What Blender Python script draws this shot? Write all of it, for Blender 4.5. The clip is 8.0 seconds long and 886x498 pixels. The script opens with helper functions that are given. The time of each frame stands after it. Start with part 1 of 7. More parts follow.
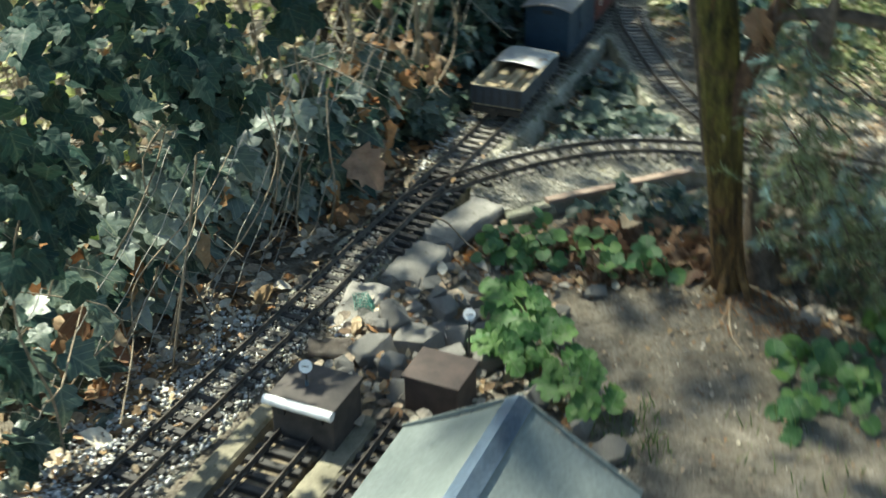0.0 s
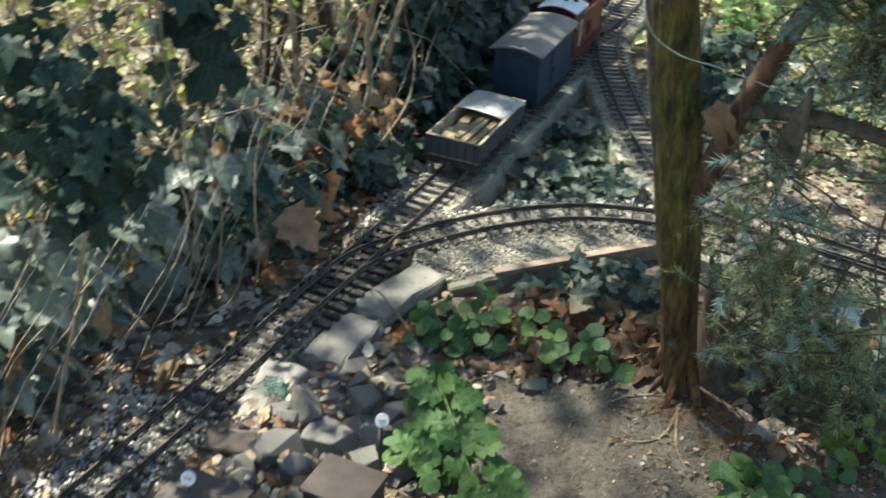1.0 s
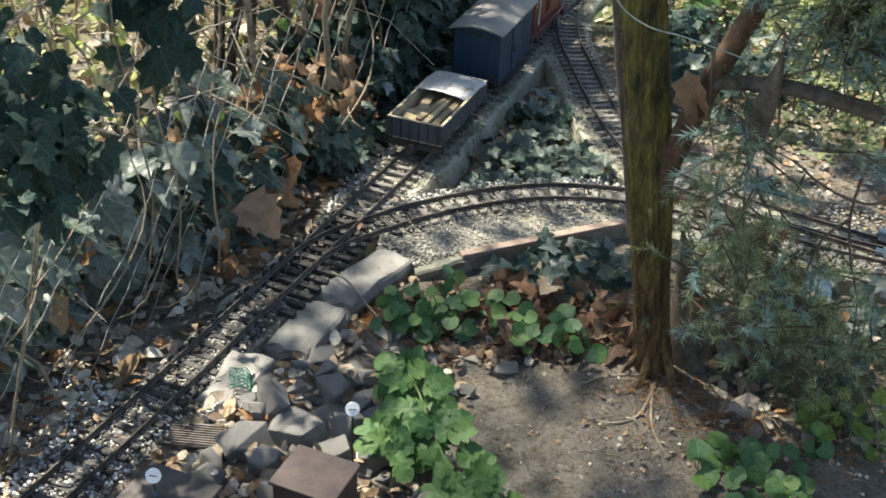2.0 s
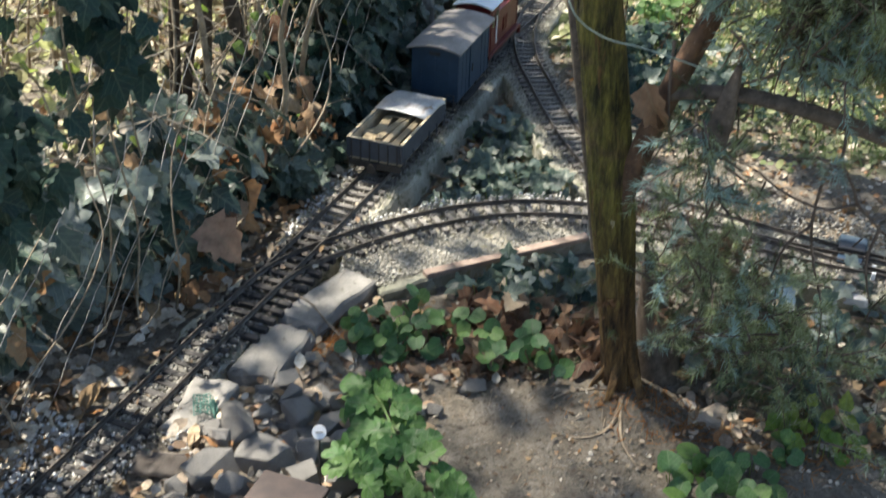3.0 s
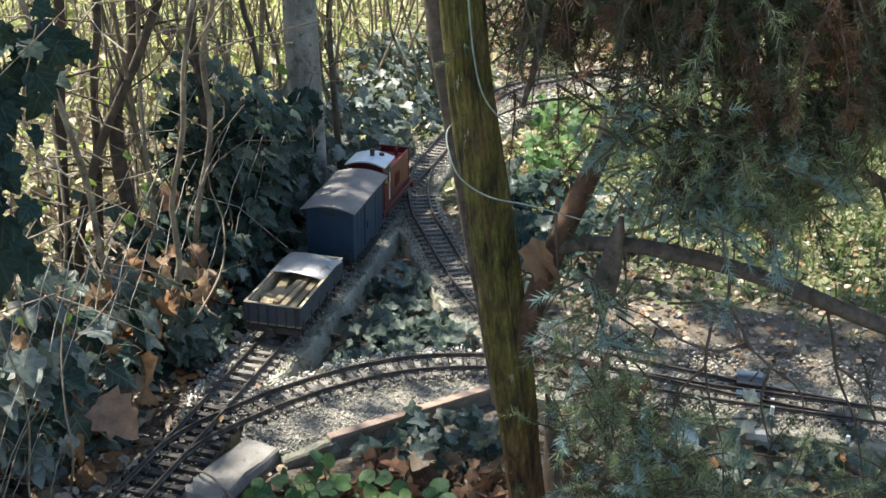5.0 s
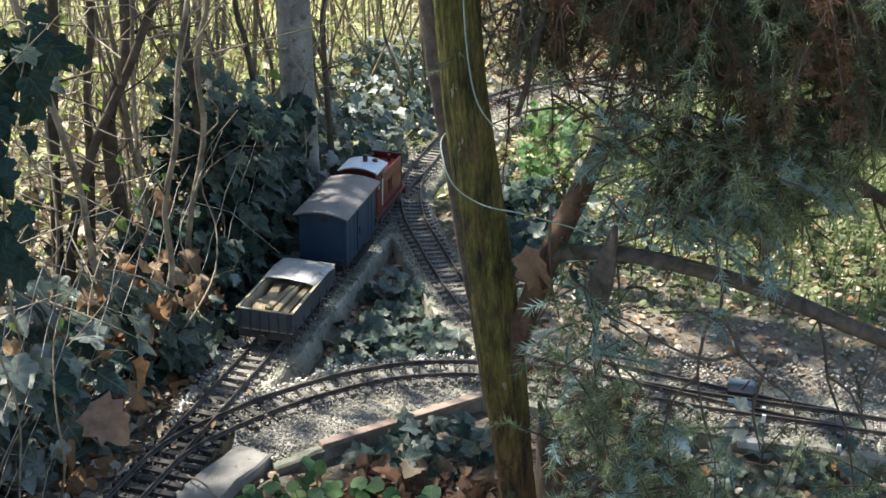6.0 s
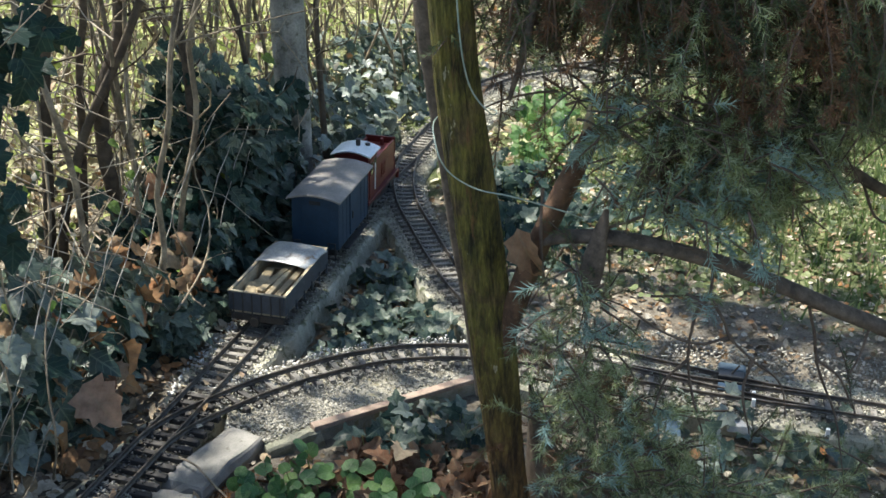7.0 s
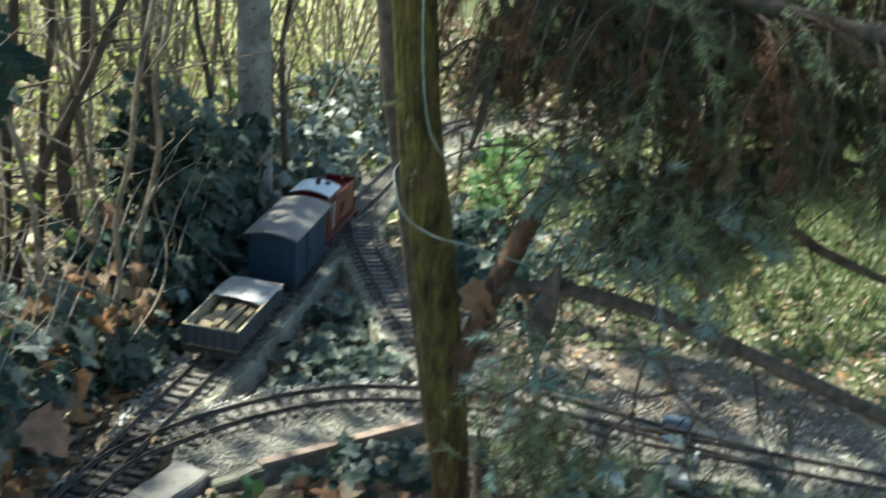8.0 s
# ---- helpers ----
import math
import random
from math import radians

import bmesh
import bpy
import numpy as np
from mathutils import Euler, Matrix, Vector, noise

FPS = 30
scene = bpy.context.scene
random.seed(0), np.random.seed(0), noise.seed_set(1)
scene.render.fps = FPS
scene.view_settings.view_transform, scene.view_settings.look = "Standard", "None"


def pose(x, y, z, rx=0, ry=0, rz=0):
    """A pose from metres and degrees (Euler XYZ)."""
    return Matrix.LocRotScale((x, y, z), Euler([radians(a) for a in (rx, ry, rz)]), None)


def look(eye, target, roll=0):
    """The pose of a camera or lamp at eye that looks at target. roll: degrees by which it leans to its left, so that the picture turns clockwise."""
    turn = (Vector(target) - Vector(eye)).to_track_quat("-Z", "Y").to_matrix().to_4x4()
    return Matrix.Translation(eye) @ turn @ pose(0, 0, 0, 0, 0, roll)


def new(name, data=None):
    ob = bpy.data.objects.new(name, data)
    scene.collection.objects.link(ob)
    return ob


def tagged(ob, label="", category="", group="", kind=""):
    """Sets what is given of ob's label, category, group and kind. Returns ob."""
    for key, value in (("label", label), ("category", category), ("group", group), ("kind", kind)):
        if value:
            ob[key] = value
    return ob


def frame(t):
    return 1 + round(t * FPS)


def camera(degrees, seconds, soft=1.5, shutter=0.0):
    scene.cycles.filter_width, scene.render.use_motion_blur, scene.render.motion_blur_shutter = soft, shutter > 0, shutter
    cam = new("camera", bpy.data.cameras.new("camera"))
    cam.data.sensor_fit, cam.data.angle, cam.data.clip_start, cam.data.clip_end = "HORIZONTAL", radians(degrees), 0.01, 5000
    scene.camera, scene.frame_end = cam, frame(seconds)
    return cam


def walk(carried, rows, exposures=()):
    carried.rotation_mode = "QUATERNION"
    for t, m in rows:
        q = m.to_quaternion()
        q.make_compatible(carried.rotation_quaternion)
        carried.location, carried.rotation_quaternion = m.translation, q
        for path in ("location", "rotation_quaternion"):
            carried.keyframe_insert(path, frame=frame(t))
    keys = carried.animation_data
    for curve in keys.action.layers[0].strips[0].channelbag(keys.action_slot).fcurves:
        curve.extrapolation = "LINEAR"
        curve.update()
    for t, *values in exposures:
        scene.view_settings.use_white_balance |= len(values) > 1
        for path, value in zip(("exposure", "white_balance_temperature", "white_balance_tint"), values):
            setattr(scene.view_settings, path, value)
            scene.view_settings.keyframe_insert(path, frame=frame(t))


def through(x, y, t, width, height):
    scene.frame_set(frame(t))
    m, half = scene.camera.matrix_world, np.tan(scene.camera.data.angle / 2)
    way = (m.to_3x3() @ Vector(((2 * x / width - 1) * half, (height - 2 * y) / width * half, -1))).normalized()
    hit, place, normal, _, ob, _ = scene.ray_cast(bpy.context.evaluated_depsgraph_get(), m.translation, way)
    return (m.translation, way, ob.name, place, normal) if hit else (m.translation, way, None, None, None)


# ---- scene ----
cam = camera(41.8, 8.0, soft=1.55, shutter=0.9)
PATH = [
    (0, (0.024, 0.006, 0.976), (0.011, 1.731, -0.037), -0.4),
    (0.5, (0.106, 0.128, 0.987), (0.003, 1.84, -0.041), 2.9),
    (1, (0.124, 0.223, 1.022), (0.111, 1.933, -0.016), 3.0),
    (1.5, (0.116, 0.254, 1.014), (0.144, 1.961, -0.027), 1.4),
    (1.7, (0.117, 0.253, 1.007), (0.149, 1.951, -0.049), 2.2),
    (2.8, (0.102, 0.254, 0.978), (0.212, 1.965, -0.052), 2.1),
    (3, (0.115, 0.26, 0.983), (0.235, 1.978, -0.034), 2.1),
    (3.5, (0.114, 0.256, 0.985), (0.247, 2.018, 0.048), 2.0),
    (4, (0.127, 0.263, 0.997), (0.317, 2.051, 0.121), 1.4),
    (4.5, (0.131, 0.266, 1.001), (0.381, 2.077, 0.189), 1.3),
    (5, (0.133, 0.269, 1.001), (0.414, 2.085, 0.21), 0.8),
    (6.3, (0.129, 0.27, 1.006), (0.427, 2.086, 0.223), 1.4),
    (6.5, (0.131, 0.267, 1.004), (0.422, 2.078, 0.208), 1.5),
    (7, (0.131, 0.265, 1.004), (0.438, 2.07, 0.198), 1.7),
    (7.5, (0.127, 0.255, 1.015), (0.435, 2.064, 0.219), 2.9),
    (8, (0.126, 0.247, 1.022), (0.51, 2.065, 0.281), 5.1),
]
walk(cam, [(t, look(eye, target, roll)) for t, eye, target, roll in PATH],
     [(0.0, 1.33, 6650, -6), (0.5, 1.33, 6650, -5), (1.0, 1.41, 6680, 1), (1.7, 1.46, 6680, 6), (5.0, 1.48, 6500, 10), (7.0, 1.38, 6400, 7), (7.5, 1.36, 6350, 2), (8.0, 1.31, 6250, -1)])

# ---- light ----
to_sun = Vector((-0.40, 0.30, 0.87)).normalized()
sun_data = bpy.data.lights.new("sun", "SUN")
sun_data.energy, sun_data.angle, sun_data.color = 5.0, radians(1.0), (1.0, 0.94, 0.84)
sun = new("sun", sun_data)
sun.matrix_world = look(to_sun * 20, (0, 0, 0))
world = bpy.data.worlds.new("sky")
scene.world = world
world.use_nodes = True
wn = world.node_tree
sky = wn.nodes.new("ShaderNodeTexSky")
sky.sky_type, sky.sun_disc = "NISHITA", False
sky.sun_elevation = math.asin(to_sun.z)
sky.sun_rotation = math.atan2(to_sun.x, to_sun.y)
wn.links.new(sky.outputs[0], wn.nodes["Background"].inputs[0])
wn.nodes["Background"].inputs[1].default_value = 0.09

rng = np.random.default_rng(7)


# ---- materials ----
def shader(name):
    m = bpy.data.materials.new(name)
    m.use_nodes = True
    nt = m.node_tree
    return m, nt, nt.nodes["Principled BSDF"]


def noise_node(nt, scale, detail=4.0, rough=0.55, coord=None):
    n = nt.nodes.new("ShaderNodeTexNoise")
    n.inputs["Scale"].default_value, n.inputs["Detail"].default_value, n.inputs["Roughness"].default_value = scale, detail, rough
    nt.links.new(coord, n.inputs["Vector"])
    return n.outputs["Fac"]


def ramp(nt, fac, stops):
    r = nt.nodes.new("ShaderNodeValToRGB")
    while len(r.color_ramp.elements) < len(stops):
        r.color_ramp.elements.new(0.5)
    for e, (p, c) in zip(r.color_ramp.elements, stops):
        e.position, e.color = p, (*c, 1)
    nt.links.new(fac, r.inputs[0])
    return r.outputs[0]


def mixed(nt, fac, a, b, mode="MIX"):
    n = nt.nodes.new("ShaderNodeMix")
    n.data_type, n.blend_type = "RGBA", mode
    for sock, v in ((n.inputs[0], fac), (n.inputs[6], a), (n.inputs[7], b)):
        if isinstance(v, (int, float)):
            sock.default_value = v
        elif isinstance(v, tuple):
            sock.default_value = (*v, 1)
        else:
            nt.links.new(v, sock)
    return n.outputs[2]


def mathed(nt, op, a, b=0.0):
    n = nt.nodes.new("ShaderNodeMath")
    n.operation = op
    for sock, v in zip(n.inputs, (a, b)):
        if isinstance(v, (int, float)):
            sock.default_value = v
        else:
            nt.links.new(v, sock)
    return n.outputs[0]


def object_coord(nt):
    return nt.nodes.new("ShaderNodeTexCoord").outputs["Object"]


def any_random(nt):
    """A random number that differs from object to object and from island to island."""
    a = nt.nodes.new("ShaderNodeObjectInfo").outputs["Random"]
    b = nt.nodes.new("ShaderNodeNewGeometry").outputs["Random Per Island"]
    return mathed(nt, "FRACT", mathed(nt, "ADD", a, b))


def bump(nt, bsdf, height, strength, dist=0.002):
    b = nt.nodes.new("ShaderNodeBump")
    b.inputs["Strength"].default_value, b.inputs["Distance"].default_value = strength, dist
    nt.links.new(height, b.inputs["Height"])
    nt.links.new(b.outputs[0], bsdf.inputs["Normal"])


def solid(name, dark, light, rough=0.8, scale=60.0, fine=600.0, metal=0.0, bumps=0.4, dist=0.002, spots=None, vary=0.0):
    """A worn surface: two tones in broad patches, fine grain, and spots of a third tone where given (tone, how much)."""
    m, nt, b = shader(name)
    co = object_coord(nt)
    big, small = noise_node(nt, scale, 5, 0.6, co), noise_node(nt, fine, 3, 0.6, co)
    col = ramp(nt, big, [(0.32, dark), (0.68, light)])
    col = mixed(nt, 0.55, col, ramp(nt, small, [(0.3, (0.35,) * 3), (0.7, (0.75,) * 3)]), "OVERLAY")
    if spots:
        tone, much = spots
        col = mixed(nt, ramp(nt, noise_node(nt, scale * 2.3, 6, 0.7, co), [(0.62 - much, (0, 0, 0)), (0.70 - much, (1, 1, 1))]), col, tone)
    if vary:
        col = mixed(nt, 1.0, col, ramp(nt, any_random(nt), [(0.0, (1 - vary,) * 3), (1.0, (1.0,) * 3)]), "MULTIPLY")
    nt.links.new(col, b.inputs["Base Color"])
    nt.links.new(ramp(nt, small, [(0.2, (max(rough - 0.15, 0),) * 3), (0.8, (min(rough + 0.12, 1),) * 3)]), b.inputs["Roughness"])
    b.inputs["Metallic"].default_value = metal
    bump(nt, b, mathed(nt, "ADD", mathed(nt, "MULTIPLY", big, 1.0), mathed(nt, "MULTIPLY", small, 0.5)), bumps, dist)
    return m


def leafy(name, tones, rough=0.45, through=0.35, spec=0.5, patch=None, veins=0.0):
    """Leaves: each its own tone from the ramp, with veining noise, letting some light through."""
    m, nt, b = shader(name)
    co = object_coord(nt)
    r = any_random(nt)
    n = len(tones)
    col = ramp(nt, r, [(i / max(n - 1, 1), c) for i, c in enumerate(tones)])
    at = nt.nodes.new("ShaderNodeAttribute")
    at.attribute_name = "leaf"
    sep = nt.nodes.new("ShaderNodeSeparateXYZ")
    nt.links.new(at.outputs["Vector"], sep.inputs[0])
    side = mathed(nt, "ABSOLUTE", sep.outputs[0])
    comb = nt.nodes.new("ShaderNodeCombineXYZ")
    nt.links.new(sep.outputs[0], comb.inputs[0])
    nt.links.new(sep.outputs[1], comb.inputs[1])
    nt.links.new(mathed(nt, "MULTIPLY", r, 40.0), comb.inputs[2])
    grain = noise_node(nt, 4.5, 5, 0.65, comb.outputs[0])
    col = mixed(nt, 0.65, col, ramp(nt, grain, [(0.3, (0.26,) * 3), (0.7, (0.76,) * 3)]), "OVERLAY")
    rib = mathed(nt, "LESS_THAN", side, 0.022)
    run = mathed(nt, "FRACT", mathed(nt, "MULTIPLY", mathed(nt, "SUBTRACT", sep.outputs[1], mathed(nt, "MULTIPLY", side, 0.9)), 4.5))
    vein = mathed(nt, "MAXIMUM", rib, mathed(nt, "LESS_THAN", run, 0.09))
    if veins:
        col = mixed(nt, mathed(nt, "MULTIPLY", vein, veins), col, (0.30, 0.34, 0.22))
    if patch:
        col = mixed(nt, ramp(nt, noise_node(nt, 45, 5, 0.7, co), [(0.58, (0, 0, 0)), (0.66, (1, 1, 1))]), col, patch)
    nt.links.new(col, b.inputs["Base Color"])
    nt.links.new(ramp(nt, grain, [(0.3, (max(rough - 0.14, 0.05),) * 3), (0.7, (min(rough + 0.16, 1.0),) * 3)]), b.inputs["Roughness"])
    b.inputs["Specular IOR Level"].default_value = spec
    bump(nt, b, mathed(nt, "SUBTRACT", grain, mathed(nt, "MULTIPLY", vein, 0.25)), 0.5, 0.003)
    tr = nt.nodes.new("ShaderNodeBsdfTranslucent")
    nt.links.new(col, tr.inputs["Color"])
    mx = nt.nodes.new("ShaderNodeMixShader")
    mx.inputs[0].default_value = through
    nt.links.new(b.outputs[0], mx.inputs[1])
    nt.links.new(tr.outputs[0], mx.inputs[2])
    nt.links.new(mx.outputs[0], nt.nodes["Material Output"].inputs["Surface"])
    return m


def ground_material():
    m, nt, b = shader("soil")
    co = object_coord(nt)
    big, mid, fine = noise_node(nt, 5, 6, 0.6, co), noise_node(nt, 28, 6, 0.65, co), noise_node(nt, 260, 4, 0.65, co)
    soil = ramp(nt, mid, [(0.3, (0.125, 0.108, 0.085)), (0.55, (0.215, 0.190, 0.152)), (0.75, (0.30, 0.27, 0.222))])
    crumb = noise_node(nt, 135, 5, 0.75, co)
    soil = mixed(nt, ramp(nt, crumb, [(0.36, (0.85, 0.85, 0.85)), (0.47, (0, 0, 0))]), soil, (0.075, 0.056, 0.040))
    soil = mixed(nt, ramp(nt, noise_node(nt, 210, 4, 0.7, co), [(0.66, (0, 0, 0)), (0.71, (0.8, 0.8, 0.8))]), soil, (0.44, 0.40, 0.33))
    soil = mixed(nt, ramp(nt, noise_node(nt, 70, 5, 0.7, co), [(0.55, (0, 0, 0)), (0.7, (0.6, 0.6, 0.6))]), soil, (0.12, 0.078, 0.046))
    turf = ramp(nt, noise_node(nt, 55, 5, 0.7, co), [(0.3, (0.055, 0.062, 0.03)), (0.5, (0.105, 0.13, 0.05)), (0.72, (0.24, 0.235, 0.14))])
    sep = nt.nodes.new("ShaderNodeSeparateXYZ")
    nt.links.new(co, sep.inputs[0])
    # turf grows beyond the fence and on the open side past the far track
    right = mathed(nt, "ADD", mathed(nt, "MULTIPLY", sep.outputs[0], 0.9), mathed(nt, "MULTIPLY", sep.outputs[1], 0.55))
    right = ramp(nt, mathed(nt, "ADD", mathed(nt, "MULTIPLY", right, 0.5), mathed(nt, "MULTIPLY", big, 0.7)), [(0.0, (0, 0, 0)), (1.0, (1, 1, 1))])
    wide = nt.nodes.new("ShaderNodeMapRange")
    nt.links.new(mathed(nt, "ADD", mathed(nt, "MULTIPLY", sep.outputs[0], 0.75), mathed(nt, "MULTIPLY", sep.outputs[1], 0.66)), wide.inputs[0])
    wide.inputs[1].default_value, wide.inputs[2].default_value = 2.05, 2.75
    left = nt.nodes.new("ShaderNodeMapRange")
    nt.links.new(mathed(nt, "ADD", mathed(nt, "MULTIPLY", sep.outputs[0], -0.9165), mathed(nt, "MULTIPLY", sep.outputs[1], 0.4)), left.inputs[0])
    left.inputs[1].default_value, left.inputs[2].default_value = 2.1, 2.8
    beyond = nt.nodes.new("ShaderNodeMapRange")
    nt.links.new(mathed(nt, "ADD", mathed(nt, "MULTIPLY", sep.outputs[0], 0.4), mathed(nt, "MULTIPLY", sep.outputs[1], 0.9165)), beyond.inputs[0])
    beyond.inputs[1].default_value, beyond.inputs[2].default_value = 2.8, 3.5
    edge = nt.nodes.new("ShaderNodeMapRange")
    nt.links.new(mathed(nt, "ADD", mathed(nt, "MULTIPLY", sep.outputs[0], -0.9165), mathed(nt, "MULTIPLY", sep.outputs[1], 0.4)), edge.inputs[0])
    edge.inputs[1].default_value, edge.inputs[2].default_value = 1.15, 1.75
    mask = mathed(nt, "MAXIMUM", wide.outputs[0], mathed(nt, "MAXIMUM", left.outputs[0], mathed(nt, "MULTIPLY", beyond.outputs[0], edge.outputs[0])))
    # lawn all round the bed
    dx, dy = mathed(nt, "SUBTRACT", sep.outputs[0], 0.3), mathed(nt, "SUBTRACT", sep.outputs[1], 1.5)
    away = nt.nodes.new("ShaderNodeMapRange")
    nt.links.new(mathed(nt, "SQRT", mathed(nt, "ADD", mathed(nt, "MULTIPLY", dx, dx), mathed(nt, "MULTIPLY", dy, dy))), away.inputs[0])
    away.inputs[1].default_value, away.inputs[2].default_value = 3.2, 4.6
    mask = mathed(nt, "MAXIMUM", mask, away.outputs[0])
    mask = ramp(nt, mathed(nt, "ADD", mathed(nt, "MULTIPLY", mask, 0.62), mathed(nt, "MULTIPLY", mid, 0.6)), [(0.48, (0, 0, 0)), (0.66, (1, 1, 1))])
    # pale tones beyond the fence put the sunlight there into the turf colour
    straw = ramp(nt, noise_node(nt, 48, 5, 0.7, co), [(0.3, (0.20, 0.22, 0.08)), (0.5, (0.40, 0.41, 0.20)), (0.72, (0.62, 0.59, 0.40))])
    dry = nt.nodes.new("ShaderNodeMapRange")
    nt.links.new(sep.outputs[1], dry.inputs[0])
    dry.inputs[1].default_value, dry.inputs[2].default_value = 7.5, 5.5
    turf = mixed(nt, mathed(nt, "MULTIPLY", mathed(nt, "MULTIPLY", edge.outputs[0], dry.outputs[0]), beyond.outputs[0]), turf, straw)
    col = mixed(nt, mask, soil, turf)
    col = mixed(nt, 0.6, col, ramp(nt, fine, [(0.3, (0.3,) * 3), (0.7, (0.75,) * 3)]), "OVERLAY")
    nt.links.new(col, b.inputs["Base Color"])
    b.inputs["Roughness"].default_value = 0.95
    b.inputs["Specular IOR Level"].default_value = 0.2
    bump(nt, b, mathed(nt, "ADD", mathed(nt, "ADD", mid, mathed(nt, "MULTIPLY", crumb, 0.6)), mathed(nt, "MULTIPLY", fine, 0.5)), 0.9, 0.010)
    return m


M_SOIL = ground_material()
M_CONCRETE = solid("concrete", (0.225, 0.215, 0.160), (0.45, 0.43, 0.345), 0.9, 18, 420, bumps=0.6, spots=((0.12, 0.128, 0.070), 0.085))
M_CEMENT = solid("cement", (0.20, 0.187, 0.146), (0.37, 0.35, 0.295), 0.9, 26, 380, bumps=0.8, dist=0.004, spots=((0.25, 0.22, 0.13), 0.08))
M_KERB = solid("sandy_concrete", (0.13, 0.117, 0.082), (0.245, 0.222, 0.158), 0.9, 26, 380, bumps=0.6, dist=0.003, spots=((0.10, 0.10, 0.055), 0.05))
M_DIRT = solid("yard_dirt", (0.11, 0.085, 0.055), (0.24, 0.195, 0.13), 0.95, 40, 300, bumps=1.0, dist=0.006, spots=((0.30, 0.26, 0.18), 0.02))
M_SLAB = solid("grey_slab", (0.165, 0.155, 0.136), (0.285, 0.27, 0.243), 0.8, 22, 500, bumps=0.4, spots=((0.14, 0.13, 0.10), 0.03), vary=0.15)
M_MOSSY = solid("mossy_cement", (0.10, 0.104, 0.072), (0.23, 0.222, 0.175), 0.9, 30, 300, bumps=0.9, dist=0.004, spots=((0.30, 0.285, 0.24), 0.02))
M_GRIT = solid("grit", (0.15, 0.135, 0.11), (0.34, 0.31, 0.265), 0.9, 90, 700, bumps=0.3, vary=0.5)
M_BALLAST = solid("ballast", (0.31, 0.292, 0.245), (0.54, 0.515, 0.45), 0.9, 90, 700, bumps=0.3, vary=0.55)
M_WHITE_CHIP = solid("marble_chip", (0.55, 0.54, 0.51), (0.82, 0.81, 0.78), 0.8, 90, 700, bumps=0.3, vary=0.35)
M_ROCK = solid("rock", (0.145, 0.137, 0.124), (0.315, 0.30, 0.275), 0.85, 30, 300, bumps=0.7, dist=0.004, spots=((0.27, 0.255, 0.23), -0.01), vary=0.35)
M_RAIL = solid("rail_steel", (0.055, 0.047, 0.040), (0.125, 0.11, 0.095), 0.5, 80, 600, metal=0.6, bumps=0.2, dist=0.0005)
M_SLEEPER_OLD = solid("weathered_sleeper", (0.11, 0.10, 0.09), (0.23, 0.215, 0.19), 0.85, 60, 500, bumps=0.3, dist=0.0008, vary=0.35)
M_SLEEPER = solid("sleeper_plastic", (0.024, 0.022, 0.021), (0.058, 0.053, 0.048), 0.75, 60, 500, bumps=0.3, dist=0.0008, vary=0.35)
M_RED = solid("red_paint", (0.085, 0.008, 0.0065), (0.128, 0.013, 0.010), 0.5, 30, 300, bumps=0.1, dist=0.0005, spots=((0.16, 0.03, 0.02), -0.03))
M_VAN = solid("blue_grey_paint", (0.011, 0.031, 0.060), (0.021, 0.048, 0.082), 0.6, 24, 260, bumps=0.15, dist=0.0006, spots=((0.06, 0.07, 0.085), 0.0))
M_WAGON = solid("grey_blue_paint", (0.027, 0.036, 0.050), (0.054, 0.067, 0.086), 0.6, 26, 260, bumps=0.2, dist=0.0006, spots=((0.07, 0.08, 0.10), 0.02))
M_WAGON_IN = solid("bare_wood", (0.28, 0.23, 0.15), (0.44, 0.38, 0.27), 0.8, 40, 300, bumps=0.3, dist=0.001, spots=((0.17, 0.13, 0.08), 0.0))
M_FELT = solid("roof_felt", (0.20, 0.182, 0.168), (0.31, 0.285, 0.265), 0.85, 16, 260, bumps=0.25, dist=0.0008, spots=((0.20, 0.18, 0.165), 0.02))
M_CABROOF = solid("pale_roof_paint", (0.66, 0.72, 0.78), (0.80, 0.85, 0.89), 0.35, 30, 300, bumps=0.1, dist=0.0005)
M_TIN = solid("tin_sheet", (0.34, 0.34, 0.33), (0.54, 0.54, 0.53), 0.5, 14, 220, metal=0.25, bumps=0.25, dist=0.001, spots=((0.28, 0.19, 0.12), 0.04))
M_BLACK = solid("black_iron", (0.014, 0.014, 0.015), (0.034, 0.033, 0.034), 0.55, 60, 400, bumps=0.2, dist=0.0006)
M_WHITE = solid("white_paint", (0.72, 0.72, 0.70), (0.84, 0.84, 0.82), 0.5, 50, 300, bumps=0.1, dist=0.0004)
M_BUFFER = solid("dark_stained_wood", (0.030, 0.026, 0.024), (0.075, 0.062, 0.055), 0.7, 40, 300, bumps=0.4, dist=0.001)
M_BROWN = solid("brown_stained_wood", (0.034, 0.024, 0.021), (0.072, 0.050, 0.042), 0.7, 40, 300, bumps=0.4, dist=0.001)
M_ZINC = solid("grey_roof_sheet", (0.125, 0.148, 0.142), (0.18, 0.203, 0.196), 0.5, 9, 180, bumps=0.12, dist=0.0008, spots=((0.30, 0.33, 0.32), -0.05))
M_RIDGE = solid("blue_grey_ridge", (0.16, 0.22, 0.30), (0.22, 0.29, 0.38), 0.4, 20, 200, bumps=0.1, dist=0.0006)
M_STONEWALL = solid("model_wall", (0.30, 0.27, 0.22), (0.45, 0.41, 0.34), 0.85, 30, 300, bumps=0.4)
M_TILE = solid("terracotta", (0.22, 0.155, 0.12), (0.36, 0.275, 0.215), 0.8, 40, 300, bumps=0.4)
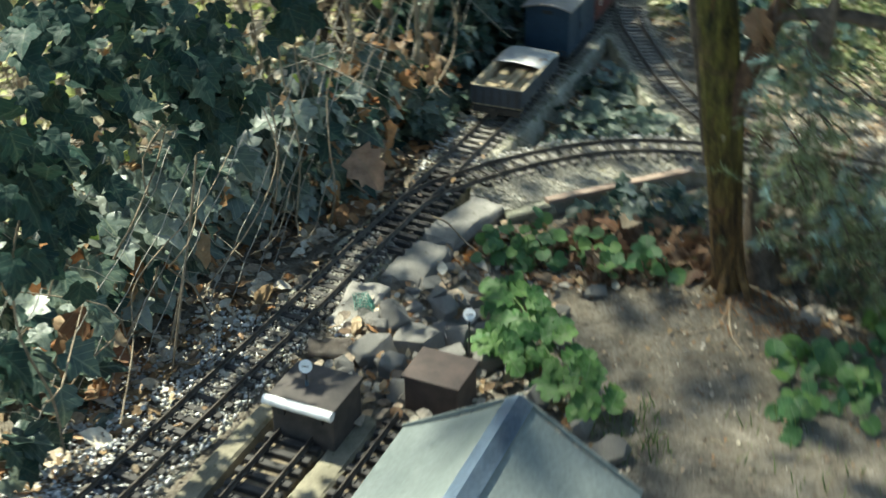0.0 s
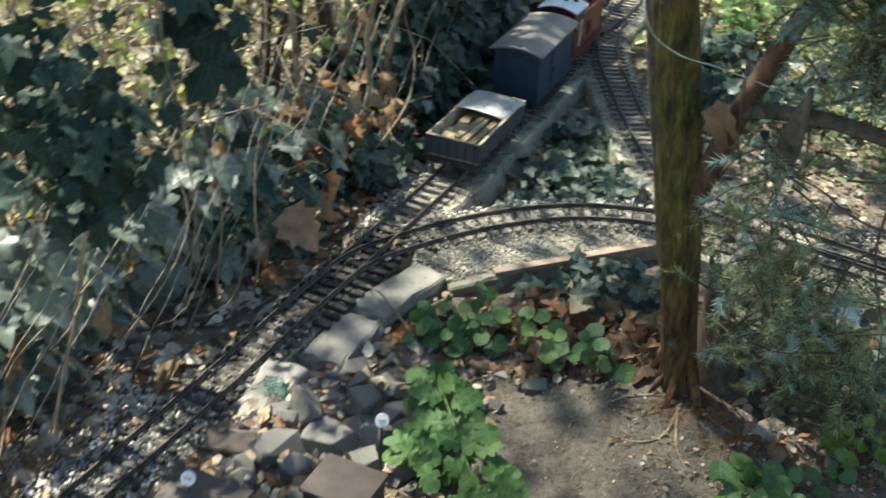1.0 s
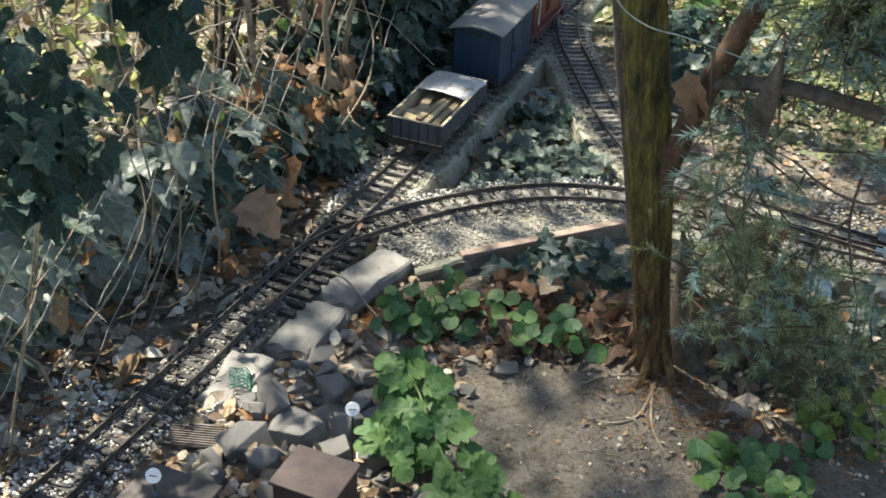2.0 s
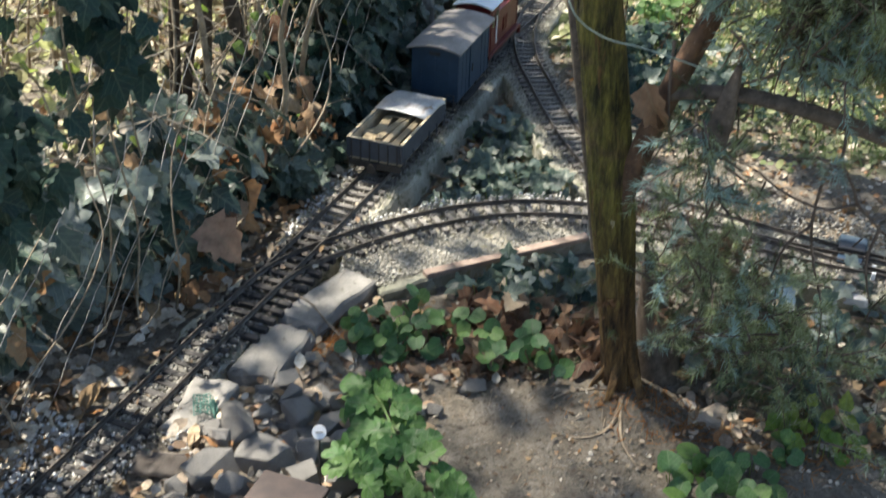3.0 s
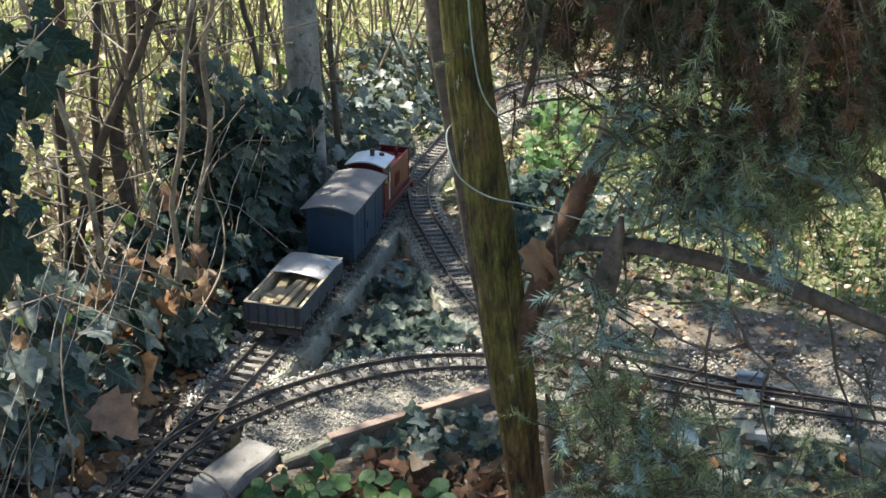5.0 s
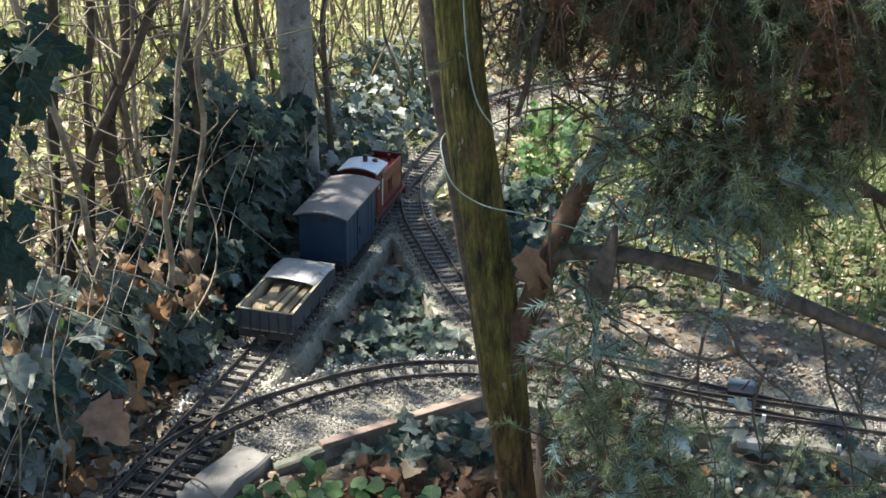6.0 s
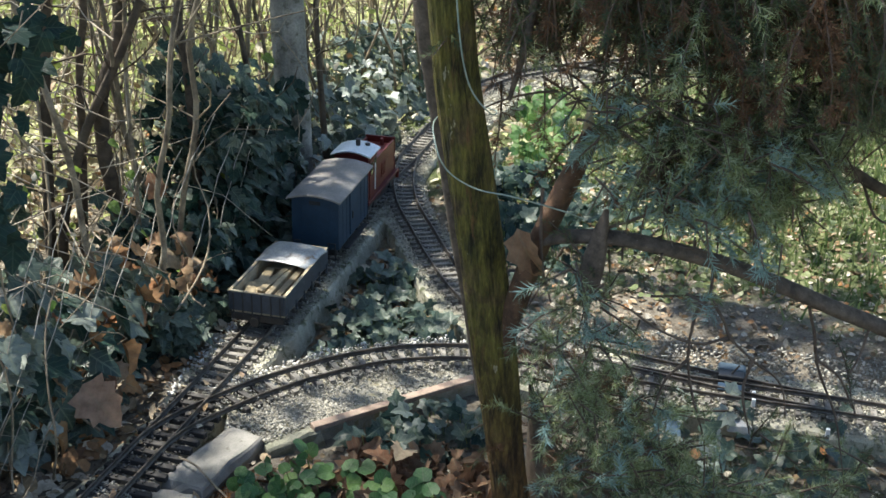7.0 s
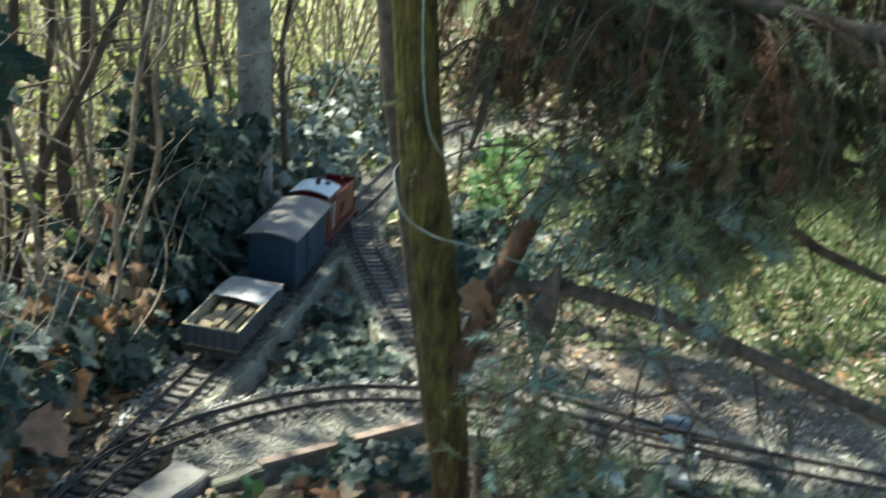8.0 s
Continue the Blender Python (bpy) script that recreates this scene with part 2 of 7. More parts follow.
M_GLASS_DARK = solid("dark_window", (0.012, 0.014, 0.017), (0.03, 0.032, 0.036), 0.15, 40, 300, bumps=0.05)
M_PLANK = solid("cut_wood", (0.33, 0.25, 0.14), (0.58, 0.47, 0.30), 0.8, 50, 350, bumps=0.4, dist=0.001, vary=0.5)
M_WIRE = solid("galvanised_wire", (0.22, 0.20, 0.17), (0.46, 0.43, 0.38), 0.55, 60, 500, metal=0.3, bumps=0.1, dist=0.0003)
M_GREENWIRE = solid("green_plastic_wire", (0.20, 0.26, 0.22), (0.33, 0.39, 0.34), 0.5, 60, 500, bumps=0.1, dist=0.0003)
M_TEALNET = solid("teal_netting", (0.030, 0.11, 0.085), (0.06, 0.17, 0.135), 0.5, 60, 400, bumps=0.1, dist=0.0004)
M_OLDBOARD = solid("weathered_board", (0.075, 0.060, 0.050), (0.17, 0.145, 0.12), 0.85, 50, 300, bumps=0.5, dist=0.001)
M_POST = solid("pale_bark", (0.15, 0.145, 0.13), (0.36, 0.35, 0.32), 0.9, 17, 210, bumps=0.9, dist=0.005, spots=((0.13, 0.125, 0.10), 0.07))
M_STEM = solid("brown_stem", (0.10, 0.074, 0.050), (0.43, 0.35, 0.24), 0.85, 30, 300, bumps=0.4, vary=0.55)
M_DRY = solid("dry_vine", (0.17, 0.125, 0.08), (0.42, 0.34, 0.24), 0.85, 50, 400, bumps=0.3, vary=0.4)
# twigs whose pale tone stands in for sun on them
M_PALETWIG = solid("sunlit_twig", (0.26, 0.21, 0.15), (0.58, 0.51, 0.40), 0.8, 60, 400, bumps=0.3, vary=0.5)
M_DARKSTEM = solid("dark_stem", (0.040, 0.030, 0.023), (0.15, 0.115, 0.08), 0.9, 34, 320, bumps=0.7, dist=0.003, vary=0.35)
M_TWIG = solid("dark_twig", (0.075, 0.052, 0.04), (0.16, 0.12, 0.09), 0.9, 60, 400, bumps=0.4, vary=0.3)
M_IVY = leafy("ivy_leaf", [(0.016, 0.038, 0.028), (0.034, 0.064, 0.046), (0.070, 0.104, 0.076), (0.028, 0.060, 0.050), (0.12, 0.150, 0.118), (0.020, 0.046, 0.034), (0.10, 0.132, 0.100)], 0.42, 0.2, 0.6, veins=0.3)
# shaded copy of the ivy: the shade is in the leaf colour
M_IVY_DARK = leafy("shaded_ivy_leaf", [(0.008, 0.026, 0.020), (0.014, 0.040, 0.030), (0.022, 0.050, 0.036), (0.010, 0.032, 0.026)], 0.55, 0.12, 0.3, veins=0.12)
# lit copy of the ivy: light from above and sky sheen painted as pale tones
M_IVY_PALE = leafy("lit_ivy_leaf", [(0.135, 0.172, 0.140), (0.205, 0.240, 0.205), (0.055, 0.088, 0.070), (0.28, 0.305, 0.265), (0.165, 0.198, 0.175), (0.085, 0.118, 0.09)], 0.36, 0.2, 0.8, veins=0.35)
M_IVY_YOUNG = leafy("young_leaf", [(0.11, 0.20, 0.03), (0.20, 0.30, 0.05), (0.30, 0.36, 0.07), (0.09, 0.17, 0.04)], 0.5, 0.45, 0.4, veins=0.25)
M_PINKLEAF = leafy("pinkish_brown_leaf", [(0.34, 0.215, 0.15), (0.40, 0.26, 0.185)], 0.8, 0.3, 0.25, veins=0.12)
M_BLUEGREY = solid("blue_grey_plastic", (0.050, 0.080, 0.105), (0.10, 0.135, 0.16), 0.6, 30, 300, bumps=0.1, dist=0.0005)
M_FORKLEAF = leafy("rust_brown_leaf", [(0.27, 0.165, 0.10), (0.33, 0.205, 0.13)], 0.8, 0.3, 0.25, veins=0.15)
M_DEAD = leafy("dead_leaf", [(0.22, 0.10, 0.045), (0.34, 0.19, 0.09), (0.40, 0.27, 0.16), (0.17, 0.085, 0.05), (0.45, 0.36, 0.25), (0.27, 0.13, 0.055)], 0.8, 0.25, 0.25, veins=0.2)
M_RUSSET = leafy("russet_leaf", [(0.115, 0.062, 0.040), (0.19, 0.105, 0.062), (0.26, 0.165, 0.105), (0.085, 0.050, 0.036), (0.32, 0.23, 0.155)], 0.8, 0.2, 0.25, veins=0.2)
M_LITTER = leafy("leaf_litter", [(0.15, 0.10, 0.065), (0.29, 0.20, 0.11), (0.43, 0.34, 0.23), (0.12, 0.08, 0.055), (0.58, 0.52, 0.41), (0.34, 0.17, 0.07), (0.23, 0.17, 0.12), (0.66, 0.61, 0.51), (0.42, 0.33, 0.23)], 0.85, 0.15, 0.2)
# litter behind the fence: sunlight is put into these pale tones
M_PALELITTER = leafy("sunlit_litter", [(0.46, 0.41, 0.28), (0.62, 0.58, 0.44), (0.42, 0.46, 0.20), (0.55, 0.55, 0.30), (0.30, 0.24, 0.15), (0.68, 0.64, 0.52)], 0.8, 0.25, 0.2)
M_BALM = leafy("fresh_green_leaf", [(0.048, 0.128, 0.034), (0.080, 0.18, 0.046), (0.125, 0.225, 0.055), (0.060, 0.148, 0.042)], 0.5, 0.35, 0.4, veins=0.25)
M_ROUND = leafy("round_leaf", [(0.04, 0.11, 0.035), (0.065, 0.15, 0.05), (0.12, 0.22, 0.05), (0.05, 0.125, 0.05)], 0.45, 0.3, 0.45, veins=0.25)
M_JUNIPER = leafy("juniper_needle", [(0.09, 0.118, 0.05), (0.179, 0.224, 0.106), (0.269, 0.319, 0.174), (0.426, 0.482, 0.325), (0.246, 0.28, 0.101), (0.123, 0.157, 0.073)], 0.6, 0.25, 0.35)
# needles darkened in colour for the shaded inner and upper boughs
M_JUNIPER_DARK = leafy("shaded_juniper_needle", [(0.034, 0.062, 0.034), (0.062, 0.098, 0.046), (0.115, 0.142, 0.055), (0.048, 0.080, 0.055), (0.13, 0.08, 0.045), (0.088, 0.128, 0.078)], 0.6, 0.25, 0.3)
M_JUNIPER_BLUE = leafy("blue_juniper_needle", [(0.18, 0.285, 0.255), (0.27, 0.39, 0.36), (0.15, 0.24, 0.195), (0.33, 0.435, 0.375)], 0.6, 0.2, 0.35)
M_DRYNEEDLE = leafy("dead_juniper_needle", [(0.09, 0.05, 0.030), (0.16, 0.085, 0.045), (0.12, 0.075, 0.05), (0.21, 0.13, 0.075)], 0.8, 0.2, 0.2)
M_RUSTNEEDLE = leafy("rusty_needle_litter", [(0.30, 0.12, 0.04), (0.42, 0.20, 0.07), (0.22, 0.09, 0.035)], 0.85, 0.15, 0.2)
M_BLUELEAF = leafy("bluish_leaf", [(0.09, 0.15, 0.20), (0.12, 0.19, 0.24)], 0.4, 0.15, 0.5, veins=0.2)
M_COVER = leafy("ground_cover_leaf", [(0.10, 0.14, 0.05), (0.18, 0.22, 0.08), (0.27, 0.29, 0.14), (0.07, 0.11, 0.045), (0.34, 0.34, 0.22)], 0.5, 0.3, 0.4)
# thicket leaves with full sun painted into their colour
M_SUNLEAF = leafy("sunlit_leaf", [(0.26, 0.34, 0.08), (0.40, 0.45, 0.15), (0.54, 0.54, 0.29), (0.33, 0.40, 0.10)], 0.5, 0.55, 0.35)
M_GRASS = leafy("grass_blade", [(0.065, 0.115, 0.032), (0.12, 0.18, 0.058), (0.21, 0.245, 0.105), (0.09, 0.145, 0.048)], 0.6, 0.4, 0.3)

# grass behind the thicket, its blades lightened to look sunlit
M_SUNGRASS = leafy("sunlit_grass_blade", [(0.28, 0.34, 0.11), (0.44, 0.47, 0.21), (0.60, 0.58, 0.36), (0.34, 0.41, 0.15)], 0.6, 0.4, 0.3)


def bark_material():
    m, nt, b = shader("bark")
    co = object_coord(nt)
    mp = nt.nodes.new("ShaderNodeMapping")
    mp.inputs["Scale"].default_value = (1, 1, 0.20)
    nt.links.new(co, mp.inputs[0])
    strip, fine = noise_node(nt, 75, 7, 0.72, mp.outputs[0]), noise_node(nt, 420, 4, 0.7, mp.outputs[0])
    moss, lump = noise_node(nt, 11, 6, 0.7, co), noise_node(nt, 34, 5, 0.7, co)
    col = ramp(nt, strip, [(0.36, (0.017, 0.012, 0.007)), (0.46, (0.078, 0.052, 0.025)), (0.62, (0.20, 0.135, 0.060))])
    green = ramp(nt, strip, [(0.36, (0.020, 0.020, 0.005)), (0.48, (0.105, 0.095, 0.018)), (0.64, (0.21, 0.185, 0.038))])
    col = mixed(nt, ramp(nt, moss, [(0.34, (0, 0, 0)), (0.48, (0.92, 0.92, 0.92))]), col, green)
    col = mixed(nt, ramp(nt, lump, [(0.28, (0.7, 0.7, 0.7)), (0.42, (0, 0, 0))]), col, (0.026, 0.022, 0.012))
    col = mixed(nt, ramp(nt, noise_node(nt, 46, 5, 0.75, mp.outputs[0]), [(0.57, (0, 0, 0)), (0.67, (0.8, 0.8, 0.8))]), col, (0.17, 0.085, 0.034))
    flecks = nt.nodes.new("ShaderNodeMapping")
    flecks.inputs["Scale"].default_value = (1, 1, 0.34)
    nt.links.new(co, flecks.inputs[0])
    col = mixed(nt, ramp(nt, noise_node(nt, 62, 4, 0.6, flecks.outputs[0]), [(0.675, (0, 0, 0)), (0.70, (0.9, 0.9, 0.9))]), col, (0.46, 0.41, 0.27))
    col = mixed(nt, 0.7, col, ramp(nt, fine, [(0.3, (0.25,) * 3), (0.7, (0.78,) * 3)]), "OVERLAY")
    # the moss gives out near the foot, where the peeling bark is orange-brown
    sep = nt.nodes.new("ShaderNodeSeparateXYZ")
    nt.links.new(co, sep.inputs[0])
    foot = nt.nodes.new("ShaderNodeMapRange")
    nt.links.new(mathed(nt, "ADD", sep.outputs[2], mathed(nt, "MULTIPLY", mathed(nt, "SUBTRACT", strip, 0.5), 0.35)), foot.inputs[0])
    foot.inputs[1].default_value, foot.inputs[2].default_value = 0.31, 0.08
    rust = ramp(nt, strip, [(0.36, (0.022, 0.011, 0.006)), (0.5, (0.12, 0.058, 0.022)), (0.64, (0.29, 0.155, 0.058))])
    col = mixed(nt, mathed(nt, "MULTIPLY", foot.outputs[0], 0.8), col, rust)
    nt.links.new(col, b.inputs["Base Color"])
    b.inputs["Roughness"].default_value = 0.9
    bump(nt, b, mathed(nt, "ADD", mathed(nt, "ADD", strip, mathed(nt, "MULTIPLY", lump, 0.6)), mathed(nt, "MULTIPLY", fine, 0.4)), 1.0, 0.010)
    return m


M_BARK = bark_material()
M_BRANCH = solid("grey_brown_bark", (0.045, 0.034, 0.026), (0.135, 0.105, 0.080), 0.9, 70, 420, bumps=0.7, dist=0.002, spots=((0.20, 0.165, 0.13), 0.0))
M_TORN = solid("torn_wood", (0.040, 0.022, 0.013), (0.135, 0.075, 0.042), 0.9, 60, 420, bumps=0.7, dist=0.002, spots=((0.42, 0.36, 0.28), -0.02))


# ---- mesh helpers ----
def mesh_of(name, verts, faces, material, smooth=False):
    """A mesh from arrays; all faces have the same number of corners, or faces is a plain list."""
    me = bpy.data.meshes.new(name)
    extra = None
    if isinstance(verts, np.ndarray) and verts.shape[1] == 5:
        verts, extra = verts[:, :3], verts[:, 3:]
    if isinstance(faces, np.ndarray):
        n, k = faces.shape
        me.vertices.add(len(verts))
        me.vertices.foreach_set("co", np.ascontiguousarray(verts, dtype=np.float32).ravel())
        me.loops.add(n * k)
        me.loops.foreach_set("vertex_index", np.ascontiguousarray(faces, dtype=np.int32).ravel())
        me.polygons.add(n)
        me.polygons.foreach_set("loop_start", np.arange(0, n * k, k, dtype=np.int32))
        me.update(calc_edges=True)
    else:
        me.from_pydata([tuple(v) for v in verts], [], faces)
    me.materials.append(material)
    if smooth:
        me.polygons.foreach_set("use_smooth", np.ones(len(me.polygons), dtype=bool))
    me.validate()
    if extra is not None:
        me.attributes.new("leaf", "FLOAT2", "POINT").data.foreach_set("vector", np.ascontiguousarray(extra, dtype=np.float32).ravel())
    return me


def mesh_from(bm, name, material, smooth=False):
    me = bpy.data.meshes.new(name)
    bmesh.ops.recalc_face_normals(bm, faces=bm.faces)
    bm.to_mesh(me)
    bm.free()
    me.materials.append(material)
    if smooth:
        me.polygons.foreach_set("use_smooth", np.ones(len(me.polygons), dtype=bool))
    return me


def part(name, bm, material, parent, label="", smooth=False):
    """One mesh object under a thing; bm is a bmesh or a finished mesh."""
    me = bm if isinstance(bm, bpy.types.Mesh) else mesh_from(bm, name, material, smooth)
    ob = new(name, me)
    ob.parent = parent
    return tagged(ob, label)


def thing(name, m, label, category, group="", kind=""):
    ob = new(name)
    ob.empty_display_size = 0.02
    ob.matrix_world = m
    return tagged(ob, label, category, group, kind)


def box(bm, x0, x1, y0, y1, z0, z1, bevel=0.0, m=None):
    vs = [bm.verts.new(Vector(c) if m is None else m @ Vector(c)) for c in ((x0, y0, z0), (x1, y0, z0), (x1, y1, z0), (x0, y1, z0), (x0, y0, z1), (x1, y0, z1), (x1, y1, z1), (x0, y1, z1))]
    fs = [bm.faces.new([vs[i] for i in q]) for q in ((3, 2, 1, 0), (4, 5, 6, 7), (0, 1, 5, 4), (1, 2, 6, 5), (2, 3, 7, 6), (3, 0, 4, 7))]
    if bevel:
        es = list({e for f in fs for e in f.edges})
        bmesh.ops.bevel(bm, geom=es, offset=bevel, segments=2, profile=0.5, affect="EDGES")
    return bm


def boxed(x0, x1, y0, y1, z0, z1, bevel=0.0, m=None):
    return box(bmesh.new(), x0, x1, y0, y1, z0, z1, bevel, m)


def cyl(bm, a, b, r0, r1=None, n=12, caps=True):
    """A cylinder or cone from a to b."""
    a, b = Vector(a), Vector(b)
    r1 = r0 if r1 is None else r1
    turn = (b - a).to_track_quat("Z", "Y").to_matrix()
    rings = []
    for p, r in ((a, r0), (b, r1)):
        rings.append([bm.verts.new(p + turn @ Vector((r * math.cos(t), r * math.sin(t), 0))) for t in (2 * math.pi * i / n for i in range(n))])
    for i in range(n):
        bm.faces.new((rings[0][i], rings[0][(i + 1) % n], rings[1][(i + 1) % n], rings[1][i]))
    if caps:
        bm.faces.new(rings[0][::-1])
        bm.faces.new(rings[1])
    return bm


def sampled(points, step):
    """A smooth line through the points (Catmull-Rom), sampled about every step metres."""
    p = [Vector(q) for q in points]
    p = [p[0] * 2 - p[1]] + p + [p[-1] * 2 - p[-2]]
    dense = []
    for a, b, c, d in zip(p[:-3], p[1:-2], p[2:-1], p[3:]):
        k = max(2, int((c - b).length / step * 6))
        for i in range(k):
            t = i / k
            dense.append(0.5 * ((2 * b) + (c - a) * t + (2 * a - 5 * b + 4 * c - d) * t * t + (3 * b - a - 3 * c + d) * t ** 3))
    dense.append(p[-2])
    total = sum((b - a).length for a, b in zip(dense[:-1], dense[1:]))
    n = max(1, round(total / step))
    out, want, run = [dense[0]], total / n, 0.0
    for a, b in zip(dense[:-1], dense[1:]):
        length = (b - a).length
        while length > 0 and run + length >= want - 1e-9 and len(out) <= n:
            out.append(a.lerp(b, min(1, (want - run) / length)))
            want += total / n
        run += length
    if len(out) <= n:
        out.append(dense[-1])
    return out


def tube_arrays(points, radii, n=6, rough=0.0, seed=0):
    """Verts and quads of a tube along points with a radius at each."""
    pts = np.array([tuple(p) for p in points], float)
    rad = np.interp(np.linspace(0, 1, len(pts)), np.linspace(0, 1, len(radii)), radii)
    tang = np.gradient(pts, axis=0)
    tang /= np.linalg.norm(tang, axis=1)[:, None] + 1e-12
    ref = np.array([0.31, 0.17, 0.94]) if abs(tang[:, 2]).mean() < 0.8 else np.array([0.94, 0.3, 0.1])
    u = np.cross(tang, ref)
    u /= np.linalg.norm(u, axis=1)[:, None]
    v = np.cross(tang, u)
    ang = np.linspace(0, 2 * np.pi, n, endpoint=False)
    r = rad[:, None] * np.ones(n)
    if rough:
        g = np.random.default_rng(seed)
        r = r * (1 + rough * g.standard_normal(r.shape))
    verts = pts[:, None, :] + r[..., None] * (np.cos(ang)[None, :, None] * u[:, None, :] + np.sin(ang)[None, :, None] * v[:, None, :])
    idx = np.arange(len(pts) * n).reshape(len(pts), n)
    nxt = np.roll(idx, -1, axis=1)
    faces = np.stack([idx[:-1], nxt[:-1], nxt[1:], idx[1:]], -1).reshape(-1, 4)
    return verts.reshape(-1, 3), faces


def joined(pieces):
    vs, fs, k = [], [], 0
    for v, f in pieces:
        vs.append(v)
        fs.append(np.asarray(f) + k)
        k += len(v)
    return np.concatenate(vs), np.concatenate(fs)


def turned(normals, tips, spin=None):
    """Turns (N x 3 x 3) whose z follows the normals and whose y follows the tips as nearly as it can."""
    z = normals / np.linalg.norm(normals, axis=1)[:, None]
    y = tips - (tips * z).sum(1)[:, None] * z
    y /= np.linalg.norm(y, axis=1)[:, None] + 1e-9
    return np.stack([np.cross(y, z), y, z], -1)


def scattered(templates, places, turns, sizes):
    """One mesh's arrays: each place gets one of the templates."""
    pick = rng.integers(0, len(templates), len(places))
    pieces = []
    for k, (tv, tf) in enumerate(templates):
        sel = np.where(pick == k)[0]
        if not len(sel):
            continue
        v = np.einsum("nij,vj->nvi", turns[sel], tv[:, :3]) * sizes[sel][:, None, None] + places[sel][:, None, :]
        if tv.shape[1] == 5:
            v = np.concatenate([v, np.broadcast_to(tv[None, :, 3:], (len(sel), len(tv), 2))], -1)
        f = tf[None] + (np.arange(len(sel)) * len(tv))[:, None, None]
        pieces.append((v.reshape(-1, v.shape[-1]), f.reshape(-1, tf.shape[1])))
    return joined(pieces)


def fan(outline, centre, cup=0.0, curl=0.0, seed=0):
    """A leaf from a half outline (x, y), mirrored; cup folds it along the midrib, curl bends the tip down."""
    g = np.random.default_rng(seed)
    right = list(outline)
    left = [(-x, y) for x, y in reversed(right) if abs(x) > 1e-6]
    o = np.array(right + left)
    o = o + g.normal(0, 0.022, o.shape)
    c = np.array(centre)
    mid = c + (o - c) * 0.55
    xy = np.concatenate([[c], mid, o])
    n = len(o)
    x, y = xy[:, 0], xy[:, 1]
    z = cup * np.abs(x) - curl * (y - 0.2) ** 2 + 0.05 * np.sin(9 * y + seed) * np.abs(x) * 2 + g.normal(0, 0.018, len(xy))
    f = []
    for i in range(n):
        j = (i + 1) % n
        f += [(0, 1 + i, 1 + j), (1 + i, 1 + n + i, 1 + n + j), (1 + i, 1 + n + j, 1 + j)]
    return np.c_[xy, z, xy], np.array(f)


IVY_OUT = [(0, 0.07), (0.15, -0.07), (0.38, -0.01), (0.40, 0.13), (0.36, 0.22), (0.56, 0.42), (0.43, 0.53), (0.25, 0.55), (0.17, 0.76), (0, 1.0)]
OVAL_OUT = [(0, 0.0), (0.22, 0.12), (0.34, 0.38), (0.26, 0.70), (0, 1.0)]
ROUND_OUT = [(0, 0.10), (0.30, 0.0), (0.52, 0.26), (0.46, 0.66), (0.22, 0.92), (0, 0.95)]
BALM_OUT = [(0, 0.0), (0.24, 0.02), (0.38, 0.20), (0.33, 0.30), (0.37, 0.42), (0.26, 0.52), (0.27, 0.66), (0.13, 0.76), (0, 1.0)]
PALM_OUT = [(0, 0.04), (0.20, -0.10), (0.34, 0.02), (0.44, 0.00), (0.40, 0.16), (0.30, 0.24), (0.50, 0.36), (0.56, 0.52), (0.38, 0.54), (0.24, 0.56), (0.24, 0.72), (0.15, 0.84), (0, 1.0)]
T_IVY = [fan(IVY_OUT, (0, 0.25), c, k, s) for s, (c, k) in enumerate(((0.28, 0.2), (-0.22, 0.3), (0.40, 0.1), (0.12, 0.5)))]
RAG_OUT = [(0, 0.0), (0.14, 0.05), (0.36, 0.10), (0.33, 0.25), (0.48, 0.38), (0.34, 0.52), (0.36, 0.66), (0.20, 0.70), (0.15, 0.88), (0, 1.0)]
T_CURL = [fan(RAG_OUT, (0.03, 0.45), c, k, 20 + s) for s, (c, k) in enumerate(((0.9, 0.6), (-0.7, 1.0), (1.2, -0.5), (0.4, 1.3)))]
LOBE_OUT = [(0, 0.0), (0.10, 0.05), (0.28, 0.08), (0.37, 0.22), (0.25, 0.31), (0.40, 0.42), (0.45, 0.58), (0.29, 0.63), (0.33, 0.80), (0.17, 0.96), (0, 1.0)]
T_LOBE = [fan(LOBE_OUT, (0, 0.4), c, k, 50 + s) for s, (c, k) in enumerate(((0.16, 0.3), (-0.12, 0.35), (0.26, 0.2)))]
T_PALM = [fan(PALM_OUT, (0, 0.3), c, k, 30 + s) for s, (c, k) in enumerate(((0.14, 0.3), (-0.12, 0.35), (0.24, 0.15)))]
T_OVAL = [fan(OVAL_OUT, (0, 0.45), c, k, s) for s, (c, k) in enumerate(((0.3, 0.2), (-0.2, 0.5), (0.5, -0.3), (0.1, 0.8)))]
T_ROUND = [fan(ROUND_OUT, (0, 0.3), c, k, s) for s, (c, k) in enumerate(((0.12, 0.15), (-0.1, 0.2), (0.2, 0.0)))]
T_BALM = [fan(BALM_OUT, (0, 0.35), c, k, s) for s, (c, k) in enumerate(((0.12, 0.3), (-0.1, 0.35), (0.2, 0.2)))]


def pebble(seed):
    g = np.random.default_rng(seed)
    v = np.array([(1, 0, 0), (-1, 0, 0), (0, 1, 0), (0, -1, 0), (0, 0, 1), (0, 0, -1), (0.62, 0.62, 0.3), (-0.62, 0.62, -0.2)], float)
    v = v[:6] * (1 + g.normal(0, 0.22, (6, 1))) + g.normal(0, 0.12, (6, 3))
    v[:, 2] *= 0.75
    f = np.array([(0, 2, 4), (2, 1, 4), (1, 3, 4), (3, 0, 4), (2, 0, 5), (1, 2, 5), (3, 1, 5), (0, 3, 5)])
    return v, f


T_PEBBLE = [pebble(s) for s in range(6)]


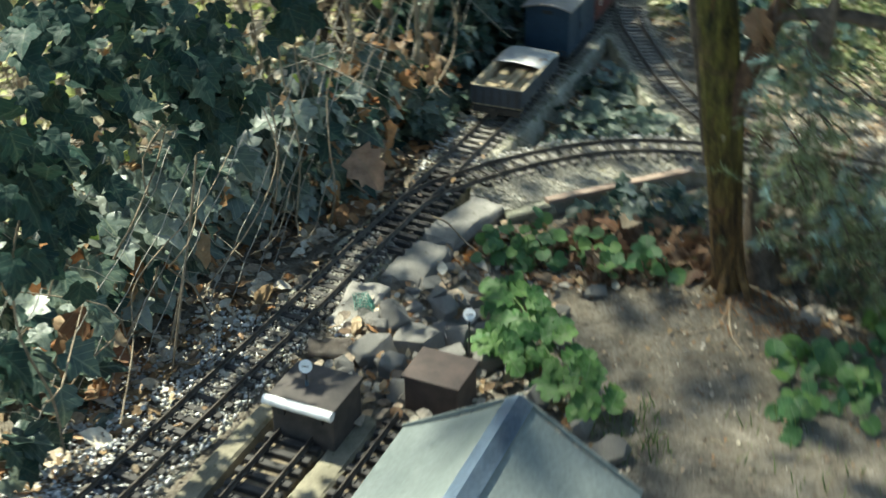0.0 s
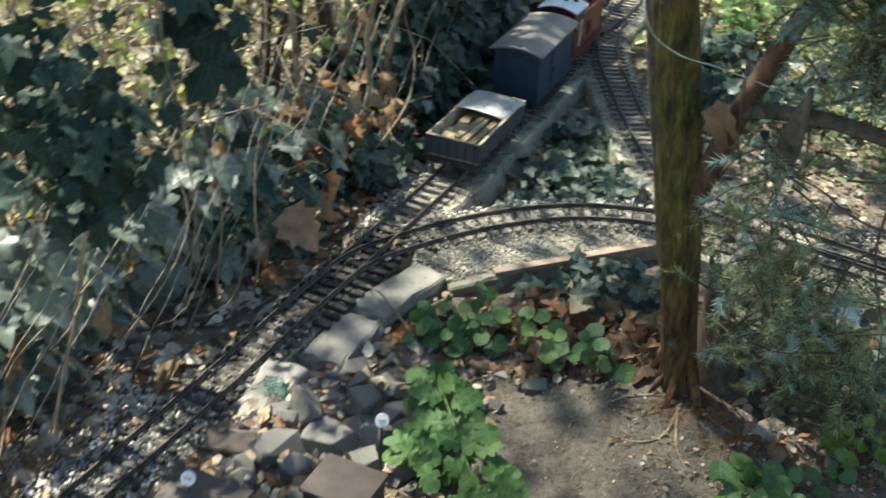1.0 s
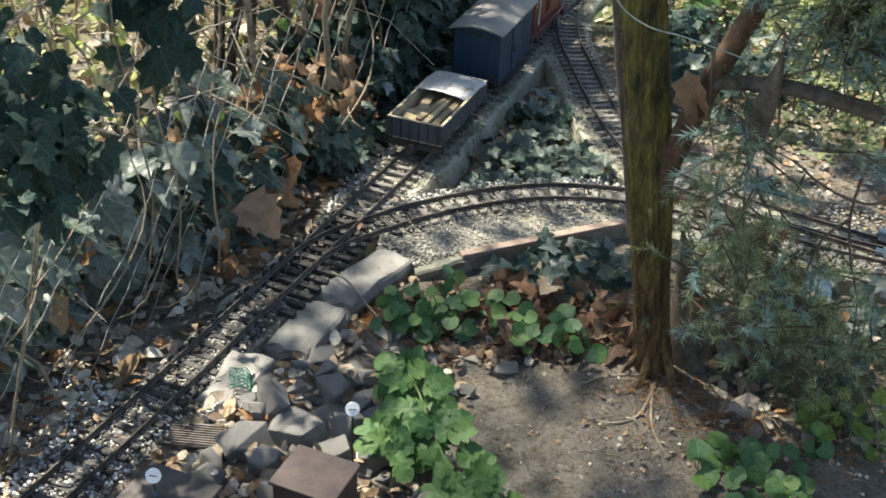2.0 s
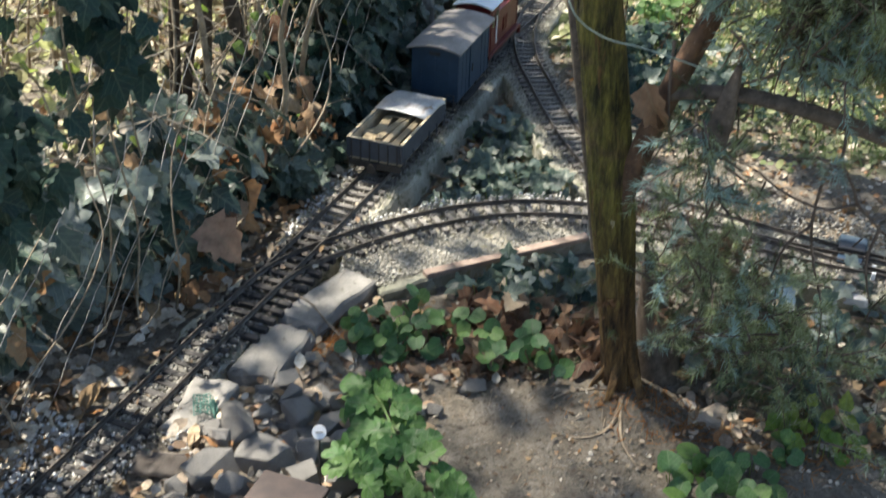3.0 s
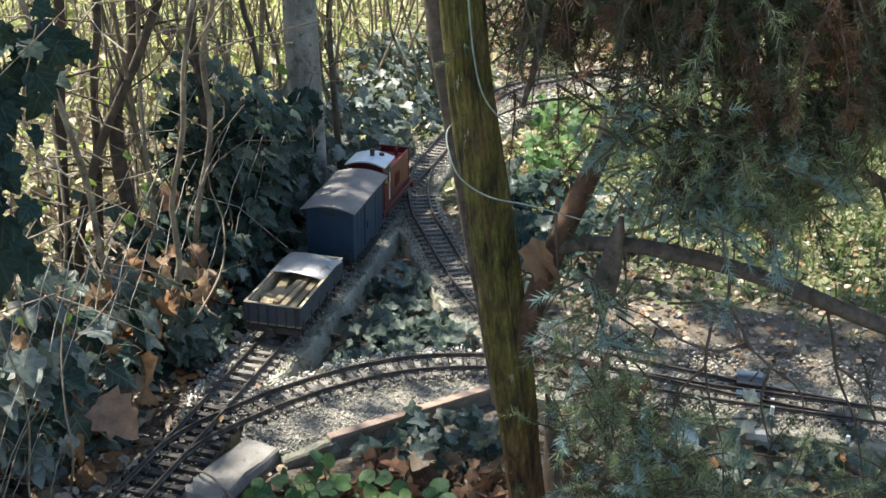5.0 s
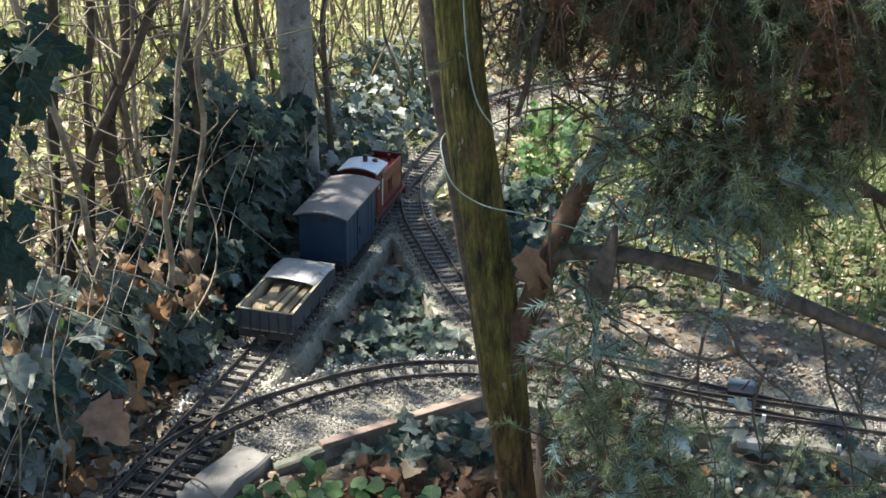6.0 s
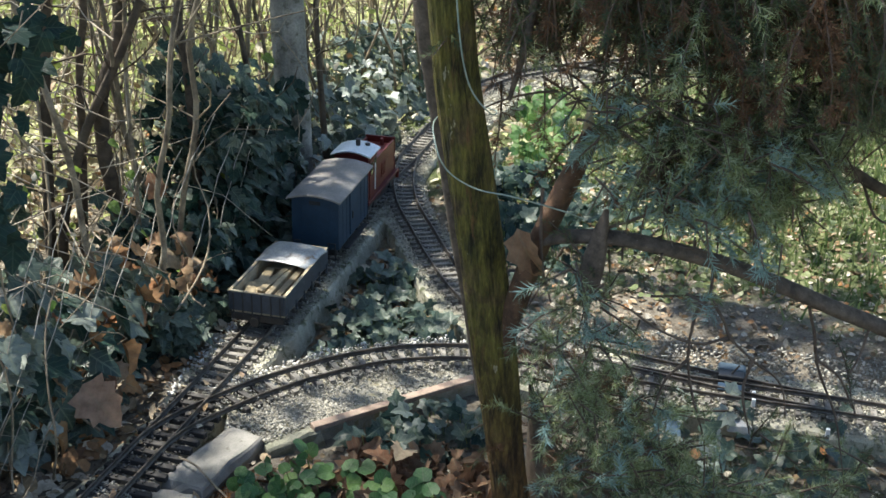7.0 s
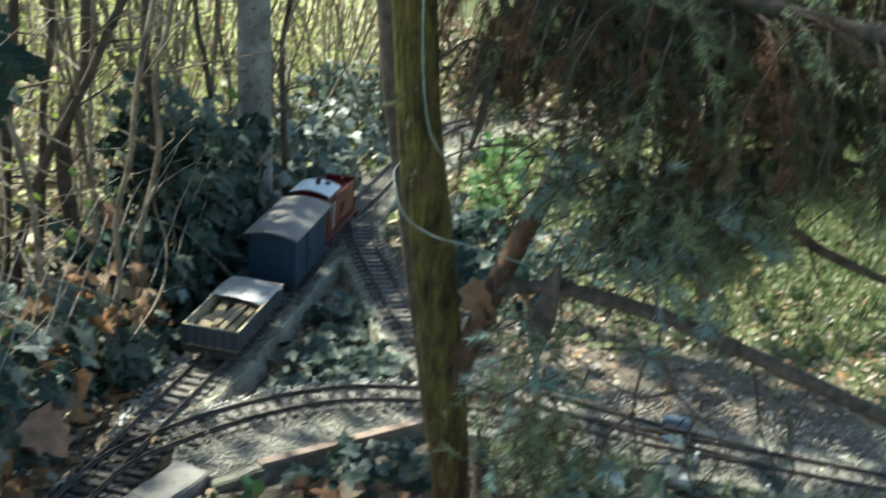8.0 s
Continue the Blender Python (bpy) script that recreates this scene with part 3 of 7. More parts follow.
def tuft(seed, needles=15, spread=1.0):
    """A juniper shoot: thin needles round a short axis."""
    g = np.random.default_rng(seed)
    vs, fs = [], []
    for i in range(needles):
        t = i / needles
        a = 2.4 * i + g.normal(0, 0.3)
        base = np.array([0, t * 0.75, 0])
        d = np.array([math.cos(a) * spread * (1 - 0.4 * t), 0.55 + 0.5 * t, math.sin(a) * spread * (1 - 0.4 * t)])
        d = d / np.linalg.norm(d) * (0.42 + 0.12 * g.random())
        side = np.cross(d, (0.3, 0.2, 0.9))
        side = side / np.linalg.norm(side) * 0.026
        k = len(vs)
        vs += [base - side, base + side, base + d]
        fs.append((k, k + 1, k + 2))
    k = len(vs)
    vs += [np.array(c, float) for c in ((-0.015, 0, 0), (0.015, 0, 0), (0, 0.9, 0))]
    fs.append((k, k + 1, k + 2))
    return np.array(vs), np.array(fs)


T_TUFT = [tuft(s) for s in range(5)]


def random_units(n, up=0.0):
    v = rng.standard_normal((n, 3))
    v[:, 2] += up
    return v / np.linalg.norm(v, axis=1)[:, None]


def stuff(name, arrays, material, label, category, parent=None, kind="stuff", smooth=False):
    ob = new(name, mesh_of(name, *arrays, material, smooth))
    if parent is not None:
        ob.parent = parent
        ob["kind"] = kind
        return tagged(ob, label)
    return tagged(ob, label, category, kind=kind)


# ---- plan ----
C0 = Vector((0.126, 2.217, 0.0))
DV = Vector((0.400, 0.9165, 0.0)).normalized()
RV = Vector((DV.y, -DV.x, 0.0))


def along(s, u, z=0.0):
    """A place by its distance along the main line (from C0) and to its right."""
    return C0 + DV * s + RV * u + Vector((0, 0, z))


def along_np(s, u, z):
    return np.stack([C0.x + DV.x * s + RV.x * u, C0.y + DV.y * s + RV.y * u, z + 0 * s], -1)


MAIN = [(-0.56, 0.78), (-0.42, 1.05), (-0.300, 1.302), (-0.205, 1.50), (-0.118, 1.69), (-0.030, 1.875), (0.070, 2.092), (0.126, 2.217), (0.263, 2.545), (0.400, 2.88), (0.52, 3.13), (0.635, 3.39), (0.755, 3.64), (0.89, 3.84), (1.06, 3.95), (1.28, 4.03), (1.8, 4.15)]
CURVE = [(-0.118, 1.69), (-0.033, 1.860), (0.070, 1.950), (0.155, 2.003), (0.262, 2.050), (0.365, 2.073), (0.477, 2.068), (0.60, 2.032), (0.715, 1.982), (0.835, 1.920), (0.95, 1.868), (1.06, 1.822), (1.25, 1.74), (1.6, 1.6)]
LEG = [(0.52, 3.13), (0.486, 2.97), (0.474, 2.81), (0.486, 2.646), (0.499, 2.50), (0.520, 2.35), (0.560, 2.20), (0.625, 2.105), (0.72, 2.035), (0.835, 1.960), (0.95, 1.888), (1.06, 1.826)]
SIDING = [(-0.32, 0.86), (-0.232, 1.068), (-0.168, 1.215)]
SIDING2 = [(-0.17, 0.90), (-0.085, 1.09), (-0.025, 1.225)]
flat = lambda pts, z=0.0: [Vector((x, y, z)) for x, y in pts]
main_line = sampled(flat(MAIN), 0.01)
curve_line = sampled(flat(CURVE), 0.01)
leg_line = sampled(flat(LEG), 0.01)


def nearest(p, line):
    return min((Vector((p[0], p[1], 0)) - q).length for q in line)


LINES = np.array([(q.x, q.y) for q in main_line + curve_line + leg_line])


def off_track(xy):
    """Distance of places (N x 2) from the nearest of the three running lines."""
    out = np.empty(len(xy))
    for i in range(0, len(xy), 4000):
        d = xy[i:i + 4000, None, :] - LINES[None, ::2, :]
        out[i:i + 4000] = np.sqrt((d ** 2).sum(-1).min(1))
    return out


def smooth_step(a, b, x):
    t = np.clip((x - a) / (b - a), 0, 1)
    return t * t * (3 - 2 * t)


def waves(x, y):
    return np.sin(x * 7.1 + 1.3 * np.sin(y * 5.3)) * np.cos(y * 6.3 + 0.7 * np.sin(x * 9.1)) * 0.5 + np.sin(x * 23 + y * 17) * np.cos(y * 29 - x * 11) * 0.22


def ground_height(x, y):
    x, y = np.asarray(x, float), np.asarray(y, float)
    s, u = (x - C0.x) * DV.x + (y - C0.y) * DV.y, (x - C0.x) * RV.x + (y - C0.y) * RV.y
    z = -0.050 + 0 * x
    z = z + 0.028 * smooth_step(-0.55, -0.85, s) * smooth_step(0.55, 0.30, u)
    z = np.maximum(z, -0.050 + 0.024 * smooth_step(0.05, -0.06, u))
    z = z + 0.030 * smooth_step(-0.14, -0.35, u)
    pit = smooth_step(0.02, 0.10, u) * smooth_step(2.0, 2.12, y) * smooth_step(0.58, 0.45, x)
    z = z - 0.012 * pit
    z = z + 0.026 * smooth_step(0.50, 0.62, x) * smooth_step(1.92, 2.05, y)
    z = z + 0.022 * np.exp(-((x - 0.50) ** 2 + (y - 1.585) ** 2) / 0.0085)
    z = z - 0.060 * np.exp(-((x - 1.05) ** 2 / 0.12 + (y - 3.58) ** 2 / 0.035))
    run, off = (x + 0.12) * 0.564 + (y - 1.45) * 0.826, (x + 0.12) * 0.826 - (y - 1.45) * 0.564
    z = z + 0.022 * np.exp(-((off - 0.03) / 0.045) ** 2) * smooth_step(-0.06, 0.03, run) * smooth_step(0.50, 0.40, run)
    near = np.exp(-((x - 0.4) ** 2 + (y - 2.0) ** 2) / 9.0)
    return z + 0.010 * waves(x, y) * near


def spaced(a, b, lo, hi, fine, far):
    """Grid lines: fine between lo and hi, growing steadily outside."""
    mid = list(np.arange(lo, hi, fine))
    up, step = [], fine
    v = hi
    while v < b:
        up.append(v)
        step *= 1.35
        v += step
    up.append(b)
    down, step = [], fine
    v = lo - fine
    while v > a:
        down.append(v)
        step *= 1.35
        v -= step
    down.append(a)
    return np.array(down[::-1] + mid + up)


gx, gy = spaced(-300, 300, -0.9, 1.7, 0.02, 0), spaced(-300, 300, 0.8, 4.2, 0.02, 0)
GX, GY = np.meshgrid(gx, gy)
gv = np.stack([GX, GY, ground_height(GX, GY)], -1).reshape(-1, 3)
gi = np.arange(len(gv)).reshape(len(gy), len(gx))
gf = np.stack([gi[:-1, :-1], gi[:-1, 1:], gi[1:, 1:], gi[1:, :-1]], -1).reshape(-1, 4)
ground = tagged(new("ground", mesh_of("ground", gv, gf, M_SOIL, True)), "bare brown garden soil turning to rough turf", "ground", kind="structure")


# ---- track beds ----
def strip(line, left, right, top, bottom, material, name, label, wobble=0.004, seed=1, batter=0.004):
    """A concrete bed along a line: flat top, upright sides, uneven edges."""
    g = np.random.default_rng(seed)
    p = np.array([(q.x, q.y) for q in line])
    t = np.gradient(p, axis=0)
    t /= np.linalg.norm(t, axis=1)[:, None]
    r = np.stack([t[:, 1], -t[:, 0]], -1)
    n = len(p)
    wl = left + np.convolve(g.normal(0, wobble * 2, n + 4), np.ones(5) / 5, "valid")
    wr = right + np.convolve(g.normal(0, wobble * 2, n + 4), np.ones(5) / 5, "valid")
    rows = []
    for off, z in ((-wl - 0.004, bottom), (-wl, top - 0.004), (-wl + 0.004, top), (wr - 0.004, top), (wr, top - 0.004), (wr + batter, bottom)):
        q = p + r * off[:, None]
        rows.append(np.c_[q, z + (g.normal(0, 0.0008, n) if z > bottom else np.zeros(n))])
    v = np.stack(rows, 1)
    idx = np.arange(n * 6).reshape(n, 6)
    f = np.concatenate([np.stack([idx[:-1, k], idx[1:, k], idx[1:, (k + 1) % 6], idx[:-1, (k + 1) % 6]], -1) for k in range(6)])
    faces = [tuple(q) for q in f] + [tuple(idx[0]), tuple(idx[-1][::-1])]
    me = mesh_of(name, v.reshape(-1, 3), faces, material)
    return tagged(new(name, me), label, "track bed", kind="structure")


far_main = [p for p in main_line if p.y > 2.0]
near_main = [p for p in main_line if 0.75 < p.y <= 2.01]
strip(far_main, 0.066, 0.064, -0.018, -0.22, M_CONCRETE, "track_bed_main", "weathered grey concrete wall carrying the line", batter=0.05)
strip([p for p in main_line if p.y > 3.2], 0.17, 0.135, -0.0225, -0.22, M_CONCRETE, "track_bed_far", "broad concrete ledge under the far curve", seed=8)
strip(near_main, 0.058, 0.050, -0.021, -0.20, M_CONCRETE, "track_bed_near", "dirty concrete strip under the line", seed=2)
strip([p for p in leg_line if 2.06 < p.y < 3.02], 0.056, 0.066, -0.0185, -0.22, M_CONCRETE, "track_bed_leg", "pale concrete wall under the branch line", seed=3)
strip([p for p in curve_line if p.x > 0.56], 0.10, 0.075, -0.0195, -0.20, M_CONCRETE, "track_bed_right", "pale concrete slab under the joined tracks", seed=4)


def extruded(outline, top, bottom, rough=0.0012, seed=0):
    g = np.random.default_rng(seed)
    bm = bmesh.new()
    up = [bm.verts.new((x, y, top + g.normal(0, rough))) for x, y in outline]
    dn = [bm.verts.new((x, y, bottom)) for x, y in outline]
    f = bm.faces.new(up)
    bm.faces.new(dn[::-1])
    n = len(outline)
    for i in range(n):
        bm.faces.new((up[i], dn[i], dn[(i + 1) % n], up[(i + 1) % n]))
    bmesh.ops.triangulate(bm, faces=[f])
    return bm


outer = [(p + Vector((-(b - a).y, (b - a).x, 0)).normalized() * 0.062) for a, b, p in zip(curve_line[:-1], curve_line[1:], curve_line)]
outer = [(q.x, q.y) for q in outer if 0.07 < q.x < 0.60][::3]
deck = outer + [(0.62, 1.965), (0.56, 1.985), (0.485, 1.990), (0.40, 1.953), (0.30, 1.910), (0.206, 1.866), (0.16, 1.880), (0.11, 1.878), (0.062, 1.905)]
tagged(new("track_bed_curve", mesh_from(extruded(deck, -0.0205, -0.16, 0.0008), "track_bed_curve", M_CEMENT)), "pale cracked cement deck beside the curved track", "track bed", kind="structure")
strip(sampled(flat([(-0.34, 0.98), (-0.27, 1.155), (-0.222, 1.262)]), 0.02), 0.017, 0.017, -0.006, -0.1, M_KERB, "kerb_yard", "mossy concrete kerb beside the siding", 0.001, 5)
strip(sampled(flat([(-0.22, 0.95), (-0.137, 1.13), (-0.085, 1.24)]), 0.02), 0.020, 0.020, -0.010, -0.1, M_KERB, "kerb_between", "sandy concrete strip between the sidings", 0.002, 6)
for k, pts in enumerate((SIDING, SIDING2)):
    strip(sampled(flat(pts), 0.02), 0.036, 0.040, -0.0135 - 0.002 * k, -0.1, M_DIRT, "track_bed_siding", "packed brown dirt under the siding track", 0.004, 15 + k)

# terracotta edging along the deck
bm = bmesh.new()
e0, e1 = Vector((0.200, 1.864, 0)), Vector((0.487, 1.988, 0))
ed = (e1 - e0).normalized()
em = Matrix.Translation((e0.x, e0.y, 0)) @ Matrix.Rotation(math.atan2(ed.y, ed.x), 4, "Z")
box(bm, 0, (e1 - e0).length, -0.005, 0.012, -0.021, -0.012, 0.0015, em)
tagged(new("edging_tile", mesh_from(bm, "edging_tile", M_TILE)), "worn terracotta edging tile along the cement deck", "edging")


# ---- tracks ----
def rail_arrays(line, off, top):
    p = np.array([(q.x, q.y) for q in line])
    t = np.gradient(p, axis=0)
    t /= np.linalg.norm(t, axis=1)[:, None]
    r = np.stack([t[:, 1], -t[:, 0]], -1)
    prof = [(-0.0030, -0.0080), (0.0030, -0.0080), (0.0030, -0.0068), (0.0008, -0.0060), (0.0008, -0.0030), (0.0013, -0.0024), (0.0013, 0.0), (-0.0013, 0.0), (-0.0013, -0.0024), (-0.0008, -0.0030), (-0.0008, -0.0060), (-0.0030, -0.0068)]
    v = np.stack([np.c_[p + r * (off + a), np.full(len(p), top + b)] for a, b in prof], 1)
    k = len(prof)
    idx = np.arange(len(p) * k).reshape(len(p), k)
    nx = np.roll(idx, -1, 1)
    f = np.stack([idx[:-1], nx[:-1], nx[1:], idx[1:]], -1).reshape(-1, 4)
    return v.reshape(-1, 3), f


def sleeper_mesh(length, material):
    bm = boxed(-length / 2, length / 2, -0.0052, 0.0052, -0.0175, -0.0078, 0.0012)
    for x in (-0.0225, 0.0225):
        for d in (-0.0052, 0.0052):
            box(bm, x + d - 0.0016, x + d + 0.0016, -0.003, 0.003, -0.0080, -0.0058)
    return mesh_from(bm, "sleeper", material)


SLEEPERS = [sleeper_mesh(0.080, M_SLEEPER), sleeper_mesh(0.082, M_SLEEPER_OLD), sleeper_mesh(0.104, M_SLEEPER)]


def make_track(name, points, label, top=0.0, skip=(), gauge=0.045, wide=(), pitch=0.0248, seed=0):
    g = random.Random(seed)
    line = sampled(flat(points), 0.01)
    track = thing(name, Matrix.Identity(4), label, "railway track", kind="structure")
    for off in (-gauge / 2 - 0.0016, gauge / 2 + 0.0016):
        part("rail", mesh_of("rail", *rail_arrays(line, off, top), M_RAIL), M_RAIL, track, "rusty brown rail")
    ties = sampled(flat(points), pitch)
    for a, b in zip(ties[:-1], ties[1:]):
        mid, d = (a + b) / 2, (b - a).normalized()
        if any(nearest(mid, ln) < gap for ln, gap in skip):
            continue
        long = any(nearest(mid, ln) < gap for ln, gap in wide)
        ob = part("sleeper", SLEEPERS[2] if long else SLEEPERS[1 if mid.y > 1.98 + 0.06 * g.random() or mid.x > 0.12 else 0], M_SLEEPER, track)
        shift = RV * 0.011 if long else Vector((0, 0, 0))
        ob.matrix_world = Matrix.Translation(mid + shift + Vector((0, 0, top + g.uniform(-0.0008, 0.0002)))) @ Matrix.Rotation(math.atan2(d.y, d.x) - math.pi / 2 + g.uniform(-0.03, 0.03), 4, "Z")
    return track


turnout = [p for p in curve_line if 1.72 < p.y and p.x < 0.06]
make_track("main_track", MAIN, "narrow-gauge garden railway track on concrete", 0.0, wide=((turnout, 0.03),), seed=1)
make_track("curved_track", CURVE, "curved garden railway track on pale cement", -0.0006, skip=((main_line, 0.058),), seed=2)
make_track("branch_track", LEG, "garden railway branch track on a concrete wall", -0.0004, skip=((main_line, 0.052), (curve_line, 0.05)), seed=3)
make_track("siding_track", SIDING, "short siding track ending at a buffer stop", 0.004, seed=4)
make_track("siding_track", SIDING2, "second short siding track half hidden by stones", 0.002, seed=5)


# point motor box between the joined tracks
pm = thing("point_lever_box", Matrix.Translation((0.93, 1.925, -0.012)) @ Matrix.Rotation(radians(-24), 4, "Z"), "small dark point lever box beside the rails", "point lever")
part("box", boxed(-0.022, 0.022, -0.012, 0.012, 0, 0.016, 0.002), M_BLACK, pm)
part("lever", cyl(bmesh.new(), (0, 0, 0.014), (0.012, 0, 0.034), 0.0018), M_RAIL, pm)


# ---- train ----
def on_main(s):
    """Pose on the main line at the distance s from C0, y ahead."""
    start = min(range(len(main_line)), key=lambda i: (main_line[i] - C0).length)
    i = max(1, min(len(main_line) - 2, start + int(round(s / 0.01))))
    d = (main_line[i + 1] - main_line[i - 1]).normalized()
    p = main_line[start] + (main_line[i] - main_line[start])
    return Matrix.Translation(p) @ Matrix.Rotation(math.atan2(d.y, d.x) - math.pi / 2, 4, "Z")


def wheelset(parent, y, r=0.0145):
    bm = bmesh.new()
    cyl(bm, (-0.024, 0, 0), (0.024, 0, 0), 0.002, n=8)
    axle = part("axle", bm, M_BLACK, parent)
    axle.location = (0, y, r)
    for sx in (-1, 1):
        bm = bmesh.new()
        cyl(bm, (sx * 0.0205, 0, 0), (sx * 0.0222, 0, 0), r + 0.002, n=24)
        cyl(bm, (sx * 0.0222, 0, 0), (sx * 0.0275, 0, 0), r, r * 0.97, n=24)
        cyl(bm, (sx * 0.0275, 0, 0), (sx * 0.0295, 0, 0), r * 0.45, r * 0.3, n=12)
        part("wheel", bm, M_BLACK, axle)


def running_gear(parent, length, width):
    bm = bmesh.new()
    for sx in (-1, 1):
        box(bm, sx * 0.036 - 0.003, sx * 0.036 + 0.003, -length / 2, length / 2, 0.020, 0.030, 0.0008)
    for sy in (-1, 1):
        box(bm, -width / 2 + 0.004, width / 2 - 0.004, sy * (length / 2 - 0.003) - 0.003, sy * (length / 2 - 0.003) + 0.003, 0.018, 0.031, 0.0008)
    part("underframe", bm, M_BLACK, parent)
    for y in (-length * 0.3, length * 0.3):
        wheelset(parent, y)
        for sx in (-1, 1):
            bm = bmesh.new()
            box(bm, sx * 0.036 - 0.005, sx * 0.036 + 0.005, y - 0.010, y + 0.010, 0.010, 0.024, 0.0012)
            part("axle_box", bm, M_BLACK, parent)
    for sy in (-1, 1):
        bm = bmesh.new()
        cyl(bm, (0, sy * length / 2, 0.024), (0, sy * (length / 2 + 0.012), 0.024), 0.004, n=12)
        cyl(bm, (0, sy * (length / 2 + 0.012), 0.024), (0, sy * (length / 2 + 0.015), 0.024), 0.009, n=16)
        part("buffer", bm, M_BLACK, parent)


def open_wagon(m):
    w = thing("open_wagon", m, "grey-blue open goods wagon loaded with cut wood under a tin sheet", "model wagon")
    L, W = 0.236, 0.110
    running_gear(w, L, W)
    part("floor", boxed(-W / 2 + 0.004, W / 2 - 0.004, -L / 2 + 0.004, L / 2 - 0.004, 0.031, 0.036), M_WAGON_IN, w, "bare wooden floor")
    for sx in (-1, 1):
        x = sx * (W / 2 - 0.0025)
        part("side_board", boxed(x - 0.0025, x + 0.0025, -L / 2, L / 2, 0.0365, 0.074, 0.0008), M_WAGON, w)
        part("top_strip", boxed(x - 0.0026, x + 0.0026, -L / 2, L / 2, 0.0742, 0.0754), M_WAGON_IN, w, "worn pale top strip")
        part("side_lining", boxed(x - sx * 0.0035 - 0.001, x - sx * 0.0035 + 0.001, -L / 2 + 0.006, L / 2 - 0.006, 0.0365, 0.0725), M_WAGON_IN, w, "bare wood lining")
        for k in range(6):
            y = -L / 2 + 0.012 + k * (L - 0.024) / 5
            part("bracket", boxed(x + sx * 0.0026, x + sx * 0.0046, y - 0.0016, y + 0.0016, 0.026, 0.046, 0.0005), M_WAGON, w)
    for sy in (-1, 1):
        y = sy * (L / 2 - 0.0025)
        part("end_board", boxed(-W / 2 + 0.0055, W / 2 - 0.0055, y - 0.0025, y + 0.0025, 0.0365, 0.074, 0.0008), M_WAGON, w)
        part("top_strip", boxed(-W / 2 + 0.0055, W / 2 - 0.0055, y - 0.0026, y + 0.0026, 0.0742, 0.0754), M_WAGON_IN, w, "worn pale top strip")
        for k in range(6):
            x = -W / 2 + 0.010 + k * (W - 0.020) / 5
            part("stanchion", boxed(x - 0.0011, x + 0.0011, y + sy * 0.0026, y + sy * 0.0044, 0.028, 0.0735, 0.0004), M_BLACK, w, "dark iron stanchion")
    return w


def plank(m, length, width, thick, label, split=False):
    bm = bmesh.new()
    box(bm, -width / 2, width / 2, -length / 2, length / 2, 0, thick, 0.0015)
    g = random.Random(int(length * 1e5))
    for v in bm.verts:
        v.co += Vector((g.uniform(-1, 1), g.uniform(-1, 1), g.uniform(-0.6, 0.6))) * 0.0012
        if split and v.co.y > 0:
            v.co.x *= 0.55
    ob = new("plank", mesh_from(bm, "plank", M_PLANK))
    ob.matrix_world = m
    return tagged(ob, label, "wood", "wood in the wagon")


def tin_sheet(m, width, length):
    bm = bmesh.new()
    nx, ny = 14, 10
    top, bot = [], []
    g = random.Random(4)
    for j in range(ny + 1):
        for i in range(nx + 1):
            x, y = (i / nx - 0.5) * width, (j / ny - 0.5) * length
            z = 0.005 * math.cos(x / width * 2.6) + 0.003 * math.sin(y * 60 + 1) - (0.004 if i in (0, nx) else 0) + g.uniform(-0.0006, 0.0006)
            top.append(bm.verts.new((x, y, z)))
            bot.append(bm.verts.new((x, y, z - 0.0014)))
    n = nx + 1
    for j in range(ny):
        for i in range(nx):
            a = j * n + i
            bm.faces.new((top[a], top[a + 1], top[a + n + 1], top[a + n]))
            bm.faces.new((bot[a], bot[a + n], bot[a + n + 1], bot[a + 1]))
    rim = [j * n for j in range(ny + 1)]
    for a, b in zip(rim[:-1], rim[1:]):
        bm.faces.new((top[a], top[b], bot[b], bot[a]))
        bm.faces.new((top[b + nx], top[a + nx], bot[a + nx], bot[b + nx]))
    for i in range(nx):
        bm.faces.new((top[i + 1], top[i], bot[i], bot[i + 1]))
        k = ny * n + i
        bm.faces.new((top[k], top[k + 1], bot[k + 1], bot[k]))
    ob = new("tin_sheet", mesh_from(bm, "tin_sheet", M_TIN, True))
    ob.matrix_world = m
    return tagged(ob, "rust-stained pale tin sheet lying across the wagon", "sheet metal")


def arched(width, y0, y1, z, rise, thick, n=12):
    """A shallow barrel roof."""
    bm = bmesh.new()
    rows = []
    for y in (y0, y1):
        up = [bm.verts.new(((i / n - 0.5) * width, y, z + rise * (1 - (2 * i / n - 1) ** 2))) for i in range(n + 1)]
        dn = [bm.verts.new(((i / n - 0.5) * width, y, z - thick + rise * (1 - (2 * i / n - 1) ** 2))) for i in range(n + 1)]
        rows.append((up, dn))
    (u0, d0), (u1, d1) = rows
    for i in range(n):
        bm.faces.new((u0[i], u0[i + 1], u1[i + 1], u1[i]))
        bm.faces.new((d0[i + 1], d0[i], d1[i], d1[i + 1]))
        bm.faces.new((u0[i + 1], u0[i], d0[i], d0[i + 1]))
        bm.faces.new((u1[i], u1[i + 1], d1[i + 1], d1[i]))
    for i in (0, n):
        bm.faces.new((u0[i], u1[i], d1[i], d0[i]))
    return bm


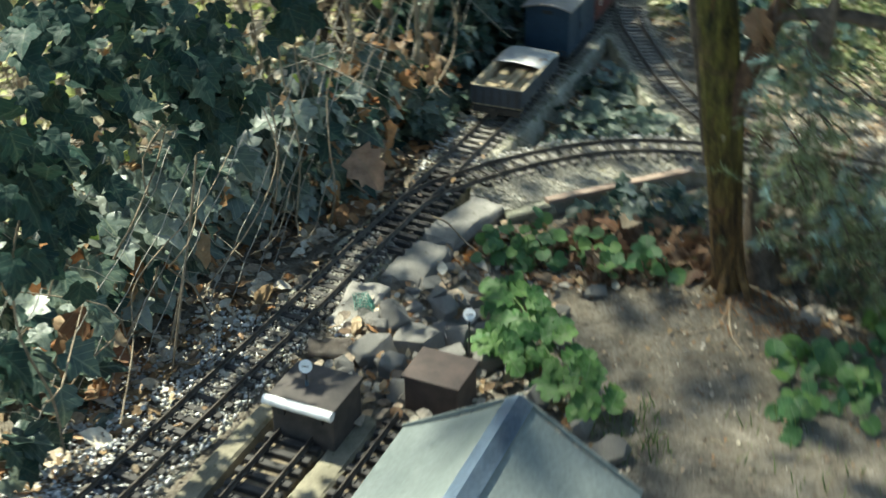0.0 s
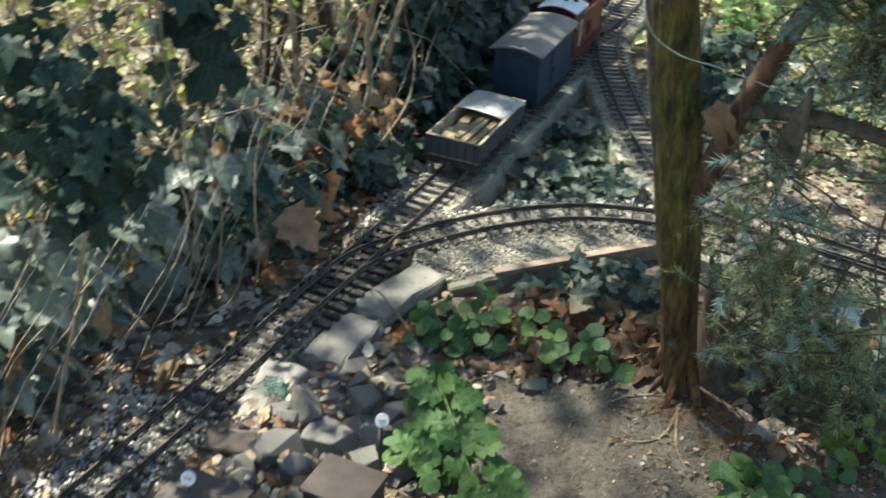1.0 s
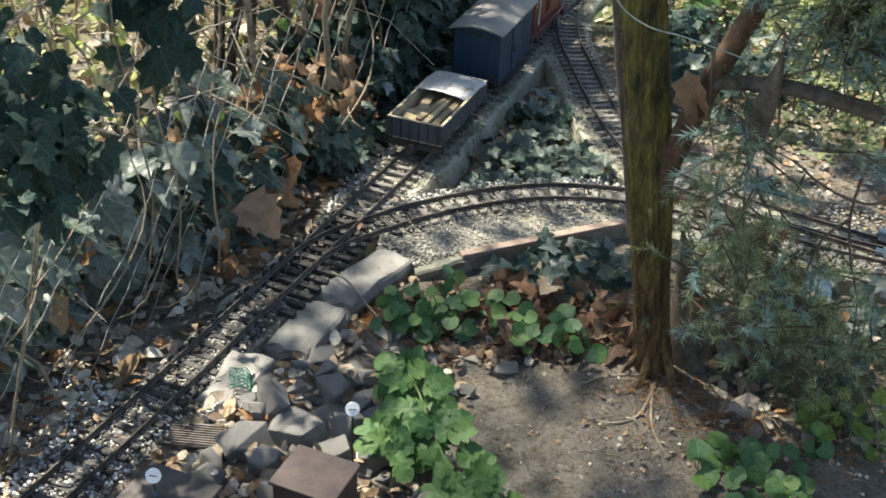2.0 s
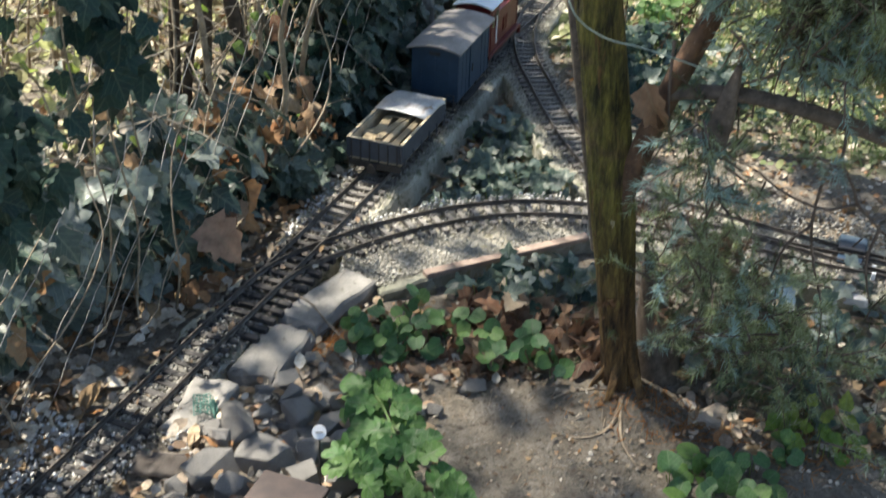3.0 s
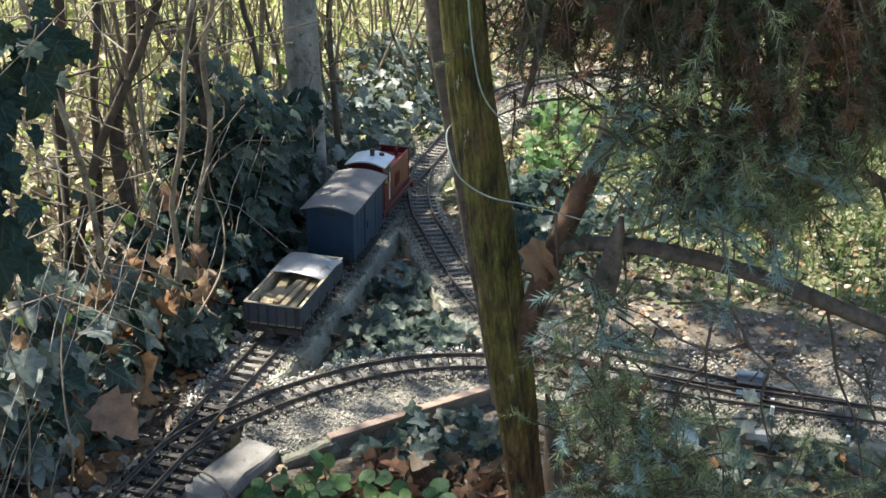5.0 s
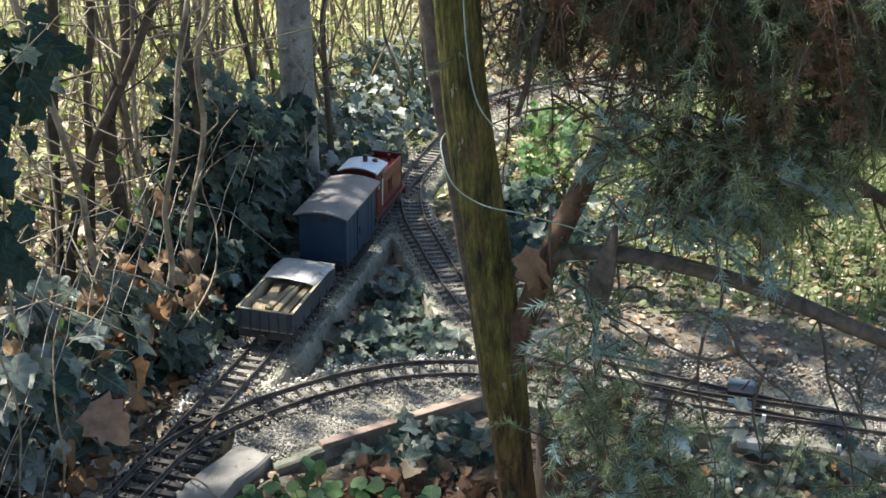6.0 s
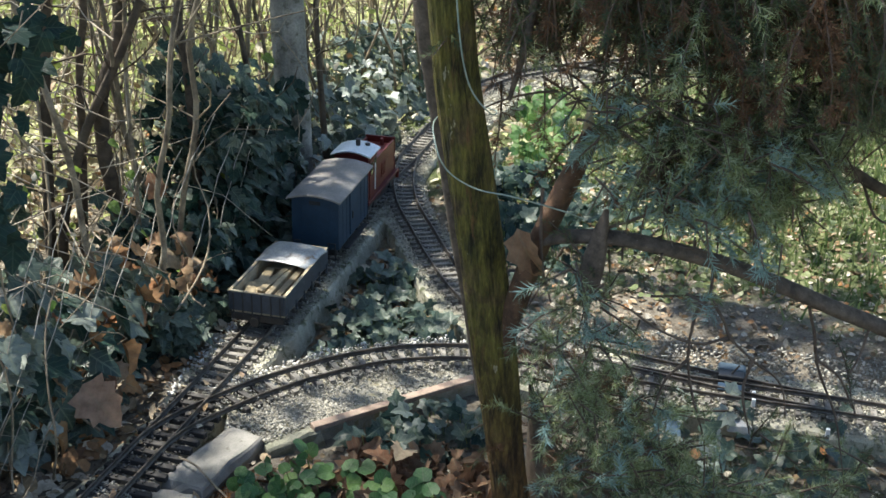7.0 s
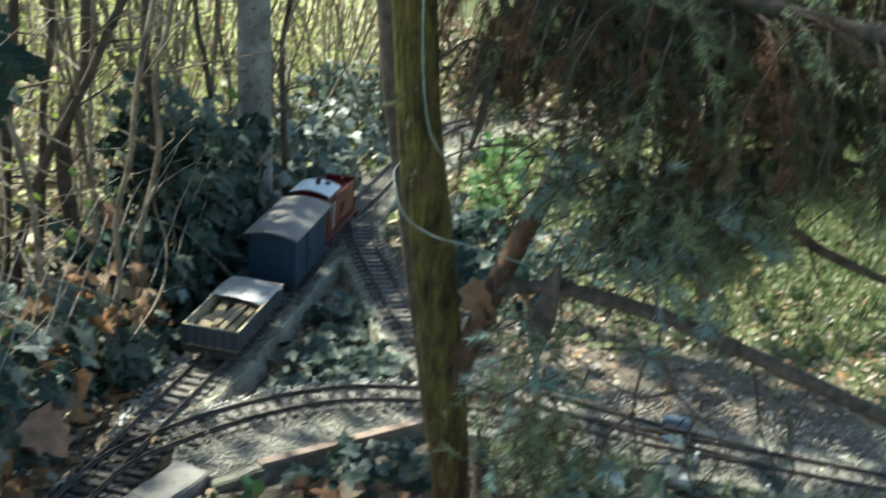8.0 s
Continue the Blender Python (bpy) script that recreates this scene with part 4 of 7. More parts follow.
def arched_end(width, y0, y1, z0, z1, rise, n=10):
    bm = bmesh.new()
    outline = [(-width / 2, z0), (width / 2, z0)] + [((0.5 - i / n) * width, z1 + rise * (1 - (2 * i / n - 1) ** 2)) for i in range(n + 1)]
    a = [bm.verts.new((x, y0, z)) for x, z in outline]
    b = [bm.verts.new((x, y1, z)) for x, z in outline]
    bm.faces.new(a)
    bm.faces.new(b[::-1])
    k = len(outline)
    for i in range(k):
        bm.faces.new((a[(i + 1) % k], a[i], b[i], b[(i + 1) % k]))
    return bm


def covered_van(m):
    w = thing("covered_van", m, "dull blue-grey covered goods van with a felted arched roof", "model wagon")
    L, W = 0.212, 0.100
    running_gear(w, L, W)
    part("body", arched_end(W, -L / 2, L / 2, 0.031, 0.135, 0.0075), M_VAN, w)
    part("roof", arched(W + 0.016, -L / 2 - 0.013, L / 2 + 0.013, 0.1405, 0.0105, 0.0035), M_FELT, w, "worn grey-brown felt roof")
    for sx in (-1, 1):
        x = sx * W / 2
        door = part("door", boxed(x - 0.001, x + 0.0022, -0.030, 0.030, 0.036, 0.128, 0.0006), M_VAN, w)
        part("handle", boxed(x + sx * 0.0023, x + sx * 0.0045, -0.020, -0.016, 0.070, 0.086), M_BLACK, door)
        for k in range(9):
            y = -L / 2 + 0.004 + k * (L - 0.008) / 8
            if abs(y) > 0.034:
                part("batten", boxed(x - 0.0006, x + 0.0006, y - 0.0008, y + 0.0008, 0.034, 0.133), M_VAN, w)
        part("footboard", boxed(x - 0.002, x + 0.008 * sx + 0.002, -0.07, 0.07, 0.020, 0.023), M_BLACK, w)
    for sy in (-1, 1):
        y = sy * L / 2
        for x in (-0.030, 0.0, 0.030):
            part("batten", boxed(x - 0.0014, x + 0.0014, y - 0.0006, y + sy * 0.0016 + 0.0006, 0.034, 0.134), M_VAN, w)
        part("vent", boxed(-0.012, 0.012, y - 0.0008, y + sy * 0.0022 + 0.0008, 0.126, 0.134), M_BLACK, w)
        for sx in (-1, 1):
            bm = bmesh.new()
            for x in (0.030, 0.046):
                cyl(bm, (sx * x, y + sy * 0.009, 0.012), (sx * x, y + sy * 0.009, 0.048), 0.0014, n=6)
            for z in (0.014, 0.048):
                cyl(bm, (sx * 0.030, y + sy * 0.009, z), (sx * 0.046, y + sy * 0.009, z), 0.0012, n=6)
            cyl(bm, (sx * 0.038, y, 0.034), (sx * 0.038, y + sy * 0.009, 0.034), 0.0012, n=6)
            part("end_step", bm, M_BLACK, w, "black iron end step")
    return w


def diesel(m):
    w = thing("diesel_locomotive", m, "small red diesel locomotive with a pale cab roof", "model locomotive")
    L = 0.244
    running_gear(w, L - 0.02, 0.086)
    part("footplate", boxed(-0.044, 0.044, -L / 2, L / 2, 0.0315, 0.039, 0.001), M_RED, w)
    part("skirt", boxed(-0.038, 0.038, -L / 2 + 0.02, L / 2 - 0.006, 0.016, 0.031, 0.001), M_BLACK, w)
    y0, y1 = -L / 2 + 0.006, -L / 2 + 0.072
    cab = part("cab", arched_end(0.080, y0, y1, 0.0395, 0.142, 0.0075), M_RED, w)
    roof = part("cab_roof", arched(0.093, y0 - 0.007, y1 + 0.007, 0.1475, 0.0105, 0.003), M_CABROOF, w, "pale bluish white cab roof")
    bm = bmesh.new()
    cyl(bm, (0, 0, 0), (0, 0, 0.016), 0.0055, n=14)
    cyl(bm, (0, 0, 0.016), (0, 0, 0.018), 0.0065, 0.006, n=14)
    stack = part("exhaust", bm, M_BLACK, roof)
    stack.location = (0.004, (y0 + y1) / 2 + 0.006, 0.155)
    bm = bmesh.new()
    cyl(bm, (0, 0, 0), (0, 0, 0.007), 0.006, n=14)
    horn = part("horn", bm, M_BLACK, roof)
    horn.location = (0.022, (y0 + y1) / 2 + 0.020, 0.153)
    for sx in (-1, 1):
        x = sx * 0.040
        part("side_window", boxed(x - 0.001, x + 0.0012, y0 + 0.044, y1 - 0.006, 0.096, 0.128), M_GLASS_DARK, cab, "dark cab window")
        door = part("cab_door", boxed(x - 0.001, x + 0.0016, y0 + 0.008, y0 + 0.036, 0.042, 0.134, 0.0006), M_RED, cab)
        part("handrail", cyl(bmesh.new(), (x + sx * 0.004, y0 + 0.040, 0.056), (x + sx * 0.004, y0 + 0.040, 0.120), 0.0017, n=8), M_WHITE, cab, "pale metal handrail")
        part("window", boxed(x + sx * 0.0012, x + sx * 0.0026, y0 + 0.014, y0 + 0.030, 0.098, 0.126), M_GLASS_DARK, door)
        part("hood_grille", boxed(sx * 0.0356 - 0.001, sx * 0.0356 + 0.001, y1 + 0.050, y1 + 0.085, 0.058, 0.092), M_RED, w)
        for k in range(4):
            y = y1 + 0.053 + k * 0.008
            part("louvre", boxed(sx * 0.0369 - 0.0006, sx * 0.0369 + 0.0008, y, y + 0.004, 0.060, 0.090), M_RED, w)
    for x in (-0.019, 0.019):
        part("rear_window", boxed(x - 0.012, x + 0.012, y0 - 0.0014, y0 + 0.0006, 0.100, 0.132), M_GLASS_DARK, cab)
    # bonnet: solid block with raised side sheets and a tall radiator
    h0, h1 = y1 + 0.0005, L / 2 - 0.010
    part("bonnet", boxed(-0.031, 0.031, h0, h1, 0.0395, 0.106, 0.003), M_RED, w)
    for sx in (-1, 1):
        part("bonnet_side", boxed(sx * 0.0333 - 0.0022, sx * 0.0333 + 0.0022, h0, h1 - 0.002, 0.0395, 0.116, 0.001), M_RED, w)
    part("radiator", boxed(-0.0365, 0.0365, h1, h1 + 0.006, 0.0395, 0.120, 0.0015), M_RED, w)
    part("filler_cap", cyl(bmesh.new(), (0.010, h1 - 0.02, 0.104), (0.010, h1 - 0.02, 0.122), 0.005, 0.004, n=12), M_RED, w)
    bm = bmesh.new()
    cyl(bm, (0, h1 + 0.0062, 0.100), (0, h1 + 0.013, 0.100), 0.007, 0.008, n=16)
    part("headlamp", bm, M_WHITE, w, "pale round headlamp")
    part("buffer_beam", boxed(-0.044, 0.044, L / 2 + 0.0003, L / 2 + 0.006, 0.014, 0.036, 0.001), M_RED, w)
    return w


wagon_pose = on_main(0.078) @ Matrix.Translation((0.006, 0, 0))
open_wagon(wagon_pose)
for y in (-0.085, -0.02, 0.05):
    plank(wagon_pose @ pose(0, y, 0.0365, 0, 0, 90), 0.092, 0.014, 0.0155, "cross batten under the load")
for k, (x, y, z, rz, rx, length, width, thick, label) in enumerate((
        (-0.022, -0.038, 0.0455, 6, 3, 0.13, 0.030, 0.006, "pale split board lying in the wagon"),
        (0.012, -0.028, 0.048, -3, 2, 0.16, 0.011, 0.010, "narrow cut batten lying in the wagon"),
        (0.030, -0.026, 0.048, -4, 3, 0.15, 0.012, 0.009, "narrow cut batten lying in the wagon"),
        (0.001, -0.020, 0.052, -9, 2, 0.12, 0.013, 0.008, "dark weathered stick lying in the wagon"),
        (0.042, -0.040, 0.046, -2, 2, 0.12, 0.008, 0.008, "narrow cut batten lying in the wagon"),
        (-0.034, -0.066, 0.046, 20, 0, 0.06, 0.020, 0.006, "short pale offcut lying in the wagon"))):
    plank(wagon_pose @ pose(x, y, z + 0.007, rx, 0, rz), length, width, thick, label, split=(k == 0))
tin_sheet(wagon_pose @ pose(0.0, 0.060, 0.0785, 0, 0, -5), 0.112, 0.094)
covered_van(on_main(0.390) @ Matrix.Translation((0.004, 0, 0)))
diesel(on_main(0.662) @ Matrix.Translation((0.002, 0, 0)))


# ---- yard: buffer stops, signals, building, stones ----
TURN_MAIN = math.atan2(RV.y, RV.x)


def buffer_stop(m, w, d, h, material, beam, label):
    b = thing("buffer_stop", m, label, "buffer stop")
    part("block", boxed(-w / 2, w / 2, -d / 2, d / 2, 0, h, 0.003), material, b)
    part("top_board", boxed(-w / 2 - 0.003, w / 2 + 0.003, -d / 2 - 0.003, d / 2 + 0.003, h + 0.0005, h + 0.006, 0.0015), material, b)
    if beam:
        bm = bmesh.new()
        cyl(bm, (-w / 2 - 0.004, 0, 0), (w / 2 + 0.004, 0, 0), 0.0068, n=14)
        ob = part("buffer_beam", bm, M_WHITE, b, "white painted round beam")
        ob.location = (0, -d / 2 - 0.008, h + 0.003)
        for x in (-w * 0.3, w * 0.3):
            part("bracket", boxed(x - 0.005, x + 0.005, -d / 2 - 0.006, -d / 2 - 0.0005, h - 0.018, h + 0.006), M_BLACK, b)
    return b


buffer_stop(Matrix.Translation((-0.153, 1.222, -0.024)) @ Matrix.Rotation(TURN_MAIN, 4, "Z"), 0.092, 0.078, 0.074, M_BUFFER, True, "black wooden buffer stop with a white beam")
buffer_stop(Matrix.Translation((0.010, 1.285, -0.028)) @ Matrix.Rotation(TURN_MAIN, 4, "Z"), 0.080, 0.068, 0.060, M_BROWN, False, "dark brown wooden block at the siding's end")


def disc_signal(place, height, tilt, turn, socket=1.0):
    s = thing("disc_signal", Matrix.Translation(place) @ Matrix.Rotation(radians(turn), 4, "Z"), "small white disc signal on a thin dark post", "signal", "disc signals in the yard")
    bm = bmesh.new()
    cyl(bm, (0, 0, 0), (0, 0, 0.020 * socket), 0.0072 * socket, 0.0060 * socket, n=14)
    cyl(bm, (0, 0, 0.020 * socket), (0, 0, 0.024 * socket), 0.0040 * socket, 0.0030 * socket, n=14)
    part("socket", bm, M_BLUEGREY, s, "grey-blue plastic socket")
    part("post", cyl(bmesh.new(), (0, 0, 0.022 * socket), (0, 0, height), 0.0014, n=8), M_BLACK, s)
    bm = bmesh.new()
    cyl(bm, (0, -0.0011, 0), (0, 0.0011, 0), 0.0088, n=24)
    disc = part("disc", bm, M_WHITE, s, "white enamel disc")
    disc.location, disc.rotation_euler = (0, 0, height + 0.006), (radians(tilt), 0, 0)
    part("numeral_bar", boxed(-0.0045, 0.0045, -0.0022, -0.0012, -0.0008, 0.0008), M_SLAB, disc, "small grey bar")
    return s


disc_signal((0.050, 1.358, -0.034), 0.104, -28, 4)
disc_signal((-0.164, 1.222, 0.0565), 0.024, -28, -6, 0.35)


def model_building():
    b = thing("model_building", Matrix.Translation((0.102, 1.060, -0.03)) @ Matrix.Rotation(TURN_MAIN, 4, "Z"), "model railway shed with a grey-green sheet roof", "model building")
    part("wall", boxed(-0.116, 0.116, -0.355, -0.025, 0, 0.110), M_STONEWALL, b)
    bm = bmesh.new()
    for y in (-0.355, -0.031):
        a = [bm.verts.new(c) for c in ((-0.116, y, 0.1105), (0.116, y, 0.1105), (0, y, 0.178))]
        c = [bm.verts.new((v.co.x, y + 0.006, v.co.z)) for v in a]
        bm.faces.new(a), bm.faces.new(c[::-1])
        for i in range(3):
            bm.faces.new((a[(i + 1) % 3], a[i], c[i], c[(i + 1) % 3]))
    part("gable", bm, M_STONEWALL, b)
    for sx in (-1, 1):
        bm = bmesh.new()
        n = 8
        up, dn = [], []
        for y in (-0.38, 0.0):
            for i in range(n + 1):
                t = i / n
                z = 0.190 - 0.092 * t - 0.004 * math.sin(math.pi * t)
                up.append(bm.verts.new((sx * 0.150 * t, y, z)))
                dn.append(bm.verts.new((sx * 0.150 * t, y, z - 0.0035)))
        for i in range(n):
            bm.faces.new((up[i], up[i + 1], up[n + 2 + i], up[n + 1 + i]))
            bm.faces.new((dn[i + 1], dn[i], dn[n + 1 + i], dn[n + 2 + i]))
            bm.faces.new((up[i + 1], up[i], dn[i], dn[i + 1]))
            bm.faces.new((up[n + 1 + i], up[n + 2 + i], dn[n + 2 + i], dn[n + 1 + i]))
        bm.faces.new((up[n], dn[n], dn[2 * n + 1], up[2 * n + 1]))
        part("roof_sheet", bm, M_ZINC, b, smooth=False)
        part("barge_board", boxed(-0.003, 0.003, -0.0015, 0.0015, 0, 0.176, 0, Matrix.Translation((0, 0.0022, 0.1905)) @ Matrix.Rotation(sx * radians(90 + 31.5), 4, "Y")), M_ZINC, b)
    bm = bmesh.new()
    for sx in (-1, 1):
        a = [bm.verts.new(c) for c in ((0, -0.381, 0.1945), (0, 0.001, 0.1945), (sx * 0.017, 0.001, 0.1835), (sx * 0.017, -0.381, 0.1835))]
        bm.faces.new(a)
    bmesh.ops.solidify(bm, geom=bm.faces[:], thickness=0.0015)
    part("ridge_cap", bm, M_RIDGE, b, "pale blue-grey ridge strip")
    return b


model_building()


def rock_mesh(seed):
    """A broken stone: two out of three are leaning plates with a split face, the rest are blocks."""
    g = np.random.default_rng(seed)
    bm = bmesh.new()
    if seed % 3 == 2:
        for v in g.standard_normal((13, 3)):
            bm.verts.new(Vector(v).normalized() * g.uniform(0.78, 1.08))
    else:
        n, thick = int(g.integers(5, 8)), g.uniform(0.34, 0.5)
        angles = np.sort(np.arange(n) * 2 * np.pi / n + g.uniform(-0.35, 0.35, n))
        for level, shrink in ((-thick, g.uniform(0.8, 1.0)), (thick, g.uniform(0.66, 0.86))):
            for q in angles:
                r = g.uniform(0.78, 1.2) * shrink
                bm.verts.new((r * math.cos(q), r * math.sin(q) * 0.9, level + g.uniform(-0.13, 0.13)))
    out = bmesh.ops.convex_hull(bm, input=bm.verts[:])
    bmesh.ops.delete(bm, geom=list({e for e in out["geom_interior"] if isinstance(e, bmesh.types.BMVert)}), context="VERTS")
    bmesh.ops.dissolve_limit(bm, angle_limit=0.22, verts=bm.verts[:], edges=bm.edges[:])
    bmesh.ops.bevel(bm, geom=bm.edges[:], offset=0.03, segments=1, affect="EDGES")
    return mesh_from(bm, "rock", M_ROCK)


ROCKS = [rock_mesh(s) for s in range(7)]
g = random.Random(11)
rock_spots = [(-0.008, 1.593, 0.026), (-0.075, 1.520, 0.024), (0.014, 1.505, 0.040), (0.080, 1.455, 0.046), (-0.024, 1.412, 0.050), (-0.080, 1.388, 0.047), (0.062, 1.562, 0.030), (0.000, 1.440, 0.034), (0.035, 1.430, 0.044), (-0.060, 1.455, 0.042), (0.055, 1.500, 0.034), (0.105, 1.500, 0.028), (-0.03, 1.555, 0.024), (0.118, 1.395, 0.040), (0.020, 1.375, 0.036), (-0.060, 1.355, 0.040), (0.075, 1.375, 0.036), (-0.13, 1.33, 0.030), (-0.045, 1.295, 0.030), (0.11, 1.56, 0.024), (0.15, 1.62, 0.022), (0.20, 1.55, 0.020), (0.145, 1.30, 0.034), (0.20, 1.25, 0.038), (0.235, 1.20, 0.034), (0.185, 1.185, 0.030), (0.03, 1.64, 0.020), (0.09, 1.61, 0.022), (0.26, 1.60, 0.022)]
for i, (x, y, r) in enumerate(rock_spots):
    ob = new("rock", ROCKS[i % 7])
    z, r = float(ground_height(x, y)), r * 0.84
    ob.matrix_world = Matrix.Translation((x, y, z + r * 0.35)) @ Euler([g.uniform(-0.1, 0.95), g.uniform(-0.45, 0.45), g.uniform(-0.8, 0.8)]).to_matrix().to_4x4() @ Matrix.Diagonal((r * g.uniform(0.9, 1.3), r * g.uniform(0.75, 1.05), r * g.uniform(0.7, 1.05), 1))
    tagged(ob, "angular dark grey stone in the rockery" if r > 0.03 else "small grey stone half sunk in soil", "stone", "rockery stones")

M_PALESTONE = solid("pale_stone", (0.27, 0.22, 0.17), (0.44, 0.38, 0.31), 0.85, 30, 300, bumps=0.6, dist=0.003)
for i in range(70):
    x, y, r = g.uniform(-0.14, 0.12), g.uniform(1.30, 1.64), g.uniform(0.009, 0.024)
    if nearest((x, y), main_line) < 0.12 or nearest((x, y), sampled(flat(SIDING), 0.02)) < 0.07:
        continue
    ob = new("rock", ROCKS[i % 7])
    ob.matrix_world = Matrix.Translation((x, y, float(ground_height(x, y)) + r * 0.4)) @ Euler([g.uniform(-0.6, 0.6), g.uniform(-0.6, 0.6), g.uniform(0, 6.3)]).to_matrix().to_4x4() @ Matrix.Diagonal((r * 1.2, r * 0.9, r * 0.8, 1))
    tagged(ob, "small grey stone half sunk in soil", "stone", "rockery stones")
wedge = new("wedge_stone", rock_mesh(31))
wedge.data.materials[0] = M_PALESTONE
wedge.matrix_world = Matrix.Translation((0.592, 1.518, -0.036)) @ pose(0, 0, 0, 12, 8, 30) @ Matrix.Diagonal((0.036, 0.026, 0.026, 1))
tagged(wedge, "pale brown wedge-shaped stone on bare soil", "stone")


def slab(x, y, angle, length, width, seed, low=0.0, material=M_SLAB):
    bm = bmesh.new()
    box(bm, -length / 2, length / 2, -width / 2, width / 2, -0.055, 0.0)
    bmesh.ops.subdivide_edges(bm, edges=bm.edges[:], cuts=3, use_grid_fill=True)
    gg = random.Random(seed)
    for v in bm.verts:
        v.co += Vector((gg.uniform(-1, 1), gg.uniform(-1, 1), gg.uniform(-0.5, 0.5))) * 0.0035
        if v.co.z < -0.01:
            v.co.x *= 1.05
            v.co.y *= 1.08
    bmesh.ops.bevel(bm, geom=[e for e in bm.edges if e.calc_face_angle(0) > 0.9], offset=0.003, segments=1, affect="EDGES")
    ob = new("platform_slab", mesh_from(bm, "platform_slab", material))
    ob.matrix_world = Matrix.Translation((x, y, -0.012 - low - 0.002 * (seed % 3))) @ Matrix.Rotation(radians(angle), 4, "Z")
    return tagged(ob, "rough grey cement slab set along the track", "slab", "slabs along the track")


slab(0.045, 1.798, 55, 0.160, 0.066, 1)
slab(-0.033, 1.660, 67, 0.124, 0.068, 2)
slab(-0.119, 1.522, 73, 0.114, 0.062, 5, -0.008)
tagged(slab(0.160, 1.866, 24, 0.092, 0.054, 4, 0.008, M_MOSSY), "rough mossy cement slab at the end of the deck", "slab", "slabs along the track")


def point_motor():
    """The switch machine beside the joined tracks, with its plate between the rails."""
    m = thing("point_motor", Matrix.Translation((0.945, 1.957, -0.016)) @ Matrix.Rotation(radians(-23.5), 4, "Z"), "small blue-grey point motor beside the joined tracks", "point motor")
    part("cover", boxed(-0.024, 0.024, -0.012, 0.014, 0, 0.015, 0.004), M_BLUEGREY, m)
    part("plate", boxed(-0.022, 0.018, -0.082, -0.058, 0.0095, 0.0125, 0.001), M_VAN, m, "dark blue plate between the rails")
    part("rod", cyl(bmesh.new(), (-0.004, -0.060, 0.0115), (-0.004, -0.0155, 0.0115), 0.0013, n=8), M_RAIL, m)
    return m


point_motor()
for x, y, h in ((0.948, 1.868, 0.012), (0.935, 1.838, 0.016), (1.022, 1.742, 0.012)):
    b = thing("marker_peg", Matrix.Translation((x, y, -0.022)) @ Matrix.Rotation(radians(-23.5), 4, "Z"), "short white marker peg beside the track", "peg", "marker pegs")
    part("peg", boxed(-0.0032, 0.0032, -0.0032, 0.0032, 0, h + 0.010, 0.0008), M_WHITE, b)
pale_stone = new("flat_stone", rock_mesh(37))
pale_stone.data.materials[0] = M_WHITE_CHIP
pale_stone.matrix_world = Matrix.Translation((0.897, 1.800, -0.024)) @ pose(0, 0, 0, 4, -3, -20) @ Matrix.Diagonal((0.034, 0.020, 0.012, 1))
tagged(pale_stone, "flat white stone at the edge of the track bed", "stone")


# ---- gravel and litter ----
def sown(n, line, spread, z, size, jitter=0.003, keep=None):
    """Pebbles strewn along a line."""
    p = np.array([(q.x, q.y) for q in line])
    t = np.gradient(p, axis=0)
    t /= np.linalg.norm(t, axis=1)[:, None]
    i = rng.integers(0, len(p), n)
    off = rng.uniform(-spread[0], spread[1], n)
    xy = p[i] + np.stack([t[i, 1], -t[i, 0]], -1) * off[:, None] + rng.normal(0, 0.004, (n, 2))
    if keep is not None:
        xy = xy[keep(xy)]
    n = len(xy)
    zz = z + rng.normal(0, jitter, n)
    sz = rng.uniform(*size, n) * rng.uniform(0.6, 1.2, n)
    return scattered(T_PEBBLE, np.c_[xy, zz], turned(random_units(n, 1.5), random_units(n)), sz)


def heaped(n, at, spread, z, height, size):
    """Chips in a low heap round one place."""
    d = rng.normal(0, 1, (n, 2))
    up = z + height * np.exp(-(d ** 2).sum(1) / 2) * rng.uniform(0.3, 1.0, n)
    return scattered(T_PEBBLE, np.c_[np.array(at) + d * np.array(spread), up], turned(random_units(n, 1.0), random_units(n)), rng.uniform(*size, n))


far_half = [p for p in main_line if p.y > 1.97]
stuff("ballast", joined([
    sown(17000, far_half, (0.064, 0.060), -0.0128, (0.0013, 0.0029)),
    sown(11000, [p for p in curve_line if p.x > 0.05], (0.060, 0.060), -0.0128, (0.0013, 0.0029)),
    sown(9500, [p for p in leg_line if p.y > 2.03], (0.056, 0.062), -0.0128, (0.0013, 0.0029)),
    sown(4600, [p for p in main_line if 1.24 < p.y < 1.74], (0.024, 0.034), -0.0122, (0.0014, 0.0034), 0.0012),
    sown(9000, [p for p in main_line if p.y > 3.25], (0.165, 0.13), -0.0195, (0.002, 0.005), 0.003),
    sown(2400, [p for p in curve_line if 0.12 < p.x < 0.56], (-0.03, 0.13), -0.0192, (0.0009, 0.0030), 0.0010, keep=lambda q: q[:, 1] > 1.878 + 0.43 * (q[:, 0] - 0.206)),
    sown(2600, [p for p in curve_line if 0.02 < p.x < 0.24], (-0.03, 0.125), -0.0190, (0.0010, 0.0034), 0.0012, keep=lambda q: (q[:, 1] > 1.872 + 0.43 * (q[:, 0] - 0.206)) & (q[:, 0] > 0.06)),
    sown(5200, [p for p in curve_line if p.x > 0.6], (0.20, 0.08), -0.017, (0.002, 0.0048), 0.004)]), M_BALLAST, "pale limestone ballast between the sleepers", "ballast")
